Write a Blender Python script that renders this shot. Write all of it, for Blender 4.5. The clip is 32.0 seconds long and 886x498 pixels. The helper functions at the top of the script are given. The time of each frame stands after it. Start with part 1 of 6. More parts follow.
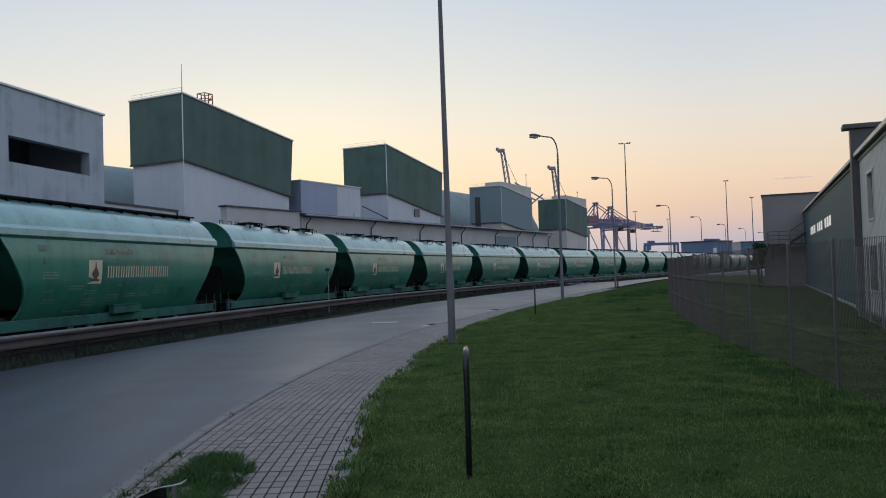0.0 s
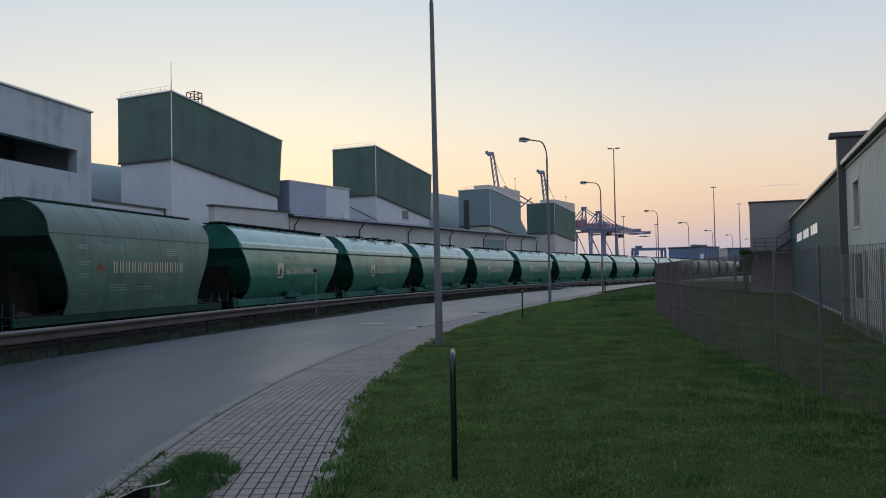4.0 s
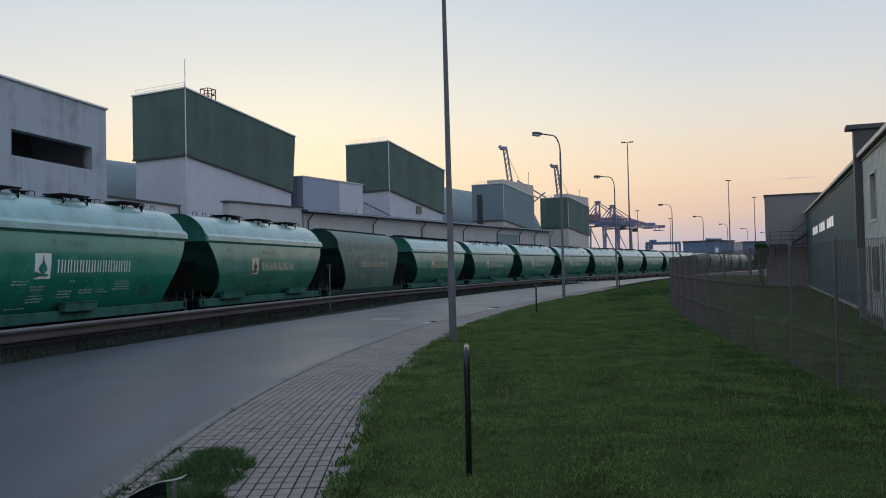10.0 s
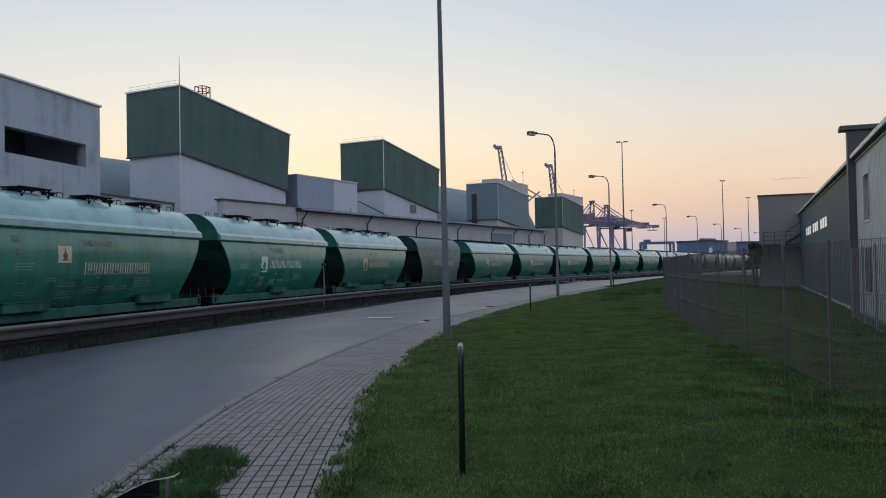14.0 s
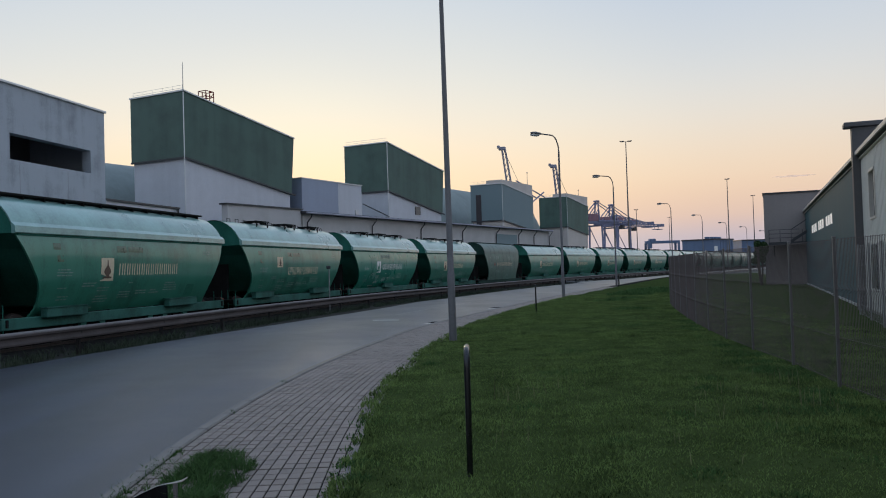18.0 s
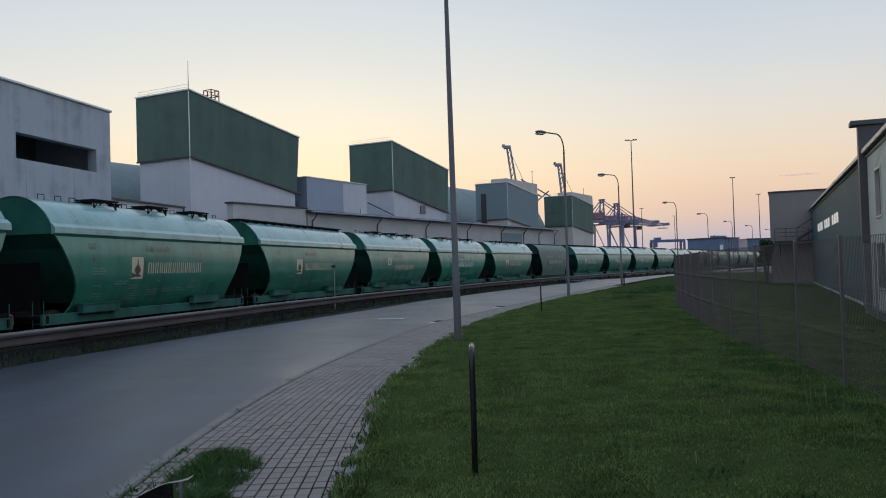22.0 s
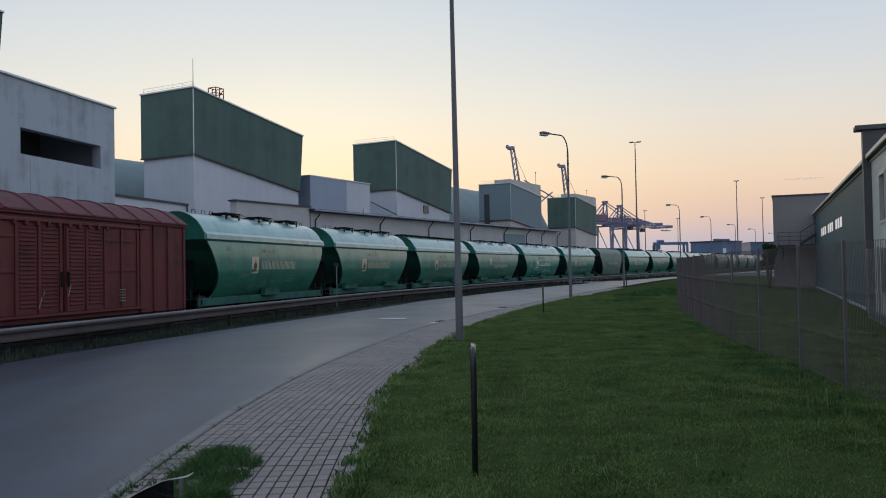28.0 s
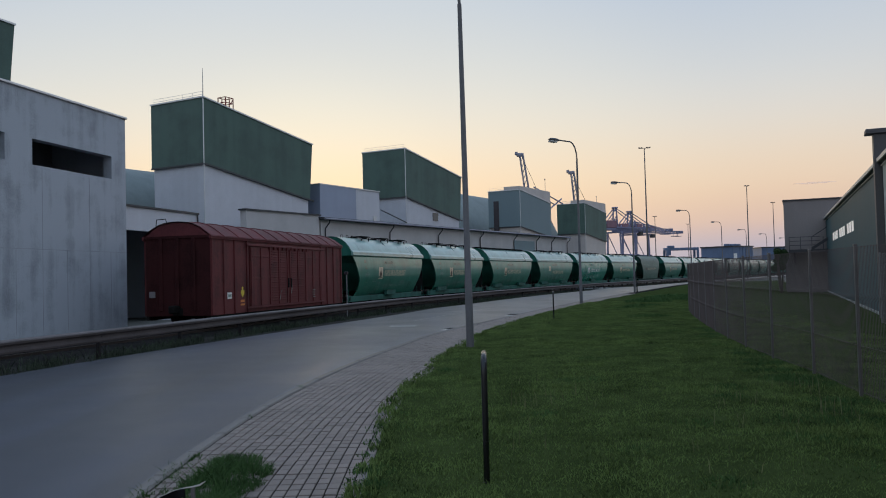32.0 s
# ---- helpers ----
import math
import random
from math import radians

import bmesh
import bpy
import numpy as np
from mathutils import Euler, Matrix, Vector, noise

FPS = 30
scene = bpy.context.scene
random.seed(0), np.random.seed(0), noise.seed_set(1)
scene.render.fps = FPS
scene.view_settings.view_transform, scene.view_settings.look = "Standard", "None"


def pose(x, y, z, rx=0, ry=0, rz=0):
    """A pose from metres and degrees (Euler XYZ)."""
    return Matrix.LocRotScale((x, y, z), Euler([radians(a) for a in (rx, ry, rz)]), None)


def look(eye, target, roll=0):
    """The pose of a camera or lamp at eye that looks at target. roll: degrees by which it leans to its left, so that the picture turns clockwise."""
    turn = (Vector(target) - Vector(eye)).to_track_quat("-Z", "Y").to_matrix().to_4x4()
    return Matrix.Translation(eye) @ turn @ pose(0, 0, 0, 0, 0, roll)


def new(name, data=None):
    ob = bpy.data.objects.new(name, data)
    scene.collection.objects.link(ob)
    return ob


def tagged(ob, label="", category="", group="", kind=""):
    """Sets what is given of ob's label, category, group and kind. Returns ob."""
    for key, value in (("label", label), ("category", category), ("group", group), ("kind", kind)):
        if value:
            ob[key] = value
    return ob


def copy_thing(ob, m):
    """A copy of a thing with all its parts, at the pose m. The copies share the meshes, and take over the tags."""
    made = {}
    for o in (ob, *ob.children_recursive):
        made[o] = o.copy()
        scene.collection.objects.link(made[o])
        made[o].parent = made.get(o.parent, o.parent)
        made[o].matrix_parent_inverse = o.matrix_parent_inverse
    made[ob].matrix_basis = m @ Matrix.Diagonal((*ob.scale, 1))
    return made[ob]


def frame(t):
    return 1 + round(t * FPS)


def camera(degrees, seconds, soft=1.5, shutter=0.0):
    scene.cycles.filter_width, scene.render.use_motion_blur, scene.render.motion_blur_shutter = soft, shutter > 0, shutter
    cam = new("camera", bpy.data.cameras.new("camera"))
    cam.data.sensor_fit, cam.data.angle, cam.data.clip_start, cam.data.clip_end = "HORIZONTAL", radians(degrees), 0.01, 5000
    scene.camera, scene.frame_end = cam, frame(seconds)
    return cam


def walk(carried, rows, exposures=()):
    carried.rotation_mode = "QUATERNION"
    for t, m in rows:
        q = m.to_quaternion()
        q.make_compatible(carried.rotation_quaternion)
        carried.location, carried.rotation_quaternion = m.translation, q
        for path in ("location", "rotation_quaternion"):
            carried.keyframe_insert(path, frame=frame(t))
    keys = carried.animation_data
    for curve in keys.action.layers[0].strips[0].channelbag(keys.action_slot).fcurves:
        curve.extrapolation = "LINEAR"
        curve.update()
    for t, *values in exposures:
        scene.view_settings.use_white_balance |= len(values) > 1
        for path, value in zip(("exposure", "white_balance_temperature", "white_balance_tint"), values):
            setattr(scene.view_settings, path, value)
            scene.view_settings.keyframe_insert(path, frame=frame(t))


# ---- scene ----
# The camera: held in the hand at one spot on the pavement, swaying a little.
EYE = (0.0, 0.0, 1.68)
cam = camera(55.2, 32.0, soft=1.05)


def aim(yaw, pitch, roll):
    """A look from EYE: degrees to the left of +y, upwards, and of lean."""
    a, b = radians(yaw), radians(pitch)
    way = Vector((-math.sin(a) * math.cos(b), math.cos(a) * math.cos(b), math.sin(b)))
    return look(EYE, Vector(EYE) + way * 10, roll)


walk(cam, [(t, aim(a, b, c)) for t, a, b, c in (
    (0, -2.44, 1.59, -1.78), (0.5, -2.78, 1.46, -2.1), (1, -3.4, 1.51, -1.7), (1.5, -3.73, 1.48, -1.26),
    (2, -3.63, 1.44, -1.3), (2.5, -3.64, 1.53, -1.32), (3, -3.55, 1.66, -1.27), (3.5, -3.37, 1.71, -1.13),
    (5.5, -3.01, 1.77, -1.09), (6, -2.87, 1.77, -1.1), (6.5, -2.65, 1.73, -1.12), (7, -2.5, 1.67, -1.12),
    (7.5, -2.39, 1.72, -1.01), (8, -2.26, 1.83, -0.95), (8.5, -2.24, 1.79, -1.05), (9, -2.23, 1.68, -1.1),
    (9.5, -2.27, 1.53, -1.19), (10, -2.32, 1.41, -1.27), (10.5, -2.42, 1.35, -1.36), (11, -2.49, 1.36, -1.33),
    (11.5, -2.42, 1.35, -1.29), (12, -2.38, 1.26, -1.1), (12.5, -2.48, 1.11, -0.95), (13, -2.59, 1.03, -0.94),
    (13.5, -2.62, 1.12, -1.0), (14, -2.7, 1.33, -1.06), (14.5, -2.67, 1.5, -1.18), (16.5, -2.65, 1.33, -1.38),
    (17, -2.52, 1.34, -1.66), (17.5, -2.43, 1.44, -1.74), (18, -2.37, 1.45, -1.72), (18.5, -2.29, 1.49, -1.59),
    (19, -2.12, 1.66, -1.6), (19.5, -2.03, 1.7, -1.64), (20, -2.07, 1.73, -1.68), (20.5, -2.06, 1.71, -1.73),
    (21, -2.01, 1.65, -1.88), (21.5, -1.99, 1.52, -1.85), (22, -2.03, 1.38, -1.72), (22.5, -2.01, 1.31, -1.53),
    (23, -2.01, 1.37, -1.44), (23.5, -2.04, 1.39, -1.41), (24, -2.01, 1.28, -1.35), (24.5, -1.94, 1.13, -1.33),
    (25, -1.88, 1.08, -1.38), (25.5, -1.87, 1.02, -1.27), (27.5, -1.87, 1.29, -1.19), (28, -1.85, 1.39, -1.07),
    (28.5, -1.76, 1.53, -1.12), (29, -1.63, 1.53, -1.21), (29.5, -1.43, 1.52, -1.27), (30, -1.3, 1.58, -1.41),
    (30.5, -1.31, 1.67, -1.53), (31, -1.28, 1.8, -1.41), (31.5, -1.22, 1.86, -1.38), (32, -1.2, 1.9, -1.48))],
    exposures=((0, 0.0), (28, 0.0), (30, -0.04), (32, -0.09)))

# World: a clear sky just after sunset, the glow low ahead and a little to the left.
SUN_AZ = -8.0   # degrees to the right of +y
world = bpy.data.worlds.new("world")
scene.world = world
world.use_nodes = True
wn, wl = world.node_tree.nodes, world.node_tree.links
wn.clear()
sky = wn.new("ShaderNodeTexSky")
sky.sky_type, sky.sun_disc = "NISHITA", False
sky.sun_elevation, sky.sun_rotation = radians(2.0), radians(SUN_AZ)
sky.air_density, sky.dust_density, sky.ozone_density = 1.0, 1.5, 1.5
gen = wn.new("ShaderNodeTexCoord")
sep = wn.new("ShaderNodeSeparateXYZ")
wl.new(gen.outputs["Generated"], sep.inputs[0])
ramp = wn.new("ShaderNodeValToRGB")
ramp.color_ramp.interpolation = "B_SPLINE"
stops = ((0.0, (0.42, 0.43, 0.54)), (0.028, (0.55, 0.51, 0.59)), (0.054, (0.79, 0.56, 0.46)), (0.10, (0.95, 0.72, 0.50)), (0.165, (0.85, 0.80, 0.71)),
         (0.23, (0.70, 0.74, 0.76)), (0.305, (0.58, 0.66, 0.76)), (0.5, (0.50, 0.63, 0.82)), (1.0, (0.40, 0.55, 0.80)))
while len(ramp.color_ramp.elements) < len(stops):
    ramp.color_ramp.elements.new(0.5)
for el, (at, col) in zip(ramp.color_ramp.elements, stops):
    el.position, el.color = at, (*col, 1)
wl.new(sep.outputs["Z"], ramp.inputs["Fac"])
# glow round the point where the sun went down, and the dimmer sky opposite
dot = wn.new("ShaderNodeVectorMath")
dot.operation = "DOT_PRODUCT"
sd = Vector((math.sin(radians(SUN_AZ)), math.cos(radians(SUN_AZ)), 0.06)).normalized()
dot.inputs[1].default_value = sd
wl.new(gen.outputs["Generated"], dot.inputs[0])
glow = wn.new("ShaderNodeMapRange")
glow.interpolation_type = "SMOOTHSTEP"
glow.inputs["From Min"].default_value, glow.inputs["From Max"].default_value = 0.86, 1.0
wl.new(dot.outputs["Value"], glow.inputs["Value"])
warm = wn.new("ShaderNodeMix")
warm.data_type, warm.blend_type = "RGBA", "ADD"
warm.inputs["B"].default_value = (0.13, 0.105, 0.03, 1)
core = wn.new("ShaderNodeMapRange")
core.interpolation_type = "SMOOTHSTEP"
core.inputs["From Min"].default_value, core.inputs["From Max"].default_value = 0.975, 1.0
wl.new(dot.outputs["Value"], core.inputs["Value"])
hot = wn.new("ShaderNodeMix")
hot.data_type, hot.blend_type = "RGBA", "ADD"
hot.inputs["B"].default_value = (0.05, 0.05, 0.015, 1)
wl.new(core.outputs["Result"], hot.inputs["Factor"])
wl.new(glow.outputs["Result"], warm.inputs["Factor"])
# away from the sunset the low sky is a dull blue
cool = wn.new("ShaderNodeValToRGB")
cstops = ((0.0, (0.42, 0.42, 0.46)), (0.10, (0.56, 0.575, 0.60)), (0.23, (0.62, 0.65, 0.71)), (0.32, (0.57, 0.66, 0.77)), (0.5, (0.50, 0.63, 0.82)), (1.0, (0.40, 0.55, 0.80)))
while len(cool.color_ramp.elements) < len(cstops):
    cool.color_ramp.elements.new(0.5)
for el, (at, col) in zip(cool.color_ramp.elements, cstops):
    el.position, el.color = at, (*col, 1)
wl.new(sep.outputs["Z"], cool.inputs["Fac"])
toward = wn.new("ShaderNodeMapRange")
toward.interpolation_type = "SMOOTHSTEP"
toward.inputs["From Min"].default_value, toward.inputs["From Max"].default_value = 0.52, 0.86
wl.new(dot.outputs["Value"], toward.inputs["Value"])
low = wn.new("ShaderNodeMix")
low.data_type = "RGBA"
wl.new(toward.outputs["Result"], low.inputs["Factor"])
wl.new(cool.outputs["Color"], low.inputs["A"])
wl.new(ramp.outputs["Color"], low.inputs["B"])
wl.new(low.outputs["Result"], warm.inputs["A"])
back = wn.new("ShaderNodeMapRange")
back.inputs["From Min"].default_value, back.inputs["From Max"].default_value = -1.0, 1.0
wl.new(dot.outputs["Value"], back.inputs["Value"])
round_ = wn.new("ShaderNodeValToRGB")
for el, (at, v) in zip([round_.color_ramp.elements.new(p) for p in (0.22, 0.5, 0.85)], ((0.22, 0.94), (0.5, 0.98), (0.85, 0.80))):
    el.position, el.color = at, (v, v, v, 1)
round_.color_ramp.elements[0].color, round_.color_ramp.elements[-1].color = (0.62, 0.62, 0.64, 1), (0.80, 0.80, 0.80, 1)
wl.new(back.outputs["Result"], round_.inputs["Fac"])
gain = wn.new("ShaderNodeMix")
gain.data_type, gain.blend_type = "RGBA", "MULTIPLY"
gain.inputs["Factor"].default_value = 1.0
gain.inputs["B"].default_value = (1.265, 1.27, 1.29, 1)
wl.new(round_.outputs["Color"], gain.inputs["A"])
dim = wn.new("ShaderNodeMix")
dim.data_type, dim.blend_type = "RGBA", "MULTIPLY"
dim.inputs["Factor"].default_value = 1.0
wl.new(warm.outputs["Result"], hot.inputs["A"])
wl.new(hot.outputs["Result"], dim.inputs["A"])
wl.new(gain.outputs["Result"], dim.inputs["B"])
skys = wn.new("ShaderNodeMix")
skys.data_type, skys.blend_type = "RGBA", "MULTIPLY"
skys.inputs["Factor"].default_value = 1.0
skys.inputs["B"].default_value = (0.1, 0.1, 0.1, 1)
wl.new(sky.outputs["Color"], skys.inputs["A"])
both = wn.new("ShaderNodeMix")
both.data_type = "RGBA"
both.inputs["Factor"].default_value = 0.92
wl.new(skys.outputs["Result"], both.inputs["A"])
wl.new(dim.outputs["Result"], both.inputs["B"])
bg = wn.new("ShaderNodeBackground")
bg.inputs["Strength"].default_value = 1.0
out = wn.new("ShaderNodeOutputWorld")
wl.new(both.outputs["Result"], bg.inputs["Color"])
wl.new(bg.outputs["Background"], out.inputs["Surface"])

sun_data = bpy.data.lights.new("sun", "SUN")
sun_data.energy, sun_data.angle, sun_data.color = 0.5, radians(12), (1.0, 0.80, 0.58)
sun = new("sun", sun_data)
sun.matrix_world = look((0, 0, 60), Vector((0, 0, 60)) - Vector((sd.x, sd.y, 0.07)) * 10)


# ---- materials ----
def mat(name, base, rough=0.8, metal=0.0, vary=0.15, scale=3.0, fine=40.0, bump=0.15, streak=0.0, spec=0.5, island=0.0, tint=None, coat=0.0, rand=0.0, wide=1.0):
    """A procedural surface: broad stains and fine grain of the base colour, relief, upright rain streaks."""
    m = bpy.data.materials.new(name)
    m.use_nodes = True
    n, l = m.node_tree.nodes, m.node_tree.links
    b = n["Principled BSDF"]
    b.inputs["Roughness"].default_value, b.inputs["Metallic"].default_value = rough, metal
    b.inputs["Specular IOR Level"].default_value = spec
    b.inputs["Coat Weight"].default_value = coat
    tc = n.new("ShaderNodeTexCoord")
    mp = n.new("ShaderNodeMapping")
    l.new(tc.outputs["Object"], mp.inputs["Vector"])
    broad = n.new("ShaderNodeTexNoise")
    broad.inputs["Scale"].default_value, broad.inputs["Detail"].default_value, broad.inputs["Roughness"].default_value = 1.0 / scale, 6, 0.6
    l.new(mp.outputs["Vector"], broad.inputs["Vector"])
    grain = n.new("ShaderNodeTexNoise")
    grain.inputs["Scale"].default_value, grain.inputs["Detail"].default_value = fine, 3
    l.new(mp.outputs["Vector"], grain.inputs["Vector"])
    mixn = n.new("ShaderNodeMath")
    mixn.operation = "MULTIPLY_ADD"
    mixn.inputs[1].default_value = 0.35
    l.new(grain.outputs["Fac"], mixn.inputs[0])
    l.new(broad.outputs["Fac"], mixn.inputs[2])
    last = mixn.outputs[0]
    if streak:
        sm = n.new("ShaderNodeMapping")
        sm.inputs["Scale"].default_value = (1.6 / wide, 1.6 / wide, 0.06 / wide)
        l.new(tc.outputs["Object"], sm.inputs["Vector"])
        sn = n.new("ShaderNodeTexNoise")
        sn.inputs["Scale"].default_value, sn.inputs["Detail"].default_value = 1.3, 5
        l.new(sm.outputs["Vector"], sn.inputs["Vector"])
        sa = n.new("ShaderNodeMath")
        sa.operation = "MULTIPLY_ADD"
        sa.inputs[1].default_value = streak
        l.new(sn.outputs["Fac"], sa.inputs[0])
        l.new(last, sa.inputs[2])
        last = sa.outputs[0]
    mid = 0.675 + 0.5 * streak
    if rand:
        oi = n.new("ShaderNodeObjectInfo")
        ra = n.new("ShaderNodeMath")
        ra.operation = "MULTIPLY_ADD"
        ra.inputs[1].default_value = rand
        l.new(oi.outputs["Random"], ra.inputs[0])
        l.new(last, ra.inputs[2])
        last, mid = ra.outputs[0], mid + rand / 2
    if island:
        ge = n.new("ShaderNodeNewGeometry")
        ia = n.new("ShaderNodeMath")
        ia.operation = "MULTIPLY_ADD"
        ia.inputs[1].default_value = island
        l.new(ge.outputs["Random Per Island"], ia.inputs[0])
        l.new(last, ia.inputs[2])
        last, mid = ia.outputs[0], mid + island / 2
    r = n.new("ShaderNodeValToRGB")
    lo = [max(c * (1 - 2.2 * vary), 0.002) for c in base]
    hi = [min(c * (1 + 2.2 * vary), 1) for c in (tint or base)]
    r.color_ramp.elements[0].position, r.color_ramp.elements[0].color = max(mid - 0.32, 0), (*lo, 1)
    r.color_ramp.elements[1].position, r.color_ramp.elements[1].color = min(mid + 0.32, 1), (*hi, 1)
    l.new(last, r.inputs["Fac"])
    l.new(r.outputs["Color"], b.inputs["Base Color"])
    rr = n.new("ShaderNodeMapRange")
    rr.inputs["To Min"].default_value, rr.inputs["To Max"].default_value = max(rough - 0.12, 0.02), min(rough + 0.12, 1)
    l.new(broad.outputs["Fac"], rr.inputs["Value"])
    l.new(rr.outputs["Result"], b.inputs["Roughness"])
    if bump:
        bp = n.new("ShaderNodeBump")
        bp.inputs["Strength"].default_value, bp.inputs["Distance"].default_value = bump, 0.02
        l.new(mixn.outputs[0], bp.inputs["Height"])
        l.new(bp.outputs["Normal"], b.inputs["Normal"])
    return m



def leafy(m, share=0.45):
    """Let part of the light through thin blades and leaves."""
    n, l = m.node_tree.nodes, m.node_tree.links
    b = n["Principled BSDF"]
    tl, mx = n.new("ShaderNodeBsdfTranslucent"), n.new("ShaderNodeMixShader")
    l.new(b.inputs["Base Color"].links[0].from_socket, tl.inputs["Color"])
    mx.inputs[0].default_value = share
    l.new(b.outputs[0], mx.inputs[1])
    l.new(tl.outputs[0], mx.inputs[2])
    l.new(mx.outputs[0], n["Material Output"].inputs["Surface"])
    return m


M = {}
def worn_asphalt():
    """Grey asphalt with long paler wheel paths and darker seams along the road."""
    m = mat("asphalt", (0.0180, 0.0225, 0.0365), 0.38, spec=0.58, vary=0.14, scale=3.5, fine=110, bump=0.25)
    n, l = m.node_tree.nodes, m.node_tree.links
    b = n["Principled BSDF"]
    src = b.inputs["Base Color"].links[0].from_socket
    tc, mp, no = n.new("ShaderNodeTexCoord"), n.new("ShaderNodeMapping"), n.new("ShaderNodeTexNoise")
    mp.inputs["Scale"].default_value, mp.inputs["Rotation"].default_value = (0.75, 0.05, 1.0), (0, 0, radians(9))
    no.inputs["Scale"].default_value, no.inputs["Detail"].default_value = 1.0, 5
    l.new(tc.outputs["Object"], mp.inputs["Vector"])
    l.new(mp.outputs["Vector"], no.inputs["Vector"])
    cr = n.new("ShaderNodeValToRGB")
    cr.color_ramp.elements[0].position, cr.color_ramp.elements[0].color = 0.36, (0.5, 0.5, 0.51, 1)
    cr.color_ramp.elements[1].position, cr.color_ramp.elements[1].color = 0.64, (1.5, 1.51, 1.54, 1)
    l.new(no.outputs["Fac"], cr.inputs["Fac"])
    mu = n.new("ShaderNodeMix")
    mu.data_type, mu.blend_type = "RGBA", "MULTIPLY"
    mu.inputs["Factor"].default_value = 1.0
    l.new(src, mu.inputs["A"])
    l.new(cr.outputs["Color"], mu.inputs["B"])
    l.new(mu.outputs["Result"], b.inputs["Base Color"])
    return m


M["asphalt"] = worn_asphalt()
M["paver"] = mat("paver", (0.190, 0.153, 0.131), 0.66, spec=0.5, vary=0.12, scale=1.2, fine=90, bump=0.25, rand=0.22, island=0.2)
M["joint"] = mat("joint_sand", (0.030, 0.028, 0.025), 0.95, spec=0.0, vary=0.2, scale=0.6, fine=60)
M["kerb"] = mat("kerb_concrete", (0.185, 0.165, 0.148), 0.7, vary=0.18, scale=0.8, fine=70)
M["soil"] = mat("soil", (0.038, 0.036, 0.032), 0.95, spec=0.03, vary=0.3, scale=1.2, fine=30, bump=0.4)
# Ground under the blades: the shade between them is put into this darker green.
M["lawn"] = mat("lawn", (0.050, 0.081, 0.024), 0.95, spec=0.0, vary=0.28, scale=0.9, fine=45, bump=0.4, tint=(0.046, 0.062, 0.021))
M["blade"] = leafy(mat("grass_blade", (0.091, 0.150, 0.046), 0.85, spec=0.05, vary=0.40, scale=0.8, fine=4, bump=0, island=0.36, tint=(0.104, 0.146, 0.047)))
M["weed"] = leafy(mat("dark_weed", (0.056, 0.104, 0.036), 0.85, spec=0.05, vary=0.24, scale=0.5, fine=10, bump=0, island=0.4))
M["dry"] = mat("dry_grass", (0.15, 0.15, 0.07), 0.9, vary=0.25, scale=0.6, fine=10, bump=0, island=0.5)
M["verge"] = mat("verge_grass", (0.040, 0.050, 0.034), 0.95, spec=0.02, vary=0.3, scale=0.8, fine=8, bump=0, island=0.6)
# Ballast this dark has the train's shadow put into its colour.
M["ballast"] = mat("ballast", (0.017, 0.016, 0.015), 0.95, spec=0.05, vary=0.3, scale=0.5, fine=14, bump=0.8)
M["far_ground"] = mat("far_ground", (0.10, 0.10, 0.085), 0.95, vary=0.25, scale=9, fine=2, bump=0.3)
M["line"] = mat("road_paint", (0.62, 0.62, 0.60), 0.7, vary=0.12, scale=0.3, fine=30)
M["line_worn"] = mat("worn_road_paint", (0.30, 0.30, 0.30), 0.75, vary=0.3, scale=0.5, fine=20)
M["galv"] = mat("galvanised_steel", (0.30, 0.31, 0.32), 0.5, 0.75, vary=0.15, scale=0.7, fine=25, bump=0.05)
# Paler than the beam: sky light on the upward lip is in this colour.
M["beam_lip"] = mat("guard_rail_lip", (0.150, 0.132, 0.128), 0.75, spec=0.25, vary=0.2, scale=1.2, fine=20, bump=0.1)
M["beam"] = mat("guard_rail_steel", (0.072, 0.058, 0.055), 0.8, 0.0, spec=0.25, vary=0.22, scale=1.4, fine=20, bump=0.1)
M["beam_post"] = mat("guard_rail_post", (0.035, 0.031, 0.030), 0.85, 0.0, spec=0.15, vary=0.3, scale=0.5, fine=20)
# Rust, darkened further for the shade low down by the track.
M["rust"] = mat("rusty_steel", (0.034, 0.022, 0.017), 0.85, 0.1, vary=0.3, scale=0.4, fine=30, bump=0.3)
M["pole"] = mat("pole_paint", (0.130, 0.125, 0.128), 0.6, 0.2, vary=0.12, scale=0.8, fine=20, bump=0.05)
M["black"] = mat("black_paint", (0.005, 0.005, 0.006), 0.28, vary=0.2, scale=0.4, fine=30, bump=0.05)
M["lamp_glass"] = mat("lamp_glass", (0.5, 0.5, 0.48), 0.2, vary=0.05, scale=0.3, fine=5, bump=0)
M["fence"] = mat("fence_coating", (0.112, 0.085, 0.080), 0.6, vary=0.15, scale=1, fine=20, bump=0)
M["fence_post"] = mat("fence_post_coating", (0.150, 0.136, 0.132), 0.4, 0.3, vary=0.15, scale=1, fine=20, bump=0)
M["fence_grey"] = mat("fence_zinc", (0.23, 0.23, 0.23), 0.5, 0.0, vary=0.12, scale=1, fine=20, bump=0)
M["concrete"] = mat("cast_concrete", (0.300, 0.322, 0.352), 0.85, vary=0.15, scale=1.6, fine=18, bump=0.12, streak=0.6)
M["conc_joint"] = mat("casting_joint", (0.30, 0.305, 0.32), 0.9, vary=0.2, scale=1.0, fine=20)
M["beige_clad"] = mat("beige_cladding", (0.50, 0.45, 0.42), 0.6, 0.1, vary=0.07, scale=5, fine=10, bump=0.02, streak=0.25)
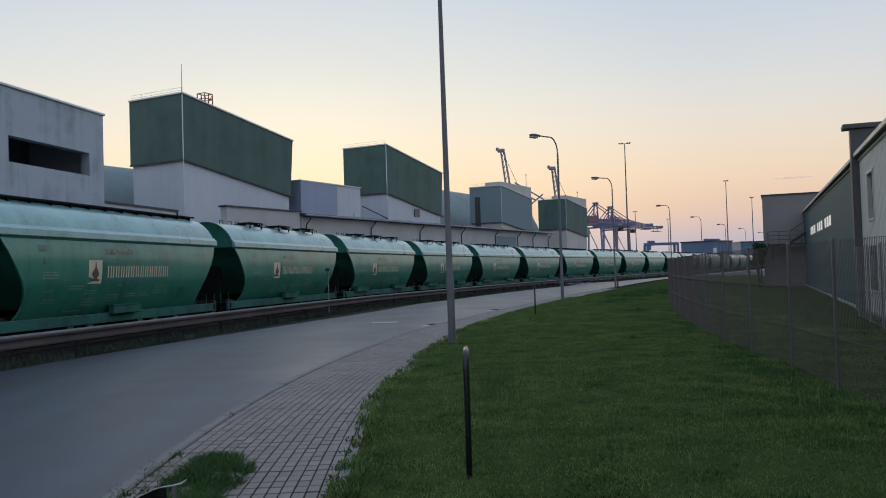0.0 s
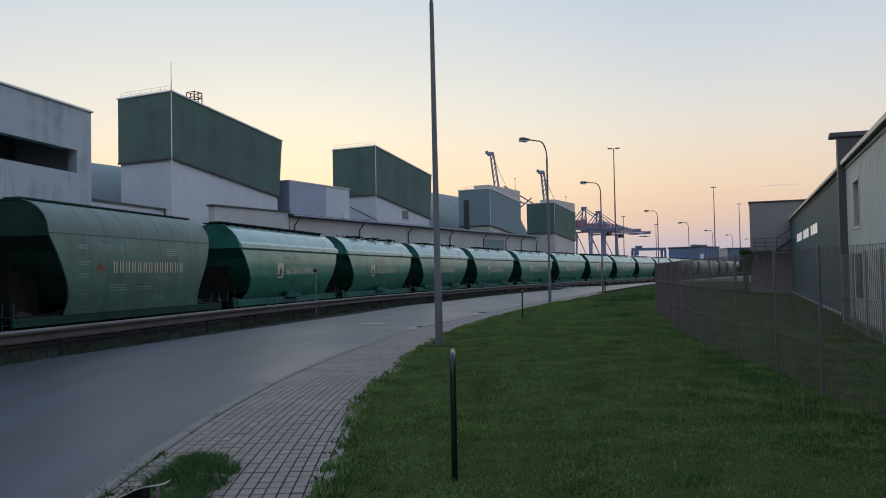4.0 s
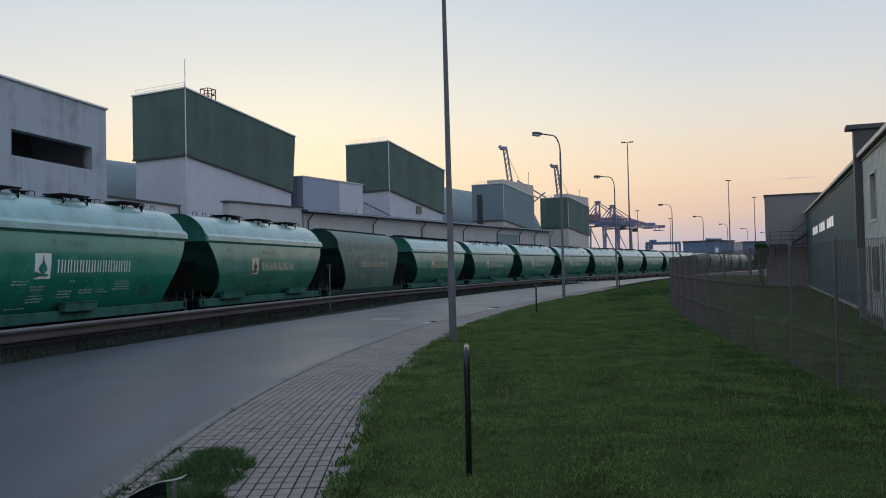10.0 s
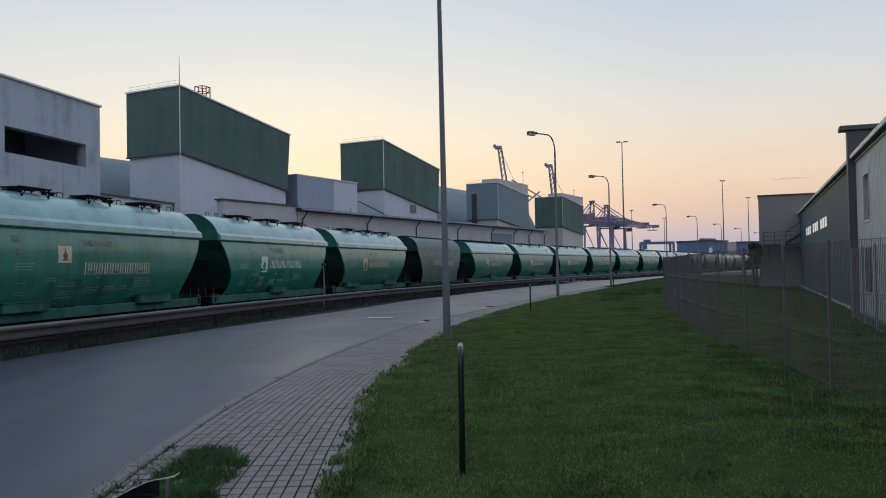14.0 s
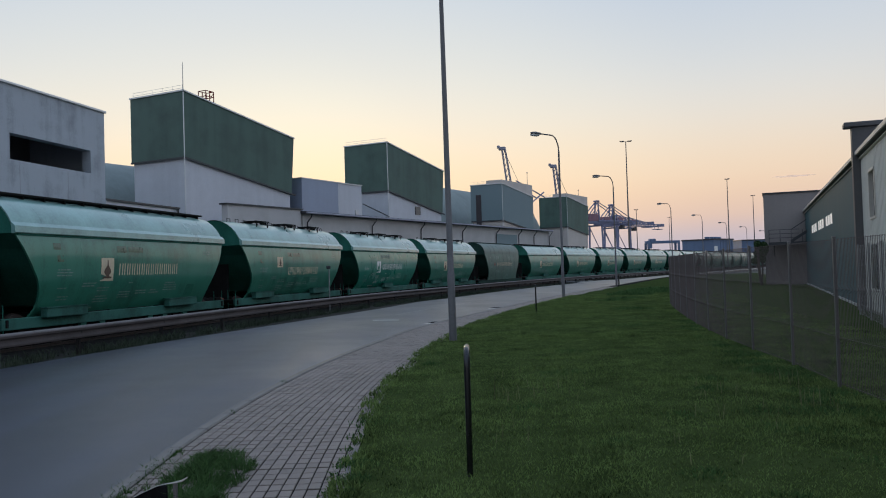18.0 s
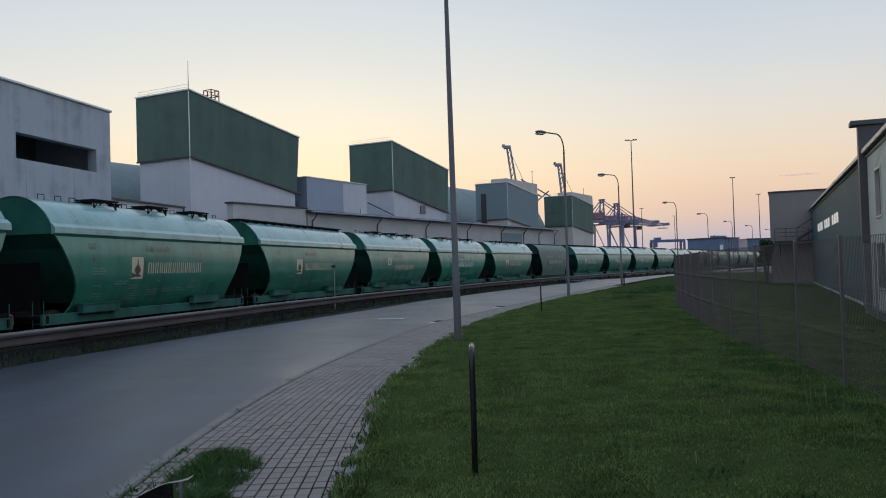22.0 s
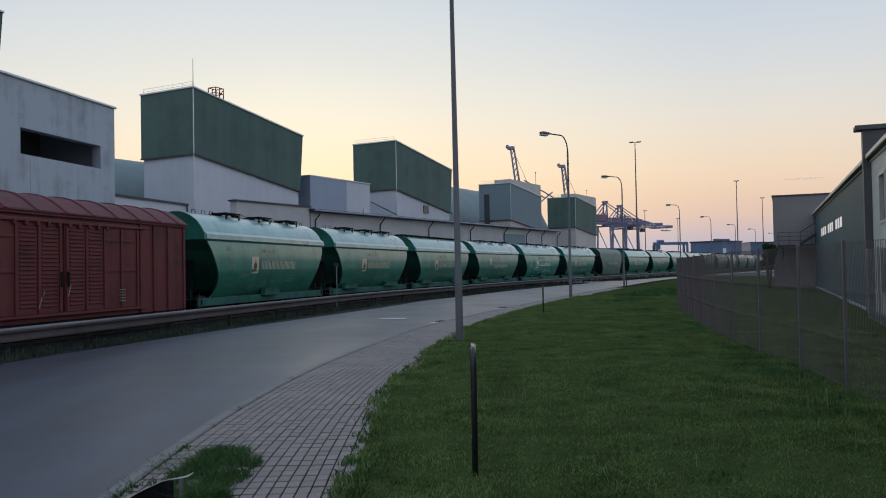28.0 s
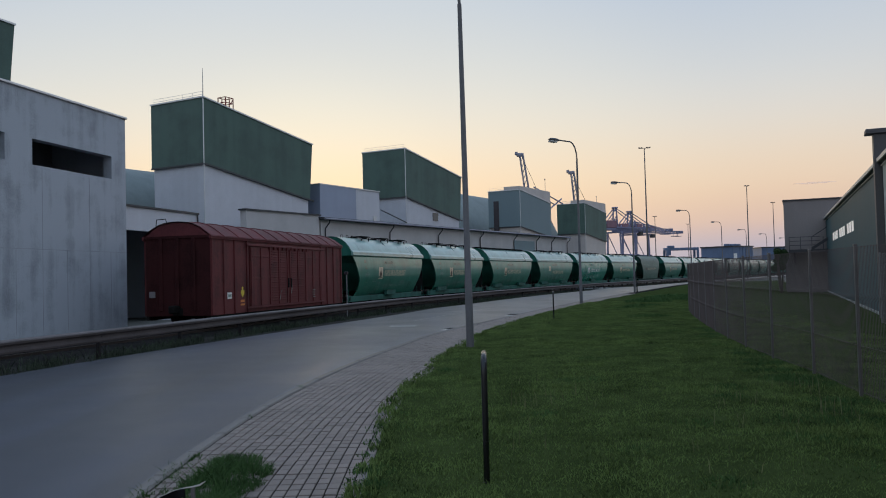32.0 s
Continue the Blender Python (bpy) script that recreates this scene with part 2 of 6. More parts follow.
M["door_brown"] = mat("dark_brown_door", (0.045, 0.036, 0.040), 0.7, vary=0.15, scale=2, fine=10, bump=0)
# Room behind the slots: its dimness is put into the colour.
M["room_shade"] = mat("shadowed_room", (0.15, 0.15, 0.16), 0.9, vary=0.1)
M["coping"] = mat("zinc_coping", (0.55, 0.56, 0.57), 0.4, 0.6, vary=0.08, scale=1, fine=12, bump=0.03)
M["green_clad"] = mat("dark_green_cladding", (0.060, 0.102, 0.084), 0.6, 0.0, spec=0.35, vary=0.14, scale=3, fine=10, bump=0.03, streak=0.5, wide=2.0)
M["white_clad"] = mat("pale_cladding", (0.51, 0.52, 0.56), 0.6, 0.1, vary=0.06, scale=5, fine=10, bump=0.02, streak=0.25)
M["blue_clad"] = mat("blue_grey_cladding", (0.36, 0.49, 0.53), 0.6, 0.0, spec=0.3, vary=0.24, scale=3, fine=10, bump=0.03, streak=1.4, wide=3.0)
M["panel_blue"] = mat("blue_panel", (0.27, 0.31, 0.40), 0.5, 0.2, vary=0.06, scale=4, fine=10, bump=0.02, streak=0.2)
M["vault"] = mat("vault_sheet", (0.19, 0.225, 0.22), 0.65, 0.0, spec=0.25, vary=0.10, scale=4, fine=10, bump=0.03, streak=0.3)
M["render_wall"] = mat("grey_render", (0.45, 0.43, 0.425), 0.85, vary=0.08, scale=3, fine=30, bump=0.08, streak=0.12)
M["trim"] = mat("dark_trim", (0.05, 0.05, 0.055), 0.5, 0.3, vary=0.1, scale=1, fine=20, bump=0.02)
M["dark_sheet"] = mat("dark_sheet", (0.012, 0.012, 0.013), 0.9, spec=0.05, vary=0.3, scale=0.3, fine=30)
# Sleeper concrete with the shade under the train in its colour.
M["sleeper"] = mat("shaded_sleeper", (0.014, 0.013, 0.013), 0.9, spec=0.05, vary=0.25, scale=0.5, fine=20)
M["roof_felt"] = mat("roof_felt", (0.14, 0.14, 0.145), 0.8, vary=0.15, scale=3, fine=20)
M["red_steel"] = mat("red_steel", (0.26, 0.06, 0.045), 0.6, 0.1, vary=0.15, scale=1, fine=10)
M["hall_green"] = mat("hall_sheet", (0.045, 0.092, 0.100), 0.65, 0.0, spec=0.2, vary=0.08, scale=4, fine=10, bump=0.02, streak=0.25)
M["fire_sheet"] = mat("fire_wall_sheet", (0.085, 0.080, 0.080), 0.6, 0.1, vary=0.1, scale=2, fine=15, streak=0.3)
M["hall_grey"] = mat("hall_grey_sheet", (0.55, 0.54, 0.49), 0.65, 0.0, spec=0.3, vary=0.06, scale=4, fine=10, bump=0.02, streak=0.25)
M["hall_trim"] = mat("eave_trim", (0.52, 0.49, 0.44), 0.5, 0.2, vary=0.06, scale=1, fine=10)
M["brown_clad"] = mat("brown_cladding", (0.235, 0.205, 0.195), 0.7, vary=0.07, scale=4, fine=10, streak=0.25)
M["glass"] = mat("dark_glass", (0.02, 0.024, 0.03), 0.25, vary=0.05, scale=2, fine=5, bump=0, spec=0.8)
def glow_pane(name, base, glow):
    """A pane with a glow added to make it bright."""
    m = mat(name, base, 0.25, vary=0.08, scale=0.8, fine=6, bump=0)
    p = m.node_tree.nodes["Principled BSDF"]
    p.inputs["Emission Color"].default_value, p.inputs["Emission Strength"].default_value = (1.0, 0.97, 0.92, 1), glow
    return m


M["glow_glass"] = glow_pane("glow_pane", (0.6, 0.6, 0.58), 0.42)
def thin_cloud():
    """Cloud that lets most of the sky through."""
    m = bpy.data.materials.new("cloud")
    m.use_nodes = True
    n, l = m.node_tree.nodes, m.node_tree.links
    n.remove(n["Principled BSDF"])
    tr, tl, mx = n.new("ShaderNodeBsdfTransparent"), n.new("ShaderNodeBsdfTranslucent"), n.new("ShaderNodeMixShader")
    tl.inputs["Color"].default_value = (0.95, 0.72, 0.66, 1)
    no = n.new("ShaderNodeTexNoise")
    no.inputs["Scale"].default_value, no.inputs["Detail"].default_value = 0.04, 5
    mr = n.new("ShaderNodeMapRange")
    mr.inputs["To Min"].default_value, mr.inputs["To Max"].default_value = 0.05, 0.40
    tc = n.new("ShaderNodeTexCoord")
    l.new(tc.outputs["Object"], no.inputs["Vector"])
    l.new(no.outputs["Fac"], mr.inputs["Value"])
    l.new(mr.outputs["Result"], mx.inputs[0])
    l.new(tr.outputs[0], mx.inputs[1])
    l.new(tl.outputs[0], mx.inputs[2])
    l.new(mx.outputs[0], n["Material Output"].inputs["Surface"])
    return m


M["cloud"] = thin_cloud()
# Crane blue is lightened: some haze of the distance is in it.
M["crane_blue"] = mat("crane_blue", (0.19, 0.20, 0.30), 0.7, 0.0, vary=0.1, scale=4, fine=2, bump=0)
M["crane_red"] = mat("crane_faded_red", (0.24, 0.13, 0.16), 0.7, vary=0.12, scale=4, fine=2, bump=0)
# Paler still, with the haze before the harbour jibs mixed into the grey.
M["hazed_grey"] = mat("hazed_grey", (0.27, 0.265, 0.32), 0.7, 0.0, vary=0.12, scale=3, fine=2, bump=0)
M["depot_blue"] = mat("depot_blue", (0.11, 0.16, 0.26), 0.6, 0.1, vary=0.12, scale=6, fine=2, bump=0)
M["far_wall"] = mat("far_wall", (0.22, 0.20, 0.20), 0.8, vary=0.1, scale=6, fine=2, bump=0)
M["leaf"] = mat("leaf", (0.034, 0.060, 0.024), 0.8, spec=0.1, vary=0.25, scale=0.8, fine=6, bump=0, island=0.5)
M["bark"] = mat("bark", (0.09, 0.07, 0.055), 0.9, vary=0.2, scale=0.3, fine=20)
# wagon paints
M["wagon"] = mat("wagon_green", (0.024, 0.136, 0.091), 0.32, 0.0, spec=0.58, vary=0.24, scale=2.2, fine=16, bump=0.05, streak=0.6, coat=0.28)
M["wagon_new"] = mat("wagon_fresh_green", (0.014, 0.188, 0.126), 0.28, 0.0, spec=0.5, vary=0.14, scale=2.6, fine=16, bump=0.04, streak=0.3, coat=0.22)
M["wagon_old"] = mat("wagon_faded_green", (0.058, 0.112, 0.088), 0.45, 0.0, spec=0.45, vary=0.2, scale=1.6, fine=16, bump=0.06, streak=0.4)
# Roofs and eave flanges: sheen of the sky is put into a paler green.
M["wagon_roof"] = mat("wagon_roof_sky_sheen", (0.165, 0.305, 0.278), 0.30, 0.0, vary=0.18, scale=1.6, fine=14, bump=0.05, streak=0.3, coat=0.55)
M["wagon_roof_old"] = mat("wagon_roof_faded", (0.085, 0.128, 0.108), 0.48, 0.0, vary=0.18, scale=2.0, fine=14, bump=0.05, streak=0.3)
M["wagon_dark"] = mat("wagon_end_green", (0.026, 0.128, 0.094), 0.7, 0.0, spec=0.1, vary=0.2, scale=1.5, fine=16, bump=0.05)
M["lever_red"] = mat("lever_red", (0.30, 0.10, 0.07), 0.6, vary=0.2, scale=0.2, fine=20, bump=0)
M["wagon_repaint"] = mat("wagon_repaint_green", (0.020, 0.116, 0.078), 0.4, spec=0.45, vary=0.25, scale=1.2, fine=14, bump=0.05, streak=0.5)
M["wagon_sill"] = mat("wagon_sill_green", (0.026, 0.088, 0.070), 0.7, 0.0, spec=0.15, vary=0.25, scale=1.2, fine=16, bump=0.05, streak=0.4)
# Older wagons' ends: the shade of the gap is put into this darker green.
M["wagon_dark_old"] = mat("wagon_end_shaded", (0.018, 0.045, 0.036), 0.75, 0.0, spec=0.1, vary=0.2, scale=1.5, fine=16, bump=0.05)
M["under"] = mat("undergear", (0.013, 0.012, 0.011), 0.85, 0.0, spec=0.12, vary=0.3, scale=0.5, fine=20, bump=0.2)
M["cream"] = mat("stencil_cream", (0.62, 0.52, 0.36), 0.6, vary=0.15, scale=0.5, fine=30, bump=0)
M["white_mark"] = mat("stencil_white", (0.75, 0.75, 0.70), 0.6, vary=0.12, scale=0.5, fine=30, bump=0)
M["pale_mark"] = mat("stencil_faint", (0.22, 0.29, 0.25), 0.6, vary=0.2, scale=0.5, fine=30, bump=0)
M["faded_red"] = mat("stencil_faded_red", (0.066, 0.116, 0.070), 0.3, vary=0.3, scale=0.25, fine=12, bump=0)
M["stencil_grey"] = mat("stencil_grey", (0.40, 0.46, 0.42), 0.6, vary=0.2, scale=0.5, fine=30, bump=0)
M["emblem"] = mat("emblem_brown", (0.12, 0.075, 0.05), 0.6, vary=0.15, scale=0.4, fine=30, bump=0)
M["emblem_red"] = mat("emblem_red", (0.19, 0.055, 0.04), 0.6, vary=0.3, scale=0.2, fine=30, bump=0)
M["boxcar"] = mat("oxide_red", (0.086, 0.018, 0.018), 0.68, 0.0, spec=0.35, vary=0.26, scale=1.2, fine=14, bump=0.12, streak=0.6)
# End walls: soot and the shade they stand in, both in a darker red.
M["boxcar_end"] = mat("sooty_shaded_oxide_red", (0.030, 0.008, 0.008), 0.8, 0.0, spec=0.15, vary=0.3, scale=1.0, fine=14, bump=0.1, streak=0.5)
M["boxcar_roof"] = mat("oxide_red_roof", (0.120, 0.026, 0.028), 0.62, 0.0, spec=0.3, vary=0.24, scale=0.9, fine=14, bump=0.12)
M["yellow"] = mat("yellow_sign", (0.65, 0.50, 0.05), 0.6, vary=0.1, scale=0.3, fine=20, bump=0)
M["orange"] = mat("orange_sign", (0.60, 0.20, 0.04), 0.6, vary=0.1, scale=0.3, fine=20, bump=0)


# ---- mesh helpers ----
class Geo:
    """Loose vertices and faces of one mesh."""

    def __init__(self):
        self.v, self.f = [], []

    def add(self, verts, faces):
        o = len(self.v)
        self.v += [tuple(p) for p in verts]
        self.f += [tuple(i + o for i in face) for face in faces]
        return self

    def box(self, c, s, m=None, bevel=0.0):
        """A box with centre c and size s; bevel: chamfer of its edges; m: a pose laid on it."""
        hx, hy, hz = (a / 2 for a in s)
        if bevel:
            b = min(bevel, hx * 0.8, hy * 0.8, hz * 0.8)
            vs, key = [], {}
            for sx in (-1, 1):
                for sy in (-1, 1):
                    for sz in (-1, 1):
                        for a in range(3):
                            p = [sx * (hx - b), sy * (hy - b), sz * (hz - b)]
                            p[a] += (sx, sy, sz)[a] * b
                            key[sx, sy, sz, a] = len(vs)
                            vs.append(p)
            fs = []
            for a in range(3):
                u, w = [i for i in range(3) if i != a]
                for s1 in (-1, 1):
                    ring = []
                    for su, sw in ((-1, -1), (1, -1), (1, 1), (-1, 1)):
                        sg = [0, 0, 0]
                        sg[a], sg[u], sg[w] = s1, su, sw
                        ring.append(key[(*sg, a)])
                    fs.append(tuple(ring))
                for su in (-1, 1):
                    for sw in (-1, 1):
                        e = []
                        for s1, q in ((-1, u), (1, u), (1, w), (-1, w)):
                            sg = [0, 0, 0]
                            sg[a], sg[u], sg[w] = s1, su, sw
                            e.append(key[(*sg, q)])
                        fs.append(tuple(e))
            for sx in (-1, 1):
                for sy in (-1, 1):
                    for sz in (-1, 1):
                        fs.append(tuple(key[sx, sy, sz, a] for a in range(3)))
        else:
            vs = [(sx * hx, sy * hy, sz * hz) for sx in (-1, 1) for sy in (-1, 1) for sz in (-1, 1)]
            fs = [(0, 1, 3, 2), (4, 6, 7, 5), (0, 4, 5, 1), (2, 3, 7, 6), (0, 2, 6, 4), (1, 5, 7, 3)]
        vs = [Vector(p) + Vector(c) for p in vs]
        return self.add([m @ p for p in vs] if m else vs, fs)

    def tube(self, pts, r, seg=8, ends=True):
        """A round bar along the points; r may be one radius or one a point."""
        pts = [Vector(p) for p in pts]
        rs = r if isinstance(r, (list, tuple)) else [r] * len(pts)
        vs, fs = [], []
        a = None
        for i, p in enumerate(pts):
            d = (pts[min(i + 1, len(pts) - 1)] - pts[max(i - 1, 0)]).normalized()
            if a is None:
                a = d.cross(Vector((0, 0, 1)) if abs(d.z) < 0.9 else Vector((1, 0, 0)))
            a = (a - d * a.dot(d)).normalized()
            b = a.cross(d)
            vs += [p + (a * math.cos(2 * math.pi * k / seg) + b * math.sin(2 * math.pi * k / seg)) * rs[i] for k in range(seg)]
        for i in range(len(pts) - 1):
            for k in range(seg):
                fs.append((i * seg + k, i * seg + (k + 1) % seg, (i + 1) * seg + (k + 1) % seg, (i + 1) * seg + k))
        if ends:
            fs += [tuple(range(seg))[::-1], tuple(range((len(pts) - 1) * seg, len(pts) * seg))]
        return self.add(vs, fs)

    def strut(self, a, b, w, h=None):
        """A square bar from a to b."""
        a, b = Vector(a), Vector(b)
        d = b - a
        m = Matrix.Translation((a + b) / 2) @ d.to_track_quat("X", "Z").to_matrix().to_4x4()
        return self.box((0, 0, 0), (d.length, w, h or w), m)

    def prism(self, poly, a, b):
        """A solid between the same polygon at two places: poly gives (u, w); a and b turn it into points."""
        n = len(poly)
        vs = [a(*p) for p in poly] + [b(*p) for p in poly]
        fs = [tuple(range(n))[::-1], tuple(range(n, 2 * n))] + [(i, (i + 1) % n, n + (i + 1) % n, n + i) for i in range(n)]
        return self.add(vs, fs)

    def pierced(self, x0, x1, y0, y1, z0, z1, holes):
        """One wall with rectangular openings (xa, xb, za, zb)."""
        xs = sorted({x0, x1} | {h[0] for h in holes} | {h[1] for h in holes})
        zs = sorted({z0, z1} | {h[2] for h in holes} | {h[3] for h in holes})

        def full(i, j):
            if not (0 <= i < len(xs) - 1 and 0 <= j < len(zs) - 1):
                return False
            x, z = (xs[i] + xs[i + 1]) / 2, (zs[j] + zs[j + 1]) / 2
            return not any(a < x < b and c < z < d for a, b, c, d in holes)
        k = len(zs)
        at = lambda i, j, s: (i * k + j) * 2 + s
        fs = []
        for i in range(len(xs) - 1):
            for j in range(len(zs) - 1):
                if not full(i, j):
                    continue
                for s in (0, 1):
                    fs.append((at(i, j, s), at(i + 1, j, s), at(i + 1, j + 1, s), at(i, j + 1, s)))
                for di, dj, p, q in ((-1, 0, (i, j), (i, j + 1)), (1, 0, (i + 1, j), (i + 1, j + 1)), (0, -1, (i, j), (i + 1, j)), (0, 1, (i, j + 1), (i + 1, j + 1))):
                    if not full(i + di, j + dj):
                        fs.append((at(*p, 0), at(*q, 0), at(*q, 1), at(*p, 1)))
        return self.add([(x, y, z) for x in xs for z in zs for y in (y0, y1)], fs)

    def grid(self, rows, close=False):
        """A sheet through rows of points."""
        m = len(rows[0])
        vs = [p for r in rows for p in r]
        fs = [(i * m + j, i * m + (j + 1) % m, (i + 1) * m + (j + 1) % m, (i + 1) * m + j)
              for i in range(len(rows) - 1) for j in range(m if close else m - 1)]
        return self.add(vs, fs)

    def mesh(self, name, material, smooth=False):
        me = bpy.data.meshes.new(name)
        me.from_pydata(self.v, [], self.f)
        me.materials.append(material)
        if len(self.f) < 20000:
            bm = bmesh.new()
            bm.from_mesh(me)
            bmesh.ops.recalc_face_normals(bm, faces=bm.faces)
            bm.to_mesh(me)
            bm.free()
        if smooth:
            for p in me.polygons:
                p.use_smooth = True
            me.set_sharp_from_angle(angle=radians(35))
        me.update()
        return me


def part(name, geo, material, parent, label="", smooth=False, at=None):
    me = geo.mesh(name, material, smooth) if isinstance(geo, Geo) else geo
    ob = new(name, me)
    if parent:
        ob.parent = parent
    if at is not None:
        ob.matrix_basis = at
    return tagged(ob, label)


def thing(name, geo, material, label, category, group="", kind="", smooth=False, at=None):
    ob = new(name, geo.mesh(name, material, smooth)) if geo else new(name)
    if at is not None:
        ob.matrix_basis = at
    return tagged(ob, label, category, group, kind)


# ---- the plan: curves of the railway and the road ----
HEAD_S = (-150, 0, 25, 50, 75, 100, 130, 170, 900)
HEAD_D = (13.75, 13.75, 19.13, 24.52, 28.30, 29.60, 29.90, 30.21, 30.21)
_s = np.arange(-150.0, 900.0, 0.5)
_h = np.radians(np.interp(_s, HEAD_S, HEAD_D))
_x, _y = np.cumsum(np.sin(_h)) * 0.5, np.cumsum(np.cos(_h)) * 0.5
_i0 = int(np.argmin(abs(_s)))
_x, _y = _x - _x[_i0] - 9.44, _y - _y[_i0] + 35.0


def track(s, off=0.0, z=0.0):
    """The point at s metres along the railway, off metres to its right."""
    h = np.interp(s, _s, _h)
    return Vector((np.interp(s, _s, _x) + off * math.cos(h), np.interp(s, _s, _y) - off * math.sin(h), z))


def track_head(s):
    return math.degrees(np.interp(s, _s, _h))


def smooth_line(pts, step=0.5):
    """Points every step metres along a rounded line through the given ones (Catmull-Rom)."""
    p = [Vector(pts[0]) * 2 - Vector(pts[1])] + [Vector(q) for q in pts] + [Vector(pts[-1]) * 2 - Vector(pts[-2])]
    out = []
    for i in range(1, len(p) - 2):
        k = max(int((p[i + 1] - p[i]).length / step), 1)
        for j in range(k):
            t = j / k
            out.append(0.5 * (2 * p[i] + (p[i + 1] - p[i - 1]) * t + (2 * p[i - 1] - 5 * p[i] + 4 * p[i + 1] - p[i + 2]) * t * t
                              + (3 * p[i] - p[i - 1] - 3 * p[i + 1] + p[i + 2]) * t ** 3))
    return out + [p[-2]]


def beside(line, off):
    """The line moved off metres to its right."""
    out = []
    for i, p in enumerate(line):
        d = (line[min(i + 1, len(line) - 1)] - line[max(i - 1, 0)]).normalized()
        out.append(Vector((p.x + d.y * off, p.y - d.x * off)))
    return out


KERB = smooth_line([(-2.3, -40), (-2.38, -10), (-2.42, 3), (-2.42, 8.6), (-2.21, 12.2), (-1.72, 16.1), (-0.91, 20.4),
                    (0.34, 25.9), (2.86, 33.4), (7.4, 46.2), (12.0, 58.0), (17.0, 70.0), (31.5, 104.0), (46, 130), (86, 199), (294, 556)], 0.5)
GUARD_EDGE = smooth_line([(-17, -40), (-12.5, -5), (-10.3, 8), (-8.45, 17.3), (-6.85, 24.0), (-5.95, 27.8), (-3.95, 35.5), (-0.9, 45.8), (2.3, 54.0), (7.9, 68.3), (15.6, 85.2), (27.6, 108), (40, 130), (78, 195), (286, 552)], 0.5)
LEFT_EDGE = smooth_line([(-17, -40), (-12.5, -5), (-10.3, 8), (-8.75, 17.3), (-7.69, 21.7), (-6.99, 24.2), (-6.05, 27.2), (-3.35, 35.7), (-2.3, 39.0), (-1.07, 43.2), (0.6, 49.5), (2.5, 54.0), (7.9, 68.3), (15.6, 85.2), (27.6, 108), (40, 130), (78, 195), (286, 552)], 0.5)
ROAD_Z, PAVE_Z, RAIL_Z, GROUND_Z = -0.10, 0.0, -0.15, -0.32


# ---- ground, road, pavement, lawn ----
g = Geo()
ticks = [-1500, -700, -350, -150, -60, -20, 0, 20, 60, 150, 350, 700, 1500]
g.grid([[(x, y + 300, GROUND_Z) for x in ticks] for y in ticks])
thing("ground", g, M["far_ground"], "flat gravelly ground of the port reaching the horizon", "ground", kind="structure")


def road_rows(z):
    """Cross rows of the road, from its railway side to the kerb."""
    kx, ky = [p.x for p in KERB], [p.y for p in KERB]
    rows = []
    for i in range(0, len(LEFT_EDGE) - 1, 3):
        p = LEFT_EDGE[i]
        d = (LEFT_EDGE[i + 1] - p).normalized()
        d = Vector((d.y, -d.x))
        lo, hi = 0.0, 60.0
        for _ in range(24):
            m = (lo + hi) / 2
            if p.x + d.x * m < np.interp(p.y + d.y * m, ky, kx):
                lo = m
            else:
                hi = m
        rows.append([Vector((p.x + d.x * (lo + 0.06) * k / 6, p.y + d.y * (lo + 0.06) * k / 6, z + 0.05 * (1 - abs(k - 3) / 3) ** 0.8)) for k in range(7)])
    return rows


rr = road_rows(ROAD_Z)
g = Geo()
g.grid(rr)
g.grid([[r[0], r[0] + Vector((0, 0, -0.22))] for r in rr])
g.grid([[r[-1], r[-1] + Vector((0, 0, -0.22))] for r in rr])
thing("road", g, M["asphalt"], "worn grey asphalt road curving beside the railway", "road", kind="structure", smooth=True)

# road paint: a short bar and a worn thin line
ROAD = bpy.data.objects["road"]
part("road_marking", Geo().grid([[(-1.36, 30.55, -0.040), (-0.42, 30.15, -0.040)], [(-1.30, 30.95, -0.040), (-0.36, 30.55, -0.040)]]), M["line"], ROAD, "short white painted bar")
part("road_marking", Geo().grid([[(x - 0.05, y, -0.042), (x + 0.05, y, -0.042)] for x, y in ((-0.55, 34.0), (0.6, 37.6), (2.0, 41.7), (4.2, 46.8))]), M["line_worn"], ROAD, "thin worn painted line")

# pavement bed with a kerb of separate stones
near_kerb = [p for p in KERB if p.y < 120]
g = Geo()


def pave_w(y):
    """Width of the pavement left free by the grass."""
    return float(np.interp(y, (8.5, 11, 14, 17, 20, 26, 31, 36, 60), (1.84, 1.73, 1.71, 1.65, 1.57, 1.42, 1.12, 0.98, 0.92)))


out_edge = [p + (q - p) * pave_w(p.y) for p, q in zip(near_kerb, beside(near_kerb, 1.0))]
in_edge = beside(near_kerb, 0.14)
g.grid([[Vector((a.x, a.y, PAVE_Z - 0.007)), Vector((b.x, b.y, PAVE_Z - 0.007)), Vector((b.x, b.y, GROUND_Z))] for a, b in zip(in_edge, out_edge)])
pavement = thing("pavement", g, M["joint"], "pavement of worn grey concrete paving blocks beside the road", "pavement", kind="structure")

# lawn between pavement and fence, reaching on past the fence to the hall
FENCE = smooth_line([(4.2, 2.5), (5.05, 7.5), (5.58, 10.88), (6.09, 13.4), (6.72, 17.6), (8.2, 24.6), (10.67, 34.3), (13.25, 42.2)], 0.25)


def lawn_z(x, y):
    return PAVE_Z + 0.015 + 0.03 * noise.noise((x * 0.3, y * 0.3, 0)) + 0.004 * noise.noise((x * 1.1, y * 1.1, 3))


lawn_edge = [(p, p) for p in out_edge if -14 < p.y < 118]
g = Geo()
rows = []
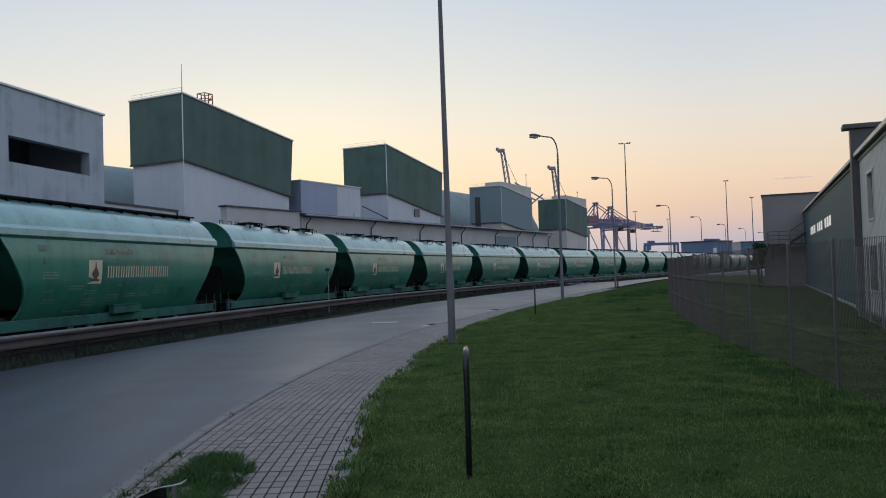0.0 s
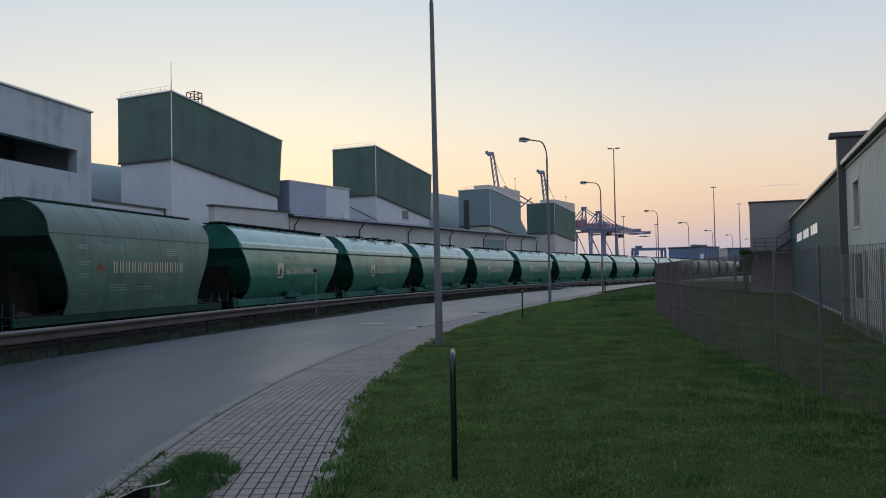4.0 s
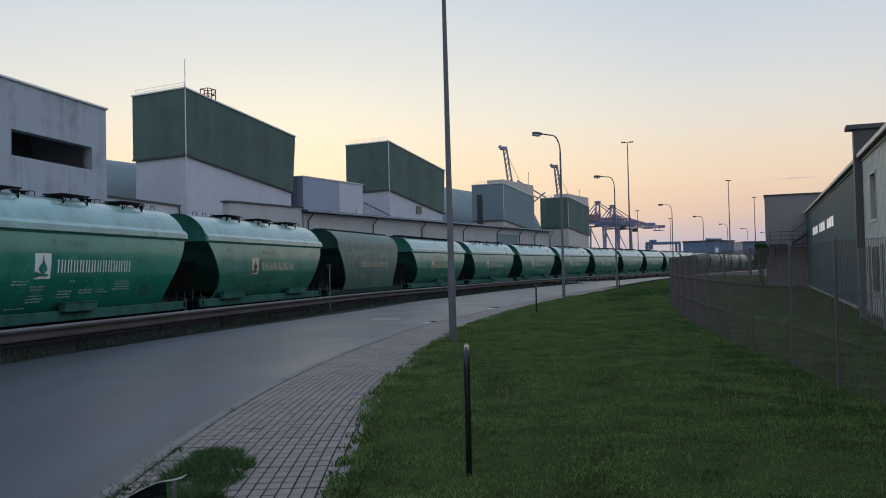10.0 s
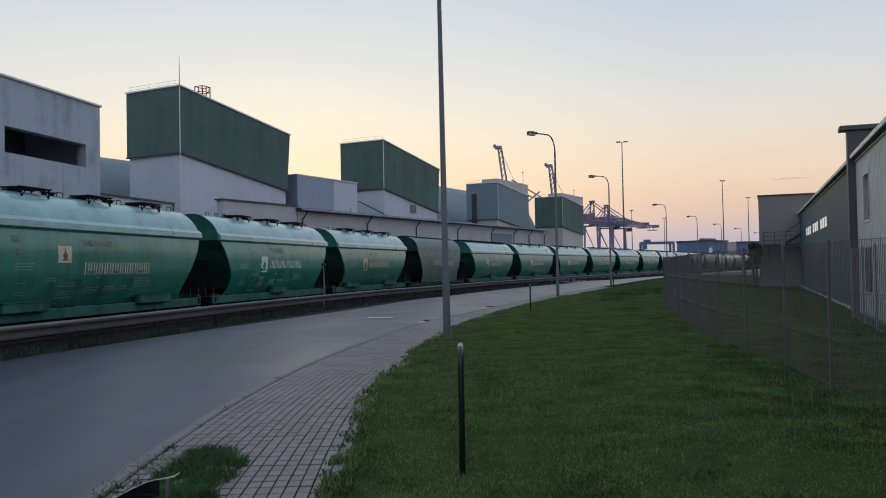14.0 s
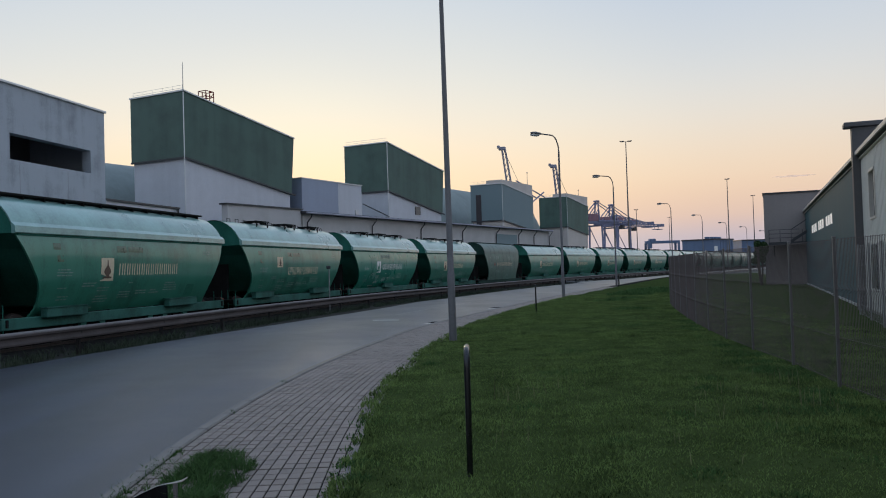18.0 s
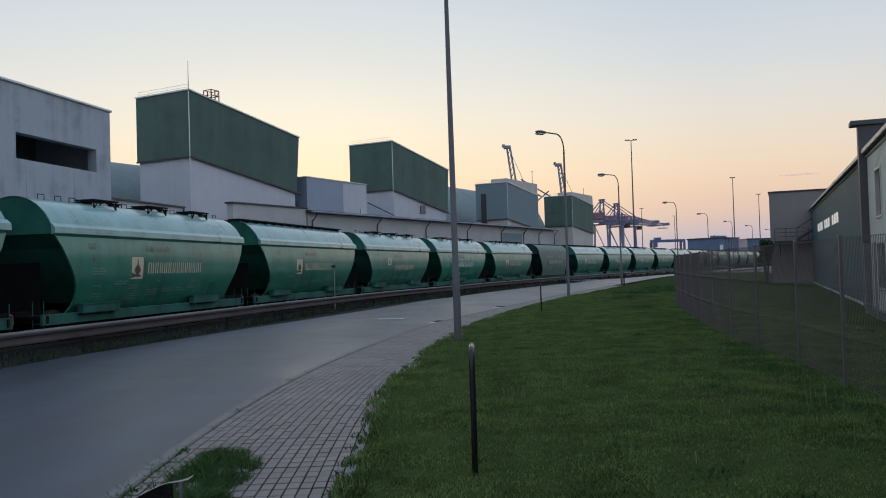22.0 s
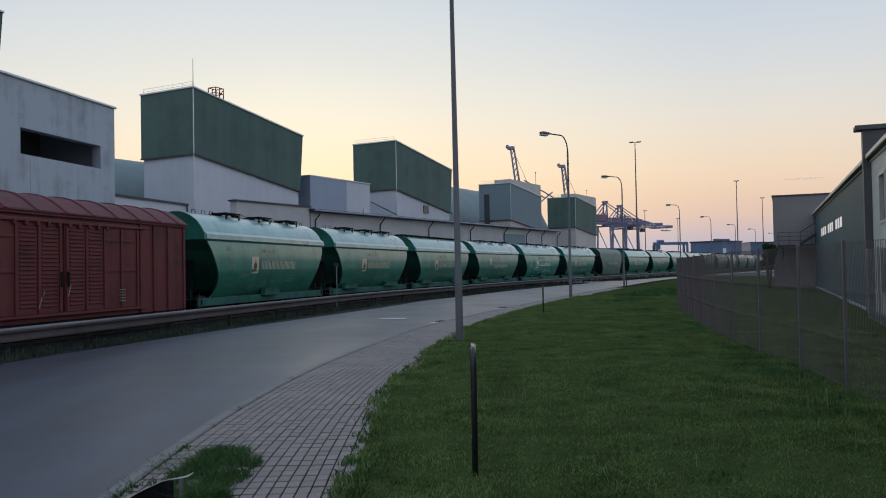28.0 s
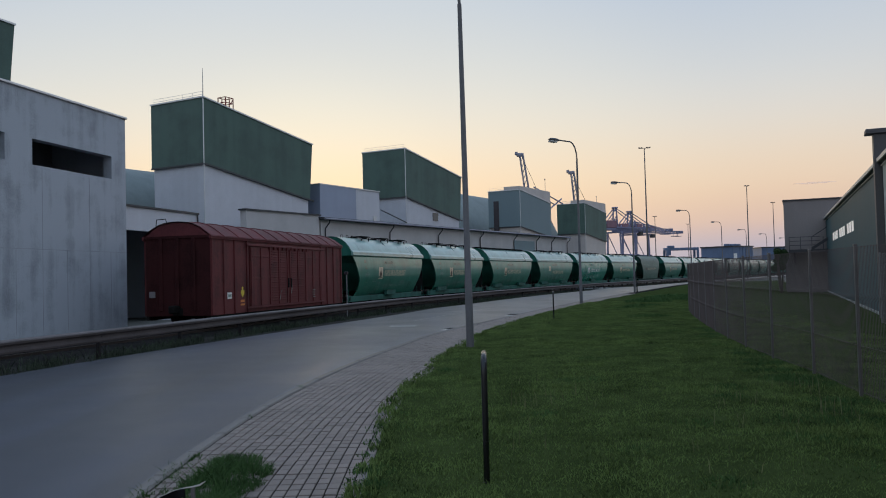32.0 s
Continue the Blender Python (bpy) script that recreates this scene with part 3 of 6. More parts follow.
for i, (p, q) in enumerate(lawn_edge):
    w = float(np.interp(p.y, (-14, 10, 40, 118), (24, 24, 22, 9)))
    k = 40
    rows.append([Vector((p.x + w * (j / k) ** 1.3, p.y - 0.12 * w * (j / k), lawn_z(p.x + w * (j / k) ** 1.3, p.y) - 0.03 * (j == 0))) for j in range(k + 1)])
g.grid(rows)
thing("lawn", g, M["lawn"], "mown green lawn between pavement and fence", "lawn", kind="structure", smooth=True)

# yard behind the brown hall
g = Geo()
g.box((40, 72, -0.18), (44, 60, 0.24))
thing("yard", g, M["asphalt"], "paved yard behind the halls", "ground", kind="structure")

# railway bed, sleepers and rails
S_BED = np.arange(-70, 420, 3.0)
g = Geo()
g.grid([[track(s, -2.6, GROUND_Z + 0.004), track(s, -1.7, RAIL_Z - 0.095), track(s, 1.7, RAIL_Z - 0.095), track(s, 2.6, GROUND_Z + 0.004)] for s in S_BED])
thing("track_bed", g, M["ballast"], "stone ballast bed under the railway track", "ballast", kind="stuff")
railway = thing("railway_track", None, None, "railway track with rusty rails in ballast", "track", kind="structure")
for off in (-0.76, 0.76):
    g = Geo()
    prof = ((-0.07, -0.17), (0.07, -0.17), (0.07, -0.15), (0.015, -0.13), (0.015, -0.04), (0.036, -0.03), (0.036, 0.0), (-0.036, 0.0), (-0.036, -0.03), (-0.015, -0.04), (-0.015, -0.13), (-0.07, -0.15))
    g.grid([[track(s, off + a, RAIL_Z + b) for a, b in prof] for s in np.arange(-60, 420, 2.0)], close=True)
    part("rail", g, M["rust"], railway, "rusty steel rail")
g = Geo()
for s in np.arange(-30, 60, 0.6):
    p, h = track(s, 0, RAIL_Z - 0.17), radians(90 - track_head(s))
    g.box((0, 0, 0), (0.25, 2.6, 0.16), Matrix.Translation(p) @ Matrix.Rotation(h, 4, "Z"))
tagged(part("sleepers", g, M["sleeper"], railway, "concrete sleepers, darkened for the shade under the train"), kind="stuff")


# ---- guard rail along the railway side of the road ----
GUARD = beside(GUARD_EDGE, -0.92)
_gl = [0.0]
for _a, _b in zip(GUARD, GUARD[1:]):
    _gl.append(_gl[-1] + (_b - _a).length)
_gl, _gx, _gy = np.array(_gl), np.array([p.x for p in GUARD]), np.array([p.y for p in GUARD])


def guard_at(s, off=0.0, z=0.0):
    """A point s metres along the guard rail, off metres towards the road."""
    p = Vector((np.interp(s, _gl, _gx), np.interp(s, _gl, _gy)))
    q = Vector((np.interp(s + 0.5, _gl, _gx), np.interp(s + 0.5, _gl, _gy)))
    d = (q - p).normalized()
    return Vector((p.x + d.y * off, p.y - d.x * off, z))


def guard_turn(s):
    d = guard_at(s + 0.5) - guard_at(s)
    return math.atan2(d.y, d.x)


guard = thing("guard_rail", None, None, "long weathered steel guard rail on short posts between road and railway", "guard rail")
W_PROF = ((0.0, -0.16), (0.03, -0.15), (0.034, -0.11), (0.005, -0.05), (0.0, 0.0), (0.012, 0.025), (0.042, 0.045), (0.045, 0.085), (0.02, 0.112))
LIP_PROF = ((0.044, 0.086), (0.048, 0.098), (0.040, 0.122), (-0.030, 0.150), (-0.06, 0.152))
GR_Z = 0.42


def beam_geo(s0, s1, prof):
    g = Geo()
    st = np.linspace(s0, s1, 5)
    g.grid([[guard_at(s, 0.10 + a, GR_Z + b) for a, b in prof] for s in st])
    g.grid([[guard_at(s, 0.094 + a, GR_Z + b) for a, b in prof] for s in st])
    return g


for k in range(52):
    s0 = 30 + k * 4.0
    beam = part("rail_beam", beam_geo(s0 - 0.06, s0 + 4.06, W_PROF), M["beam"], guard)
    part("lip", beam_geo(s0 - 0.06, s0 + 4.06, LIP_PROF), M["beam_lip"], beam, "upper lip, pale with the sky light in its colour")
    p, h = guard_at(s0 + 0.4), guard_turn(s0)
    m = Matrix.Translation((p.x, p.y, 0)) @ Matrix.Rotation(h, 4, "Z")
    g = Geo()
    g.box((0, 0, 0.12), (0.06, 0.10, 0.86), m, 0.008)
    part("post", g, M["beam_post"], guard)
    g = Geo()
    g.box((0, -0.075, GR_Z), (0.05, 0.06, 0.22), m, 0.006)
    part("spacer", g, M["beam_post"], guard)


# ---- street lamps, bollard hoops, posts ----
def street_lamp(height, reach=2.0):
    ob = thing("street_lamp", None, None, "grey steel street lamp with a curved arm and a flat head", "street lamp", "street lamps")
    g = Geo()
    g.tube([(0, 0, -0.3), (0, 0, 1.6), (0, 0, 1.62), (0, 0, height - 0.9)], [0.092, 0.088, 0.078, 0.05], 12)
    part("pole", g, M["pole"], ob, smooth=True)
    g = Geo()
    pts = [(0, 0, height - 0.92)] + [(-0.6 + 0.6 * math.cos(a), 0, height - 0.9 + 0.88 * math.sin(a)) for a in np.linspace(0, math.pi / 2, 7)] + [(-reach + 0.4, 0, height - 0.02)]
    g.tube(pts, 0.038, 8)
    part("arm", g, M["pole"], ob, smooth=True)
    g = Geo()
    rows = []
    for x, w, zt, zb in ((-0.0, 0.05, 0.04, -0.04), (0.12, 0.10, 0.07, -0.07), (0.45, 0.17, 0.09, -0.12), (0.72, 0.15, 0.07, -0.12), (0.86, 0.06, 0.02, -0.05)):
        rows.append([(-reach + 0.55 - x, w * math.cos(a), height - 0.02 + (zt if math.sin(a) > 0 else -zb) * math.sin(a)) for a in np.linspace(0, 2 * math.pi, 11)[:-1]])
    g.grid(rows, close=True)
    g.add(rows[-1], [tuple(range(10))])
    head = part("lamp_head", g, M["pole"], ob, "flat grey lamp head", smooth=True)
    g = Geo()
    g.box((-reach + 0.0, 0, height - 0.135), (0.52, 0.26, 0.10), None, 0.03)
    part("glass", g, M["lamp_glass"], head, "clear lamp glass")
    return ob


# pole feet along the edge of the lawn
LAMPS = ((1.01, 20.14, 100), (8.7, 47.6, 110), (17.3, 70.1, 118), (32.7, 103.7, 120), (45.9, 130.1, 120), (60, 157, 120), (72.6, 178.6, 120), (88, 205, 120))
first = street_lamp(9.12)
for i, (x, y, turn) in enumerate(LAMPS):
    m = pose(x, y, 0, 0, 0, 90 - turn + 60)
    if i == 0:
        first.matrix_basis = Matrix.Translation((x, y, 0)) @ Matrix.Rotation(radians(-0.3), 4, "Y") @ pose(0, 0, 0, 0, 0, 90 - turn + 60)
    else:
        copy_thing(first, m)


def hoop(x, y, turn, height=1.02, width=0.55):
    ob = thing("bollard_hoop", None, None, "black painted steel hoop bollard set in the lawn", "bollard", "hoop bollards", at=pose(x, y, 0, 0, 0, turn))
    r, w = 0.14, width / 2
    g = Geo()
    arc = [(w - r + r * math.cos(a), 0, height - r + r * math.sin(a)) for a in np.linspace(0, math.pi / 2, 7)]
    pts = [(w, 0, -0.25), (w, 0, 0.4)] + arc + [(-p[0], 0, p[2]) for p in arc[::-1]] + [(-w, 0, 0.4), (-w, 0, -0.25)]
    g.tube(pts, 0.025, 12)
    part("tube", g, M["black"], ob, smooth=True)
    for sx in (-1, 1):
        part("ground_sleeve", Geo().tube([(sx * w, 0, -0.2), (sx * w, 0, 0.02)], 0.032, 12), M["black"], ob, smooth=True)
    return ob


hoop(0.47, 7.16, 86)
hoop(4.81, 32.13, 82)
hoop(16.6, 66.5, 70)

# a small marker post beside the track
ob = thing("marker_post", None, None, "grey track marker post with a small plate", "marker post")
p = track(11.0, 2.5)
ob.matrix_basis = pose(p.x, p.y, GROUND_Z, 0, 0, 90 - 20)
part("post", Geo().tube([(0, 0, 0), (0, 0, 2.4)], 0.03, 8), M["galv"], ob, smooth=True)
part("plate", Geo().box((-0.05, 0, 2.34), (0.10, 0.22, 0.16), None, 0.02), M["trim"], ob, "small dark plate")


# ---- mesh fence on the lawn ----
def mesh_panel(length, height, lean=(0.28, 0.85, 1.42), wire=0.0027, pitch=0.05, ends=0.03):
    """A welded mesh panel along x, with folded ribs across."""
    g = Geo()
    n = int(length / pitch)
    zs, ys = [0.0], [0.0]
    for r in lean:
        zs += [r - 0.05, r, r + 0.05]
        ys += [0, 0.018, 0]
    zs.append(height)
    ys.append(0)
    for i in range(n + 1):
        x = i * length / n
        for j in range(len(zs) - 1):
            a, b = Vector((x, ys[j], zs[j])), Vector((x, ys[j + 1], zs[j + 1]))
            w = wire
            g.add([a + Vector((-w, 0, 0)), a + Vector((w, 0, 0)), a + Vector((0, w * 1.6, 0)), b + Vector((-w, 0, 0)), b + Vector((w, 0, 0)), b + Vector((0, w * 1.6, 0))],
                  [(0, 1, 4, 3), (1, 2, 5, 4), (2, 0, 3, 5)])
    for z in [0.02] + list(lean) + [height - 0.01]:
        g.box((length / 2, float(np.interp(z, zs, ys)) - 0.004, z), (length, 0.005, 0.005))
    return g


def fence_run(name, label, pts, height, material, post_mat, step=2.5, post=0.06, z0=0.0, **kw):
    ob = thing(name, None, None, label, "fence")
    lens = [0.0]
    for a, b in zip(pts, pts[1:]):
        lens.append(lens[-1] + (b - a).length)
    place = lambda d: Vector((np.interp(d, lens, [p.x for p in pts]), np.interp(d, lens, [p.y for p in pts])))
    n = int(lens[-1] / step)
    me = mesh_panel(step, height, **kw).mesh("mesh_panel", material)
    pg = Geo()
    pg.box((0, 0, height / 2 - 0.12), (post, post * 0.7, height + 0.34), None, 0.006)
    pm = pg.mesh("post", post_mat)
    cg = Geo()
    cg.box((0, 0, height + 0.06), (post * 1.15, post * 0.85, 0.03), None, 0.008)
    cm = cg.mesh("cap", post_mat)
    for k in range(n + 1):
        a = place(k * step)
        b = place(min((k + 1) * step, lens[-1]))
        z = z0
        ang = math.degrees(math.atan2(b.y - a.y, b.x - a.x)) if k < n else ang
        po = part("post", pm, None, ob, at=pose(a.x, a.y, z, 0, 0, ang))
        part("cap", cm, None, po)
        if k < n:
            part("mesh_panel", me, None, ob, at=pose(a.x, a.y, z + 0.04, 0, 0, ang))
    return ob


fence_run("mesh_fence", "brown welded-mesh fence with steel posts along the lawn", FENCE[14:], 1.90, M["fence"], M["fence_post"], step=2.42, post=0.055, lean=(0.62, 1.25), wire=0.0031)


# ---- industrial buildings beyond the railway ----
def frame_at(x, y, head):
    """A pose at (x, y): its x axis runs along the heading (degrees to the right of +y), its y axis to the left of it."""
    return pose(x, y, 0, 0, 0, 90 - head)


def rect_prism(g, x0, x1, y0, y1, z0, z1):
    return g.box(((x0 + x1) / 2, (y0 + y1) / 2, (z0 + z1) / 2), (x1 - x0, y1 - y0, z1 - z0))


# cast concrete loading house: its long wall follows the railway
CH = 13.0
cb = thing("concrete_building", None, None, "raw cast-concrete loading house with long slot openings", "building", at=frame_at(-13.22, 37.78, CH))
TOP, T = 9.05, 0.40
SLOTS = ((-26.5, -21.4), (-19.5, -14.4), (-12.8, -7.55), (-6.1, -1.05))


g = Geo()
g.pierced(-34, 0, 0, T, GROUND_Z, TOP, [(p, q, 6.28, 7.26) for p, q in SLOTS])
part("front_wall", g, M["concrete"], cb, "board-marked grey concrete wall")
g = Geo()
rect_prism(g, -T, 0, T, 14, GROUND_Z, TOP)
part("end_wall", g, M["concrete"], cb)
g = Geo()
rect_prism(g, -34, -34 + T, T, 14, GROUND_Z, TOP)
part("end_wall", g, M["concrete"], cb)
g = Geo()
rect_prism(g, -34, 0, 14, 14 + T, GROUND_Z, TOP)
part("back_wall", g, M["concrete"], cb)
g = Geo()
rect_prism(g, -33.6, -T, T, 14, TOP - 0.5, TOP - 0.2)
part("roof", g, M["roof_felt"], cb)
g = Geo()
rect_prism(g, -33.6, -T, T, 14, 5.2, 5.4)
part("floor_slab", g, M["concrete"], cb)
# closes the view through the slots, with the room's shade in its colour
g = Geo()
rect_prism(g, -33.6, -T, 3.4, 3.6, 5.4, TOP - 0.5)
part("partition", g, M["room_shade"], cb)
g = Geo()
g.box((-17, T / 2, TOP + 0.05), (34.16, T + 0.16, 0.10), None, 0.02)
g.box((-T / 2, 7.2, TOP + 0.05), (T + 0.16, 13.9, 0.098), None, 0.02)
part("coping", g, M["coping"], cb, "pale zinc coping")
for k in range(23):
    x = -33.3 + k * 1.46
    part("joint", rect_prism(Geo(), x - 0.008, x + 0.008, -0.004, 0.0, 0, 3.11), M["conc_joint"], cb)
    if k % 2:
        part("joint", rect_prism(Geo(), x - 0.008, x + 0.008, -0.004, 0.0, 3.13, 6.2), M["conc_joint"], cb)
part("joint", rect_prism(Geo(), -34, 0, -0.005, 0.0, 3.112, 3.128), M["conc_joint"], cb)

# low annex with a dark gateway between the concrete house and the tower
an = thing("annex", None, None, "low grey annex with a dark open gateway", "building", at=frame_at(-15.75, 44.4, 15.0))
g = Geo()
g.pierced(-6.0, 7.6, 0, 0.3, GROUND_Z, 5.85, [(-5.6, 3.6, GROUND_Z, 4.60)])
part("wall", g, M["white_clad"], an)
g = Geo()
rect_prism(g, -6.0, 7.6, -0.12, 6.0, 5.85, 5.95)
part("roof", g, M["trim"], an, "thin dark roof edge")
g = Geo()
rect_prism(g, 7.3, 7.6, 0.3, 6.0, GROUND_Z, 5.85)
part("side_wall", g, M["white_clad"], an)
g = Geo()
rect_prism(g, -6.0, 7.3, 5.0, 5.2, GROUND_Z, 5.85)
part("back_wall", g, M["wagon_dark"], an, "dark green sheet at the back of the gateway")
part("downpipe", Geo().tube([(7.45, -0.08, 5.86), (7.45, -0.08, -0.2)], 0.05, 8), M["trim"], an, smooth=True)

# the row of tall hoist towers
UH = 30.5
_d = Vector((math.sin(radians(UH)), math.cos(radians(UH))))
_n = Vector((-_d.y, _d.x))
ROW0 = Vector((17.6, 133.4)) - _d * 123.874


def row_pose(u, off):
    p = ROW0 + _d * u + _n * off
    return frame_at(p.x, p.y, UH)


def hoist_tower(u, length, depth, top, drop, clad, upper, label, crown=0.0, slant=0.55, base="white_clad"):
    """A tower with a sloping clad head over paler walls: x along the row, y to the back."""
    ob = thing("hoist_tower", None, None, label, "tower", "hoist towers", at=row_pose(u, 0))
    sl = drop / length
    g = Geo()
    # head: side outline in (x, z), slanted far end, extruded over the depth
    low = top - upper
    poly = [(0, low), (length - slant, low - sl * length), (length, top - sl * length), (0, top)]
    g.prism(poly, lambda x, z: (x, 0, z), lambda x, z: (x, depth, z))
    part("clad_head", g, M[clad], ob)
    g = Geo()
    inset = 0.15
    poly = [(inset, GROUND_Z), (length - slant - 0.1, GROUND_Z), (length - slant - 0.1, low - sl * length - 0.004), (inset, low - 0.004)]
    g.prism(poly, lambda x, z: (x, inset, z), lambda x, z: (x, depth - inset, z))
    part("lower_storey", g, M[base], ob, "pale sheet walls")
    g = Geo()
    g.box((0, 0, 0), (math.hypot(length, drop), 0.12, 0.14), Matrix.Translation((length / 2, -0.03, low - sl * length / 2 - 0.02)) @ Matrix.Rotation(math.atan(sl), 4, "Y"))
    g.box((-0.03, depth / 2, low - 0.02), (0.12, depth, 0.14))
    part("drip_trim", g, M["trim"], ob)
    g = Geo()
    g.box((0, 0, 0), (math.hypot(length, drop) + 0.1, 0.2, 0.12), Matrix.Translation((length / 2, 0.0, top - sl * length / 2 + 0.04)) @ Matrix.Rotation(math.atan(sl), 4, "Y"))
    g.box((0.0, depth / 2, top + 0.05), (0.2, depth + 0.1, 0.12))
    part("coping", g, M["coping"], ob, "pale metal coping")
    g = Geo()
    g.box((-0.02, -0.02, (top + 4) / 2), (0.06, 0.06, top - 4))
    part("corner_strip", g, M["coping"], ob, "pale corner strip")
    # roof rail on the short side
    g = Geo()
    for z in (0.30, 0.55):
        g.tube([(0.15, 0.2, top + z), (0.15, depth - 0.2, top + z)], 0.013, 6)
    for i in range(6):
        y = 0.2 + (depth - 0.4) * i / 5
        g.tube([(0.15, y, top), (0.15, y, top + 0.55)], 0.013, 6)
    part("guard_rail", g, M["coping"], ob, "thin roof railing")
    if crown:
        g = Geo()
        g.prism([(0.05, top), (length - 0.1, top - drop), (length - 0.1, top + crown), (0.05, top + crown)], lambda x, z: (x, 0.05, z), lambda x, z: (x, depth * 0.5, z))
        part("crown", g, M[base], ob, "pale sheet upstand")
    return ob


GREEN = "tall hoist tower with dark green sloping head over pale walls"
t0 = hoist_tower(20.6, 14.8, 6.3, 20.6, 1.2, "green_clad", 6.5, GREEN)
t1 = hoist_tower(52.6, 14.8, 6.3, 17.5, 2.25, "green_clad", 5.63, GREEN)
t2 = hoist_tower(85.0, 14.0, 6.1, 17.0, 2.2, "green_clad", 5.72, GREEN)
t3 = hoist_tower(117.9, 12.4, 5.35, 14.65, 1.33, "blue_clad", 5.57, "hoist tower with weathered blue-grey head and pale upstand", crown=0.62, slant=0.1, base="beige_clad")
part("doorway", rect_prism(Geo(), -0.06, 0.02, 3.57, 4.45, 8.4, 13.15), M["door_brown"], t3, "tall dark doorway")
t4 = hoist_tower(146.6, 12.0, 5.4, 14.45, 1.22, "green_clad", 5.5, "hoist tower with dark green head and pale upstand", crown=0.62, slant=0.1, base="beige_clad")
# conveyor bridge between the last two towers
cv = thing("conveyor_bridge", None, None, "slanting steel conveyor bridge between two hoist towers", "conveyor", at=row_pose(0, 3))
for p, q, w in (((130.5, 0, 16.3), (143.5, 0, 14.3), 0.16), ((130.5, 1.6, 16.3), (143.5, 1.6, 14.3), 0.16), ((135.0, 0, 12.2), (143.0, 0, 15.2), 0.18)):
    part("girder", Geo().strut(p, q, w), M["crane_blue"], cv)
# lightning rod and red stair cage on the first tower
part("lightning_rod", Geo().tube([(-0.05, -0.05, 17.4), (-0.05, -0.05, 19.95)], [0.04, 0.02], 6), M["galv"], t1)
cage = [((x, y, 0), (x, y, 1.5), 0.07) for x in (0, 0.5, 1.0) for y in (0, 0.9)]
for z in (0.5, 1.0, 1.5):
    cage += [((0, y, z), (1.0, y, z), 0.06) for y in (0, 0.9)] + [((x, 0, z), (x, 0.9, z), 0.06) for x in (0, 1.0)]
cage.append(((0, 0, 0.1), (1.0, 0, 1.4), 0.05))
for p, q, w in cage:
    part("stair_cage_bar", Geo().strut(p, q, w), M["red_steel"], t1, "red steel bar of the roof stair cage", at=pose(5.2, 2.4, 17.25))
# small window in the second tower's lower wall, and cable tray
part("window", Geo().box((7.1, 0.12, 9.25), (1.3, 0.12, 1.0)), M["glass"], t2, "small dark window")

# panelled box between the first towers
pb = thing("conveyor_house", None, None, "flat blue-grey sheet-clad conveyor house", "building", at=row_pose(67.6, 0))
part("left_block", rect_prism(Geo(), 0.9, 7.2, 0, 5, GROUND_Z, 11.4), M["panel_blue"], pb)
part("right_block", rect_prism(Geo(), 7.2, 11.8, 0.06, 5, GROUND_Z, 11.4), M["white_clad"], pb)
part("roof_edge", rect_prism(Geo(), 0.85, 11.85, -0.05, 5.05, 11.4, 11.5), M["coping"], pb)
part("vent", rect_prism(Geo(), 10.4, 11.0, -0.05, 0.06, 8.05, 8.65), M["coping"], pb)
part("pipe", Geo().tube([(11.8, -0.1, 9.4), (17.3, -0.1, 8.2)], 0.06, 6), M["trim"], pb)

# long barrel-roofed stores behind the towers
def barrel_store(u, length, R, HW, off=9):
    bs = thing("barrel_store", None, None, "long store with a grey-green barrel roof behind the towers", "building", at=row_pose(u, off))
    arc = [(HW * (1 - math.cos(a)), 3.4 + R * math.sin(a)) for a in np.linspace(0, math.pi, 25)]
    g = Geo()
    g.grid([[(x, y, z) for y, z in arc] for x in np.linspace(0, length, 25)])
    g.add([(0, y, z) for y, z in arc], [tuple(range(25))])
    g.add([(length, y, z) for y, z in arc], [tuple(range(25))])
    part("barrel_roof", g, M["vault"], bs, smooth=True)
    part("front_wall", rect_prism(Geo(), 0, length, 0, 0.2, GROUND_Z, 3.4), M["vault"], bs)
    part("back_wall", rect_prism(Geo(), 0, length, 2 * HW - 0.2, 2 * HW, GROUND_Z, 3.4), M["vault"], bs)


barrel_store(20, 78, 10.2, 9.5)
barrel_store(109, 50, 12.9, 9.5)

# long low shed along the railway
ls = thing("long_shed", None, None, "long low rendered shed with a thin dark eave and hooked downpipes", "building", at=row_pose(0, -8))
E0, E1 = 57.9, 116.3
part("front_wall", rect_prism(Geo(), E0 + 0.2, E1, 0, 0.3, GROUND_Z, 6.85), M["render_wall"], ls)
part("end_wall", rect_prism(Geo(), E0 + 0.2, E0 + 0.5, 0.3, 7.5, GROUND_Z, 6.85), M["render_wall"], ls)
g = Geo()
g.prism([(-0.55, 6.86), (-0.55, 7.06), (7.6, 7.5), (7.6, 7.3)], lambda y, z: (E0 - 0.1, y, z), lambda y, z: (E1, y, z))
part("roof", g, M["trim"], ls, "thin dark roof sheet")
g = Geo()
g.tube([(E0, -0.62, 6.93), (E1, -0.62, 6.93)], 0.085, 8)
part("gutter", g, M["hazed_grey"], ls, "grey gutter")
for u in (58.6, 68.8, 78.3, 88.1, 97.5, 104.7, 110.1, 116.0):
    part("downpipe", Geo().tube([(u, -0.6, 6.85), (u, -0.55, 6.6), (u, -0.12, 6.15), (u, -0.1, 5.8), (u, -0.1, -0.2)], 0.06, 8), M["trim"], ls, smooth=True)
part("blue_gate", rect_prism(Geo(), 97.7, 104.2, -0.06, 0, 2.0, 6.1), M["blue_clad"], ls, "blue-grey sheet gate")
# end block of the shed
eb = thing("shed_end_block", None, None, "grey rendered end wall of the shed with a dark coping", "building", at=row_pose(0, -8))
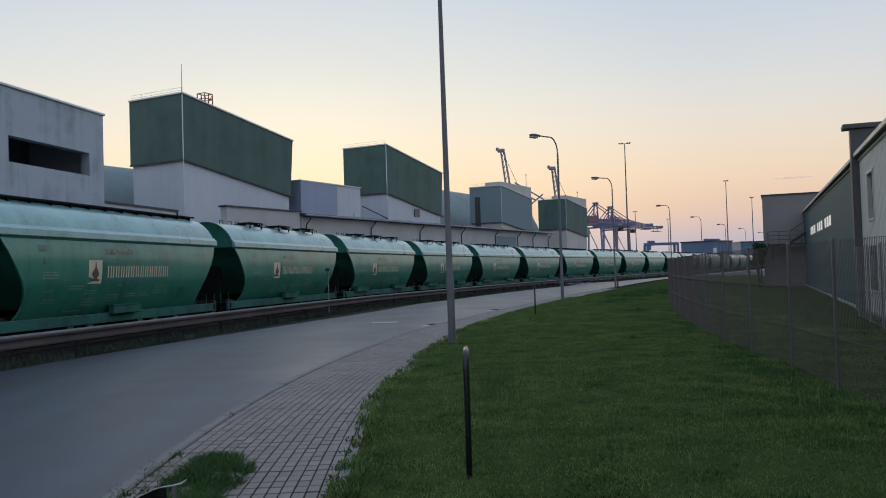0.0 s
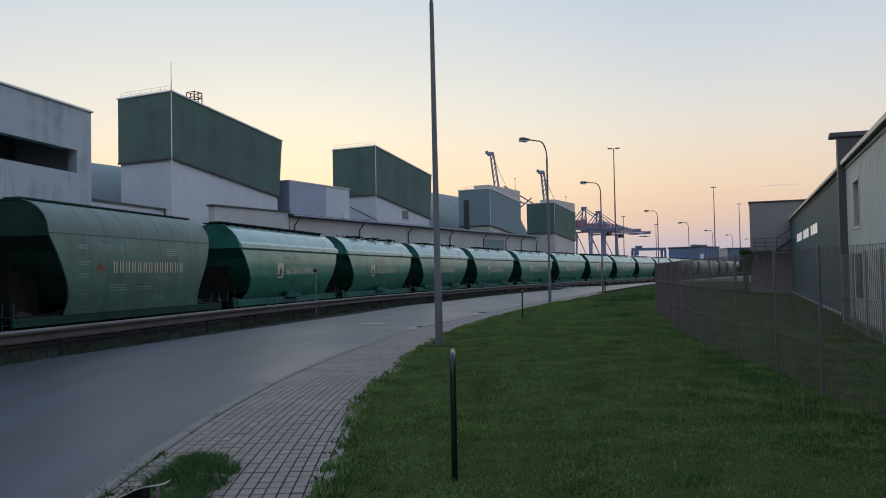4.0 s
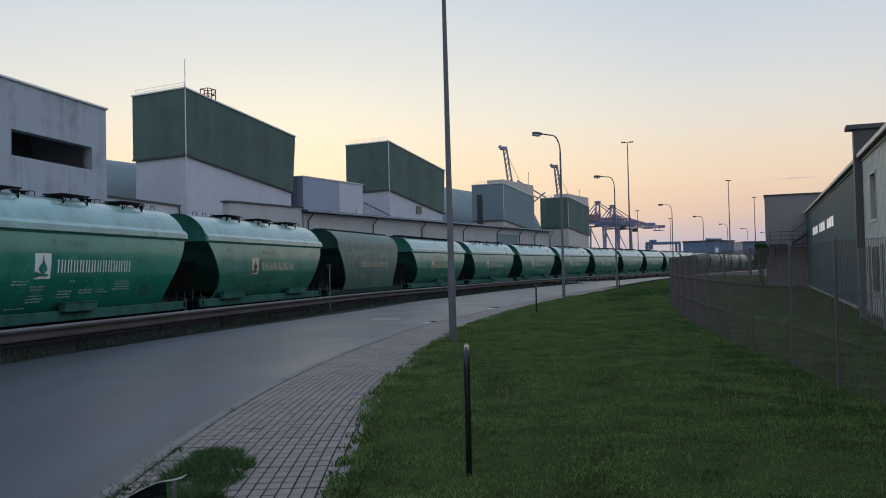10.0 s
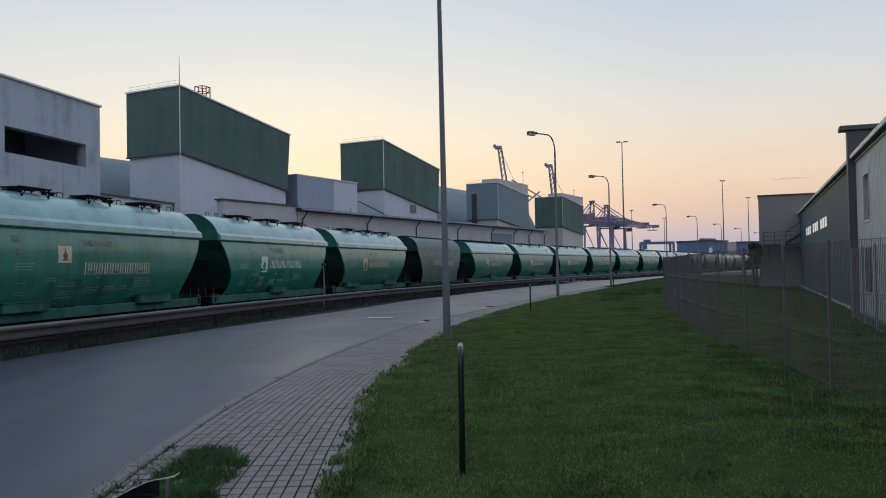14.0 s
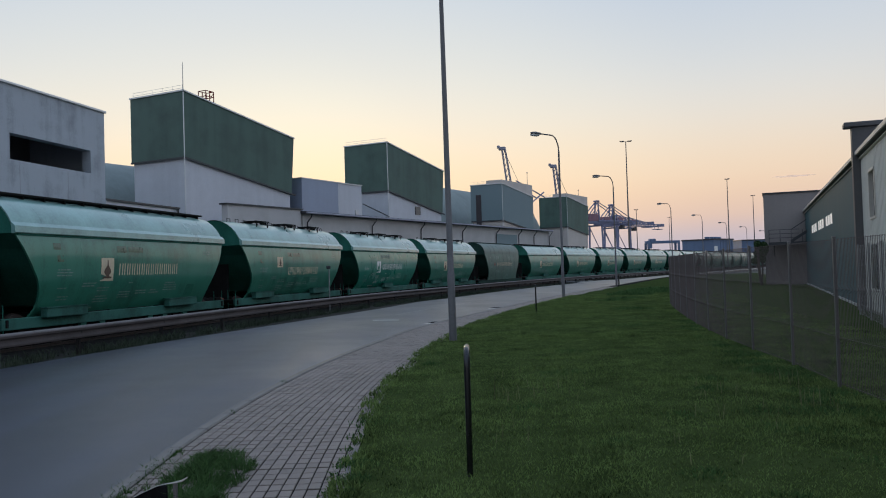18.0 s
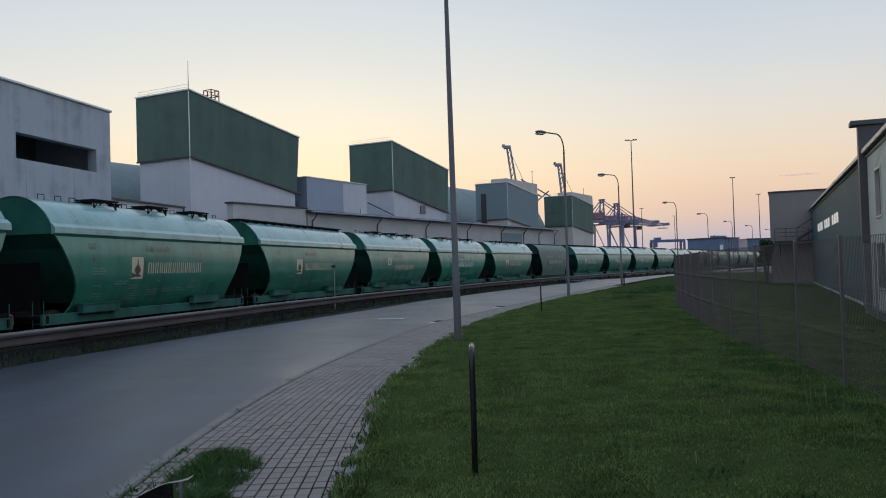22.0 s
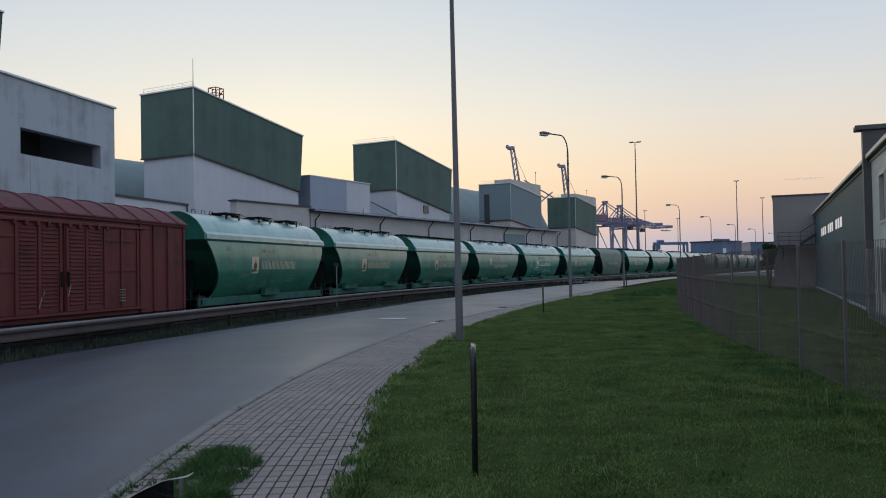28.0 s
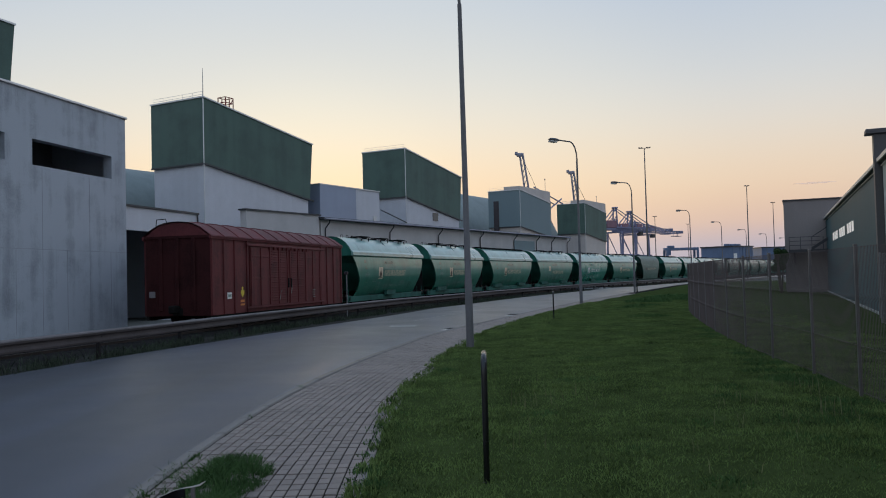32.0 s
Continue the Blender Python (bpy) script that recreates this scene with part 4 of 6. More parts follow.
part("block", rect_prism(Geo(), 48.9, 57.9, 0, 0.6, GROUND_Z, 7.18), M["render_wall"], eb)
part("roof_edge", rect_prism(Geo(), 48.75, 58.05, -0.12, 0.7, 7.18, 7.30), M["trim"], eb, "dark roof edge")


# ---- halls on the fence side ----
RBH = 22.6
hx = thing("grey_hall", None, None, "pale grey sheet-clad hall with narrow windows and a pale eave", "building", at=frame_at(15.65, 29.09, RBH))
# local x along the wall away from the camera, y to the left: the hall lies on the right side, at negative y


GREY_WIN = ((-29.0, -27.7, 2.81, 4.29), (-24.0, -22.7, 2.81, 4.29), (-19.0, -17.7, 2.81, 4.29), (-13.2, -11.9, 2.81, 4.29), (-5.95, -4.65, 2.81, 4.29))
g = Geo()
g.pierced(-30, -2.8, -0.2, 0, GROUND_Z, 4.95, GREY_WIN)
part("wall", g, M["hall_grey"], hx)
g = Geo()
for x in np.arange(-29.8, -2.9, 0.25):
    if any(a - 0.1 < x < b + 0.1 for a, b, c, d in GREY_WIN):
        g.box((x, 0.003, 0.47), (0.04, 0.008, 0.74))
        g.box((x, 0.003, 2.43), (0.04, 0.008, 0.76))
        g.box((x, 0.003, 4.55), (0.04, 0.008, 0.50))
    else:
        g.box((x, 0.003, 2.45), (0.04, 0.008, 4.7))
tagged(part("ribs", g, M["hall_grey"], hx), kind="stuff")
for a, b, c, d in GREY_WIN:
    w = part("window", rect_prism(Geo(), a + 0.06, b - 0.06, -0.12, -0.09, c + 0.06, d - 0.06), M["glass"], hx, "narrow dark window pane")
    g = Geo()
    for xa, xb, za, zb in ((a, a + 0.07, c, d), (b - 0.07, b, c, d), (a + 0.07, b - 0.07, c, c + 0.07), (a + 0.07, b - 0.07, d - 0.07, d)):
        rect_prism(g, xa, xb, -0.14, 0.03, za, zb)
    part("frame", g, M["hall_trim"], w)
    part("lower_window", rect_prism(Geo(), a + 0.05, b - 0.05, -0.0, 0.035, 0.78, 2.06), M["glass"], hx, "lower dark window")
g = Geo()
rect_prism(g, -30, -2.8, -14, -0.2, 4.84, 4.88)
g.prism([(0.12, 4.96), (0.12, 5.04), (-7.0, 5.7), (-14.2, 5.1), (-14.2, 4.89)], lambda y, z: (-30, y, z), lambda y, z: (-2.8, y, z))
part("roof", g, M["roof_felt"], hx)
part("eave", rect_prism(Geo(), -30.05, -2.8, 0.12, 0.17, 4.97, 5.09), M["hall_trim"], hx, "pale eave trim")
part("gutter", Geo().tube([(-30, 0.045, 4.86), (-2.8, 0.045, 4.86)], 0.022, 8), M["hall_trim"], hx, smooth=True)
part("plinth", rect_prism(Geo(), -30, -2.8, 0, 0.03, GROUND_Z, 0.10), M["kerb"], hx)
part("back_wall", rect_prism(Geo(), -30, -2.8, -14.2, -14.0, GROUND_Z, 4.88), M["hall_grey"], hx)

# fire wall between the halls
fw = thing("fire_wall", None, None, "dark sheet-clad fire wall rising between two halls", "wall", at=frame_at(15.65, 29.09, RBH))
part("wall", rect_prism(Geo(), -2.8, -2.4, -14, 0.23, GROUND_Z, 5.88), M["fire_sheet"], fw)
g = Geo()
g.box((-2.6, -6.80, 5.97), (0.58, 14.5, 0.16), None, 0.02)
part("cap", g, M["fire_sheet"], fw, "dark metal cap")

gh = thing("green_hall", None, None, "dark green-grey sheet-clad hall with a strip of three small windows", "building", at=frame_at(15.65, 29.09, RBH))
STRIP = ((8.5, 12.5, 3.27, 3.73), (13.7, 17.8, 3.27, 3.73), (18.9, 23.5, 3.27, 3.73))
g = Geo()
g.pierced(-2.4, 31.9, -0.2, 0, GROUND_Z, 4.92, STRIP)
part("wall", g, M["hall_green"], gh)
part("end_wall", rect_prism(Geo(), 31.7, 31.9, -14, -0.2, GROUND_Z, 4.92), M["hall_green"], gh)
for a, b, c, d in STRIP:
    w = part("window", rect_prism(Geo(), a, b, -0.04, -0.004, c, d), M["glow_glass"], gh, "small window pane with an added glow")
    g = Geo()
    for k in range(4):
        x = a + (b - a) * k / 3
        rect_prism(g, x - 0.05, x + 0.05, -0.12, 0.008, c, d)
    part("frame", g, M["trim"], w)
g = Geo()
g.prism([(0.12, 4.93), (0.12, 5.00), (-7.0, 5.65), (-14.2, 5.05), (-14.2, 4.83)], lambda y, z: (-2.4, y, z), lambda y, z: (32.0, y, z))
part("roof", g, M["roof_felt"], gh)
part("eave", rect_prism(Geo(), -2.4, 32.1, 0.12, 0.17, 4.94, 5.05), M["hall_trim"], gh, "pale eave trim")
part("gutter", Geo().tube([(-2.4, 0.045, 4.84), (32, 0.045, 4.84)], 0.022, 8), M["hall_trim"], gh, smooth=True)
part("plinth", rect_prism(Geo(), -2.4, 31.9, 0, 0.05, GROUND_Z, 0.10), M["coping"], gh, "pale plinth strip")
part("downpipe", Geo().tube([(31.6, 0.1, 4.76), (31.6, 0.1, 2.2)], 0.08, 8), M["trim"], gh, smooth=True)

# brown hall across the end, with an outside landing
bh = thing("brown_hall", None, None, "brown sheet-clad hall with a flat roof", "building", at=frame_at(24.84, 58.02, 114))
part("block", rect_prism(Geo(), 0, 18, 0, 22, GROUND_Z, 6.3), M["brown_clad"], bh)
part("coping", rect_prism(Geo(), -0.06, 18.06, -0.06, 22.06, 6.3, 6.4), M["trim"], bh)
part("plinth", rect_prism(Geo(), 0.02, 18, -0.05, 0, GROUND_Z, 0.2), M["kerb"], bh)
ld = thing("landing", None, None, "dark steel outside landing with railings and a stair", "landing", at=frame_at(24.84, 58.02, 114))
g = Geo()
rect_prism(g, 0.25, 3.6, -1.35, -0.02, 2.72, 2.92)
part("platform", g, M["trim"], ld)
for x in (0.3, 1.0, 1.7, 2.4, 3.1):
    part("railing_post", Geo().strut((x, -1.3, 2.9), (x, -1.3, 3.75), 0.035), M["trim"], ld)
for z in (3.2, 3.48, 3.75):
    part("rail", Geo().strut((0.3, -1.3, z), (2.2, -1.3, z), 0.035), M["trim"], ld)
    part("side_rail", Geo().strut((0.3, -1.3, z), (0.3, 0, z), 0.035), M["trim"], ld)
for y in (-1.3, -0.5):
    part("stair_stringer", Geo().strut((1.7, y, 2.95), (4.4, y, 4.7), 0.06, 0.18), M["trim"], ld)
    part("handrail", Geo().strut((1.7, y, 3.75), (4.4, y, 5.5), 0.04), M["trim"], ld)
for k in range(8):
    part("tread", Geo().box((1.95 + k * 0.32, -0.9, 3.12 + k * 0.207), (0.24, 0.8, 0.03)), M["trim"], ld)
for x in (0.6, 3.2):
    part("bracket", Geo().strut((x, -0.02, 2.0), (x, -1.2, 2.74), 0.07), M["trim"], ld)

# galvanised fence in front of the grey hall
_o = Vector((15.65, 29.09))
_rd = Vector((math.sin(radians(RBH)), math.cos(radians(RBH))))
_rn = Vector((-_rd.y, _rd.x))
pts = [_o + _rd * (-5.3 - k * 0.5) + _rn * 0.45 for k in range(44)]
fence_run("hall_fence", "pale galvanised mesh fence with folded ribs before the grey hall", pts, 2.0, M["fence_grey"], M["fence_grey"], step=2.5, z0=0.0, pitch=0.07, wire=0.0022)


# ---- the goods train ----
PITCH_S, N_HOP = 14.512, 30
ROOF_Z, EAVE_Z = 4.38, 3.29


def half_length(z):
    """Half length of the side sheet at a height: it is cut back round the sloping ends."""
    return float(np.interp(z, (0.80, 1.1, 1.4, 1.7, 2.0, 2.4, 2.85, 3.29), (5.24, 5.14, 5.15, 5.28, 5.46, 5.75, 6.04, 6.32)))


SIDE_Z = (0.80, 1.05, 1.35, 1.65, 1.95, 2.4, 2.85, 3.29)
BULGED = (0.90, 1.07, 1.23, 1.35, 1.43, 1.475, 1.455, 1.35)
UPRIGHT = (1.26, 1.31, 1.37, 1.41, 1.44, 1.455, 1.43, 1.36)
PROFILE = [BULGED]      # the side shape of the wagon that is being built


def side_w(z):
    """Half width of the side at a height."""
    return float(np.interp(z, SIDE_Z, PROFILE[0]))


def roof_pts(n=11, grow=0.0, barrel=False):
    """Half roof outline from the eave to the ridge as (half width, z): a round arch, or fuller for a barrel roof."""
    if not barrel:
        w, h = 1.37 + grow, ROOF_Z - EAVE_Z - 0.02 + grow
        r = (w * w + h * h) / (2 * h)
        a0 = math.asin(min(w / r, 1.0))
        return [(r * math.sin(a), EAVE_Z + 0.02 + h - r + r * math.cos(a)) for a in np.linspace(a0, 0, n)]
    return [((1.36 + grow) * math.cos(a) ** 0.9, EAVE_Z + 0.02 + (ROOF_Z - EAVE_Z - 0.02 + grow) * math.sin(a) ** 0.95) for a in np.linspace(0, math.pi / 2, n)]


def bogie_parts(parent, x):
    bg_ = part("bogie", Geo().box((x, 0, 0.62), (0.5, 2.2, 0.28), None, 0.04), M["under"], parent, "sooty two-axle bogie")
    for sy in (-1, 1):
        g = Geo()
        g.prism([(-1.25, 0.42), (-1.2, 0.62), (-0.45, 0.86), (0.45, 0.86), (1.2, 0.62), (1.25, 0.42), (0.9, 0.42), (0.4, 0.30), (-0.4, 0.30), (-0.9, 0.42)],
                lambda a, b: (x + a, sy * 1.02 - 0.07, b), lambda a, b: (x + a, sy * 1.02 + 0.07, b))
        part("side_frame", g, M["under"], bg_)
        for dx in (-0.925, 0.925):
            g = Geo()
            g.tube([(x + dx, sy * 0.73 - 0.07, 0.475), (x + dx, sy * 0.73 + 0.055, 0.475)], 0.475, 20)
            g.tube([(x + dx, sy * 0.73 - 0.08, 0.475), (x + dx, sy * 0.73 - 0.065, 0.475)] if sy > 0 else [(x + dx, sy * 0.73 + 0.065, 0.475), (x + dx, sy * 0.73 + 0.08, 0.475)], 0.505, 20)
            part("wheel", g, M["rust"], bg_, "worn steel wheel")
    for dx in (-0.925, 0.925):
        part("axle", Geo().tube([(x + dx, -0.95, 0.475), (x + dx, 0.95, 0.475)], 0.08, 10), M["under"], bg_)


def letter_parts(wall, material, side, x0, x1, z0, z1, n, gap=0.28):
    """A row of plain marks the size of letters, two upright bars each."""
    w = (x1 - x0) / n
    for i in range(n):
        ww, c = w * (1 - gap), x0 + (i + 0.5) * w
        g = Geo()
        for xa, xb in ((c - ww / 2, c - ww * 0.24), (c + ww * 0.24, c + ww / 2)):
            mark_patch(g, xa, xb, z0, z1, 0.006)
        part("lettering", g, material, wall, at=side)


def mark_patch(g, x0, x1, z0, z1, y):
    rows = []
    for j in range(4):
        z = z0 + (z1 - z0) * j / 3
        rows.append([(x0, -side_w(z) - y, z), (x1, -side_w(z) - y, z)])
    g.grid(rows)


def hopper(style, label, boxes=((-5.05, -3.1), (1.8, 3.9)), brackets=False):
    """A bulging hopper wagon: x forwards, y to the left, z from the rail's top. The lettering is on its right side."""
    ob = thing("hopper_wagon", None, None, label, "freight wagon", "freight train")
    old = style == "old"
    PROFILE[0] = UPRIGHT if old else BULGED
    k = 0.83 if old else 1.0      # the older wagons have a shorter body on the same frame
    body = M["wagon_old"] if old else M["wagon_new"] if style == "new" else M["wagon"]
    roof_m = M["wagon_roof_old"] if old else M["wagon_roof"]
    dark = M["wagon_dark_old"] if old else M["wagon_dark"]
    top = ROOF_Z - 0.05 if old else ROOF_Z
    zs = [0.80, 0.95, 1.1, 1.3, 1.5, 1.7, 1.95, 2.2, 2.5, 2.8, 3.05, 3.29]
    for sy in (1, -1):
        g = Geo()
        for inn in (0.0, -0.02):
            rows = []
            for z in zs:
                h, w = half_length(z) * k, side_w(z) + inn
                rows.append([(h * t, sy * (w + (0 if old else 0.006 * math.sin(t * 23.0) * math.sin((z - 0.8) * 1.26))), z) for t in np.linspace(-1, 1, 33)])
            g.grid(rows)
        for t in (-1, 1):
            g.grid([[(half_length(z) * k * t, sy * side_w(z), z), (half_length(z) * k * t, sy * (side_w(z) - 0.06), z)] for z in zs])
        wall = part("side_wall", g, body, ob, smooth=True)
        # faint welds; on the older wagons raised bands
        for x in (np.linspace(-3.5, 3.5, 7) if old else (-3.4, 0.0, 3.4)):
            lift, wide = (0.012, 0.03) if old else (0.004, 0.02)
            part("weld_seam", Geo().grid([[(x - wide, sy * (side_w(z) + 0.002), z), (x, sy * (side_w(z) + lift), z), (x + wide, sy * (side_w(z) + 0.002), z)] for z in zs]), body, wall)
        side = Matrix.Identity(4)
        if sy < 0:
            g = Geo()
            if old:
                letter_parts(wall, M["cream"], side, -2.05, 2.85, 2.10, 2.48, 13, 0.45)
                letter_parts(wall, M["pale_mark"], side, -2.8, -1.3, 2.80, 3.06, 8, 0.3)
                e = Geo()
                for x0, x1, z0, z1 in ((-2.95, -2.45, 2.17, 2.27), (-2.85, -2.55, 2.27, 2.38), (-2.75, -2.63, 2.38, 2.54)):
                    mark_patch(e, x0, x1, z0, z1, 0.006)
                part("emblem", e, M["emblem_red"], wall, "worn red emblem", at=side)
                spots = ((-3.9, 2.86, 0.5, 2), (-3.9, 2.35, 0.6, 2), (-3.9, 1.95, 0.6, 2), (-2.2, 1.5, 1.2, 3), (-0.6, 1.5, 1.2, 2), (0.9, 1.85, 0.8, 2), (2.3, 1.9, 0.6, 1), (1.6, 2.72, 0.9, 4), (3.0, 2.75, 0.6, 2), (0.6, 1.1, 0.9, 3), (-3.8, 1.4, 0.4, 1), (-3.8, 1.0, 0.4, 1))
            else:
                small = style == "small"
                if small:
                    mark_patch(g, -2.75, -2.1, 2.22, 2.72, 0.006)
                else:
                    mark_patch(g, -2.42, -1.72, 1.82, 2.56, 0.006)
                cream = M["white_mark"] if style == "new" else M["cream"]
                em = part("emblem_plate", g, cream, wall, "pale emblem rectangle", at=side)
                g = Geo()
                ex, ez, es = (-2.42, 2.28, 0.60) if small else (-2.07, 1.90, 0.9)
                rows = []
                for hw_, f in ((0.26, 0.0), (0.26, 0.06), (0.07, 0.08), (0.22, 0.24), (0.16, 0.36), (0.045, 0.48), (0.02, 0.70)):
                    z = ez + f * es * 0.95
                    rows.append([(ex - hw_ * es, -side_w(z) - 0.011, z), (ex + hw_ * es, -side_w(z) - 0.011, z)])
                g.grid(rows)
                part("emblem", g, M["emblem"] if style != "new" else body, em, "dark spire-shaped emblem")
                z0 = 1.85 if small else 2.0
                letter_parts(wall, cream, side, -1.45, 2.4, z0, z0 + 0.38, 13, 0.26)
                if style == "new":
                    letter_parts(wall, M["pale_mark"], side, -1.6, 0.1, 2.74, 2.98, 8, 0.34)
                else:
                    # ghosts of older marks, painted over in a rusty tone
                    for x0, x1, z0, z1 in ((-1.5, -0.95, 2.74, 2.96), (-0.85, 0.05, 2.76, 2.94), (-4.75, -4.4, 2.78, 2.98), (-4.6, -4.3, 2.42, 2.62)):
                        q = Geo()
                        mark_patch(q, x0, x1, z0, z1, 0.004)
                        part("ghost_mark", q, M["faded_red"], wall, "faded rusty ghost of an old mark", at=side)
                g = Geo()
                spots = ((-4.6, 2.0, 0.75, 3), (-4.5, 1.62, 0.45, 1), (-4.4, 1.28, 0.55, 2), (-3.3, 1.66, 0.6, 2), (-2.5, 1.5, 0.75, 2), (-2.5, 1.15, 0.8, 3), (-1.2, 1.25, 0.7, 3), (-0.2, 1.35, 0.75, 2), (0.7, 1.35, 0.55, 2), (1.6, 1.42, 0.9, 4), (-0.75, 1.72, 0.25, 1), (4.4, 2.75, 0.5, 2), (-3.2, 0.98, 0.9, 1))
                for x0, x1, z0, z1 in ((-3.0, 2.0, 0.98, 1.72),) if small else ((3.3, 3.9, 1.15, 1.6),):
                    q = Geo()
                    mark_patch(q, x0, x1, z0, z1, 0.003)
                    part("repaint", q, M["wagon_repaint"], wall, "darker repainted patch", at=side)
            g = Geo()
            rnd = random.Random(4 if style == "small" else 7)
            for x0, z0, w, n in spots:
                for row in range(n):
                    zz, x = z0 + row * 0.085, x0 + rnd.uniform(0, 0.06)
                    while x < x0 + w * rnd.uniform(0.75, 1.0):
                        wid = rnd.uniform(0.06, 0.22)
                        mark_patch(g, x, x + wid, zz, zz + 0.034, 0.006)
                        x += wid + 0.04
            tagged(part("small_stencil", g, M["stencil_grey"] if style == "new" else M["pale_mark"], wall, "faint small stencilled lines"), "faint small stencilled lines", kind="stuff")
        # drip edge along the eave
        if not old:
            g = Geo()
            prof = ((1.34, 3.20), (1.43, 3.215), (1.465, 3.24), (1.45, 3.42), (1.33, 3.53))
            g.grid([[(x, sy * w, z) for w, z in prof] for x in (-6.36, -3, 0, 3, 6.36)])
            for x in (-6.36, 6.36):
                g.add([(x, sy * w, z) for w, z in prof], [tuple(range(5))])
            part("drip_edge", g, roof_m, ob, "eave flange with sky sheen in its pale colour")
            # strip added for the line of shade that the flange throws
            part("eave_seam", Geo().box((0, sy * (side_w(3.18) + 0.012), 3.185), (12.4, 0.03, 0.055), None, 0.008), M["wagon_dark"], ob, "dark strip for the shade line under the eave")
        # sill and the boxes on it
        g = Geo()
        g.box((0, sy * (1.20 if old else 1.17), 0.66 if old else 0.70), (13.3, 0.10, 0.26 if old else 0.32), None, 0.015)
        sill = part("side_sill", g, M["wagon_sill"] if not old else dark, ob)
        if not old:
            for x0, x1 in boxes:
                g = Geo()
                g.box(((x0 + x1) / 2, sy * 1.32, 0.95), (x1 - x0, 0.22, 0.28), None, 0.02)
                g.box(((x0 + x1) / 2, sy * 1.32, 1.10), (x1 - x0 + 0.06, 0.27, 0.025))
                part("chute_box", g, M["wagon_sill"], ob)
        if brackets:
            for x in (-3.0, -2.0, 0.9, 1.9, 3.4):
                g = Geo()
                g.prism([(-0.16, 0.55), (0.16, 0.55), (0.10, 0.28), (-0.10, 0.28)], lambda a, b: (x + a, sy * 1.10, b), lambda a, b: (x + a, sy * 1.19, b))
                part("bracket", g, M["wagon_sill"], sill, "drooping green bracket")
    # roof
    g = Geo()
    rp = roof_pts(barrel=old)
    prof = [(w, min(z, top)) for w, z in rp] + [(-w, min(z, top)) for w, z in rp[::-1][1:]]
    for grow in (0, -0.02):
        g.grid([[(x, w * (1 + grow), z + grow) for w, z in prof] for x in np.linspace(-6.32 * k, 6.32 * k, 13)])
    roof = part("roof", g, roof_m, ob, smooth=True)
    for x in (np.linspace(-3.5, 3.5, 7) if old else np.linspace(-5.0, 5.0, 5)):
        wide, lift = (0.03, 0.010) if old else (0.02, 0.004)
        part("roof_seam", Geo().grid([[(x + dx, w * (1.001 + dz * 0.7), z + dz) for w, z in prof] for dx, dz in ((-wide, 0.001), (0, lift), (wide, 0.001))]), roof_m, roof)
    if style in ("board", "old"):
        g = Geo()
        g.box((0, -0.50, top + 0.03), (12.3 * k, 0.16, 0.05))
        g.box((0, 0.50, top + 0.03), (12.3 * k, 0.16, 0.05))
        g.box((0, 0, top + 0.05), (12.3 * k, 0.62, 0.10), None, 0.02)
        for x in np.linspace(-5.8 * k, 5.8 * k, 13):
            g.box((x, 0, top - 0.04), (0.06, 1.1, 0.14))
        part("roof_hatch", g, M["under"] if not old else dark, ob, "long dark roof hatch")
    else:
        for i, x in enumerate((-2.75, 0.5, 3.75)):
            g = Geo()
            g.box((x, -0.12, top + 0.08), (1.45, 0.10, 0.045), None, 0.012)
            g.box((x, -0.72, top + 0.08), (1.45, 0.10, 0.045), None, 0.012)
            for q in range(7):
                g.box((x - 0.66 + q * 0.22, -0.42, top + 0.08), (0.09, 0.56, 0.03))
            for dx in (-0.62, 0.62):
                for dy, low in ((-0.12, 0.05), (-0.72, 0.30)):
                    g.strut((x + dx, dy, top - low), (x + dx, dy, top + 0.07), 0.035)
                g.strut((x + dx, -0.72, top - 0.22), (x + dx * 0.6, -0.72, top + 0.06), 0.024)
            tagged(part("hatch_platform", g, M["under"], ob, "dark slatted hatch platform"), "dark slatted hatch platform", kind="stuff")
            g = Geo()
            g.tube([(x, 0.15, top - 0.05), (x, 0.15, top + 0.07)], 0.33, 14)
            part("hatch", g, M["under"], ob, smooth=True)
            for dx in (1.25, 1.62):
                g = Geo()
                g.tube([(x + dx, -0.1, top - 0.02), (x + dx, -0.1, top + 0.08)], 0.08, 10)
                g.box((x + dx, -0.1, top + 0.09), (0.22, 0.22, 0.04), None, 0.01)
                part("vent", g, M["under"], ob)
        for x in (-5.7, -4.9, -4.2, -1.3, 2.0, 5.5):
            part("grab_rail", Geo().tube([(x, -0.4, top - 0.1), (x, -0.4, top + 0.09), (x + 0.3, -0.4, top + 0.09), (x + 0.3, -0.4, top - 0.1)], 0.014, 6), M["under"], ob)
    # ends
    for sx in (-1, 1):
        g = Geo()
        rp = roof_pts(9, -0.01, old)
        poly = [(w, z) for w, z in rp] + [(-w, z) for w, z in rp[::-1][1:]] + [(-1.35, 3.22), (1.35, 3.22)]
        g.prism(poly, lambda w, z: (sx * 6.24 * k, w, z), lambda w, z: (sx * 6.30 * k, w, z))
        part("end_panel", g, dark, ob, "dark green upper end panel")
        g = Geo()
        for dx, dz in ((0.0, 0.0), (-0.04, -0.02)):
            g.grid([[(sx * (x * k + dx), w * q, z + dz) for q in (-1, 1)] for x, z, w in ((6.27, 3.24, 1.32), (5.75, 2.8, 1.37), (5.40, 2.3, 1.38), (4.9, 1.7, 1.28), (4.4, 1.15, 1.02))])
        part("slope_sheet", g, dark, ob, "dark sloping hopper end")
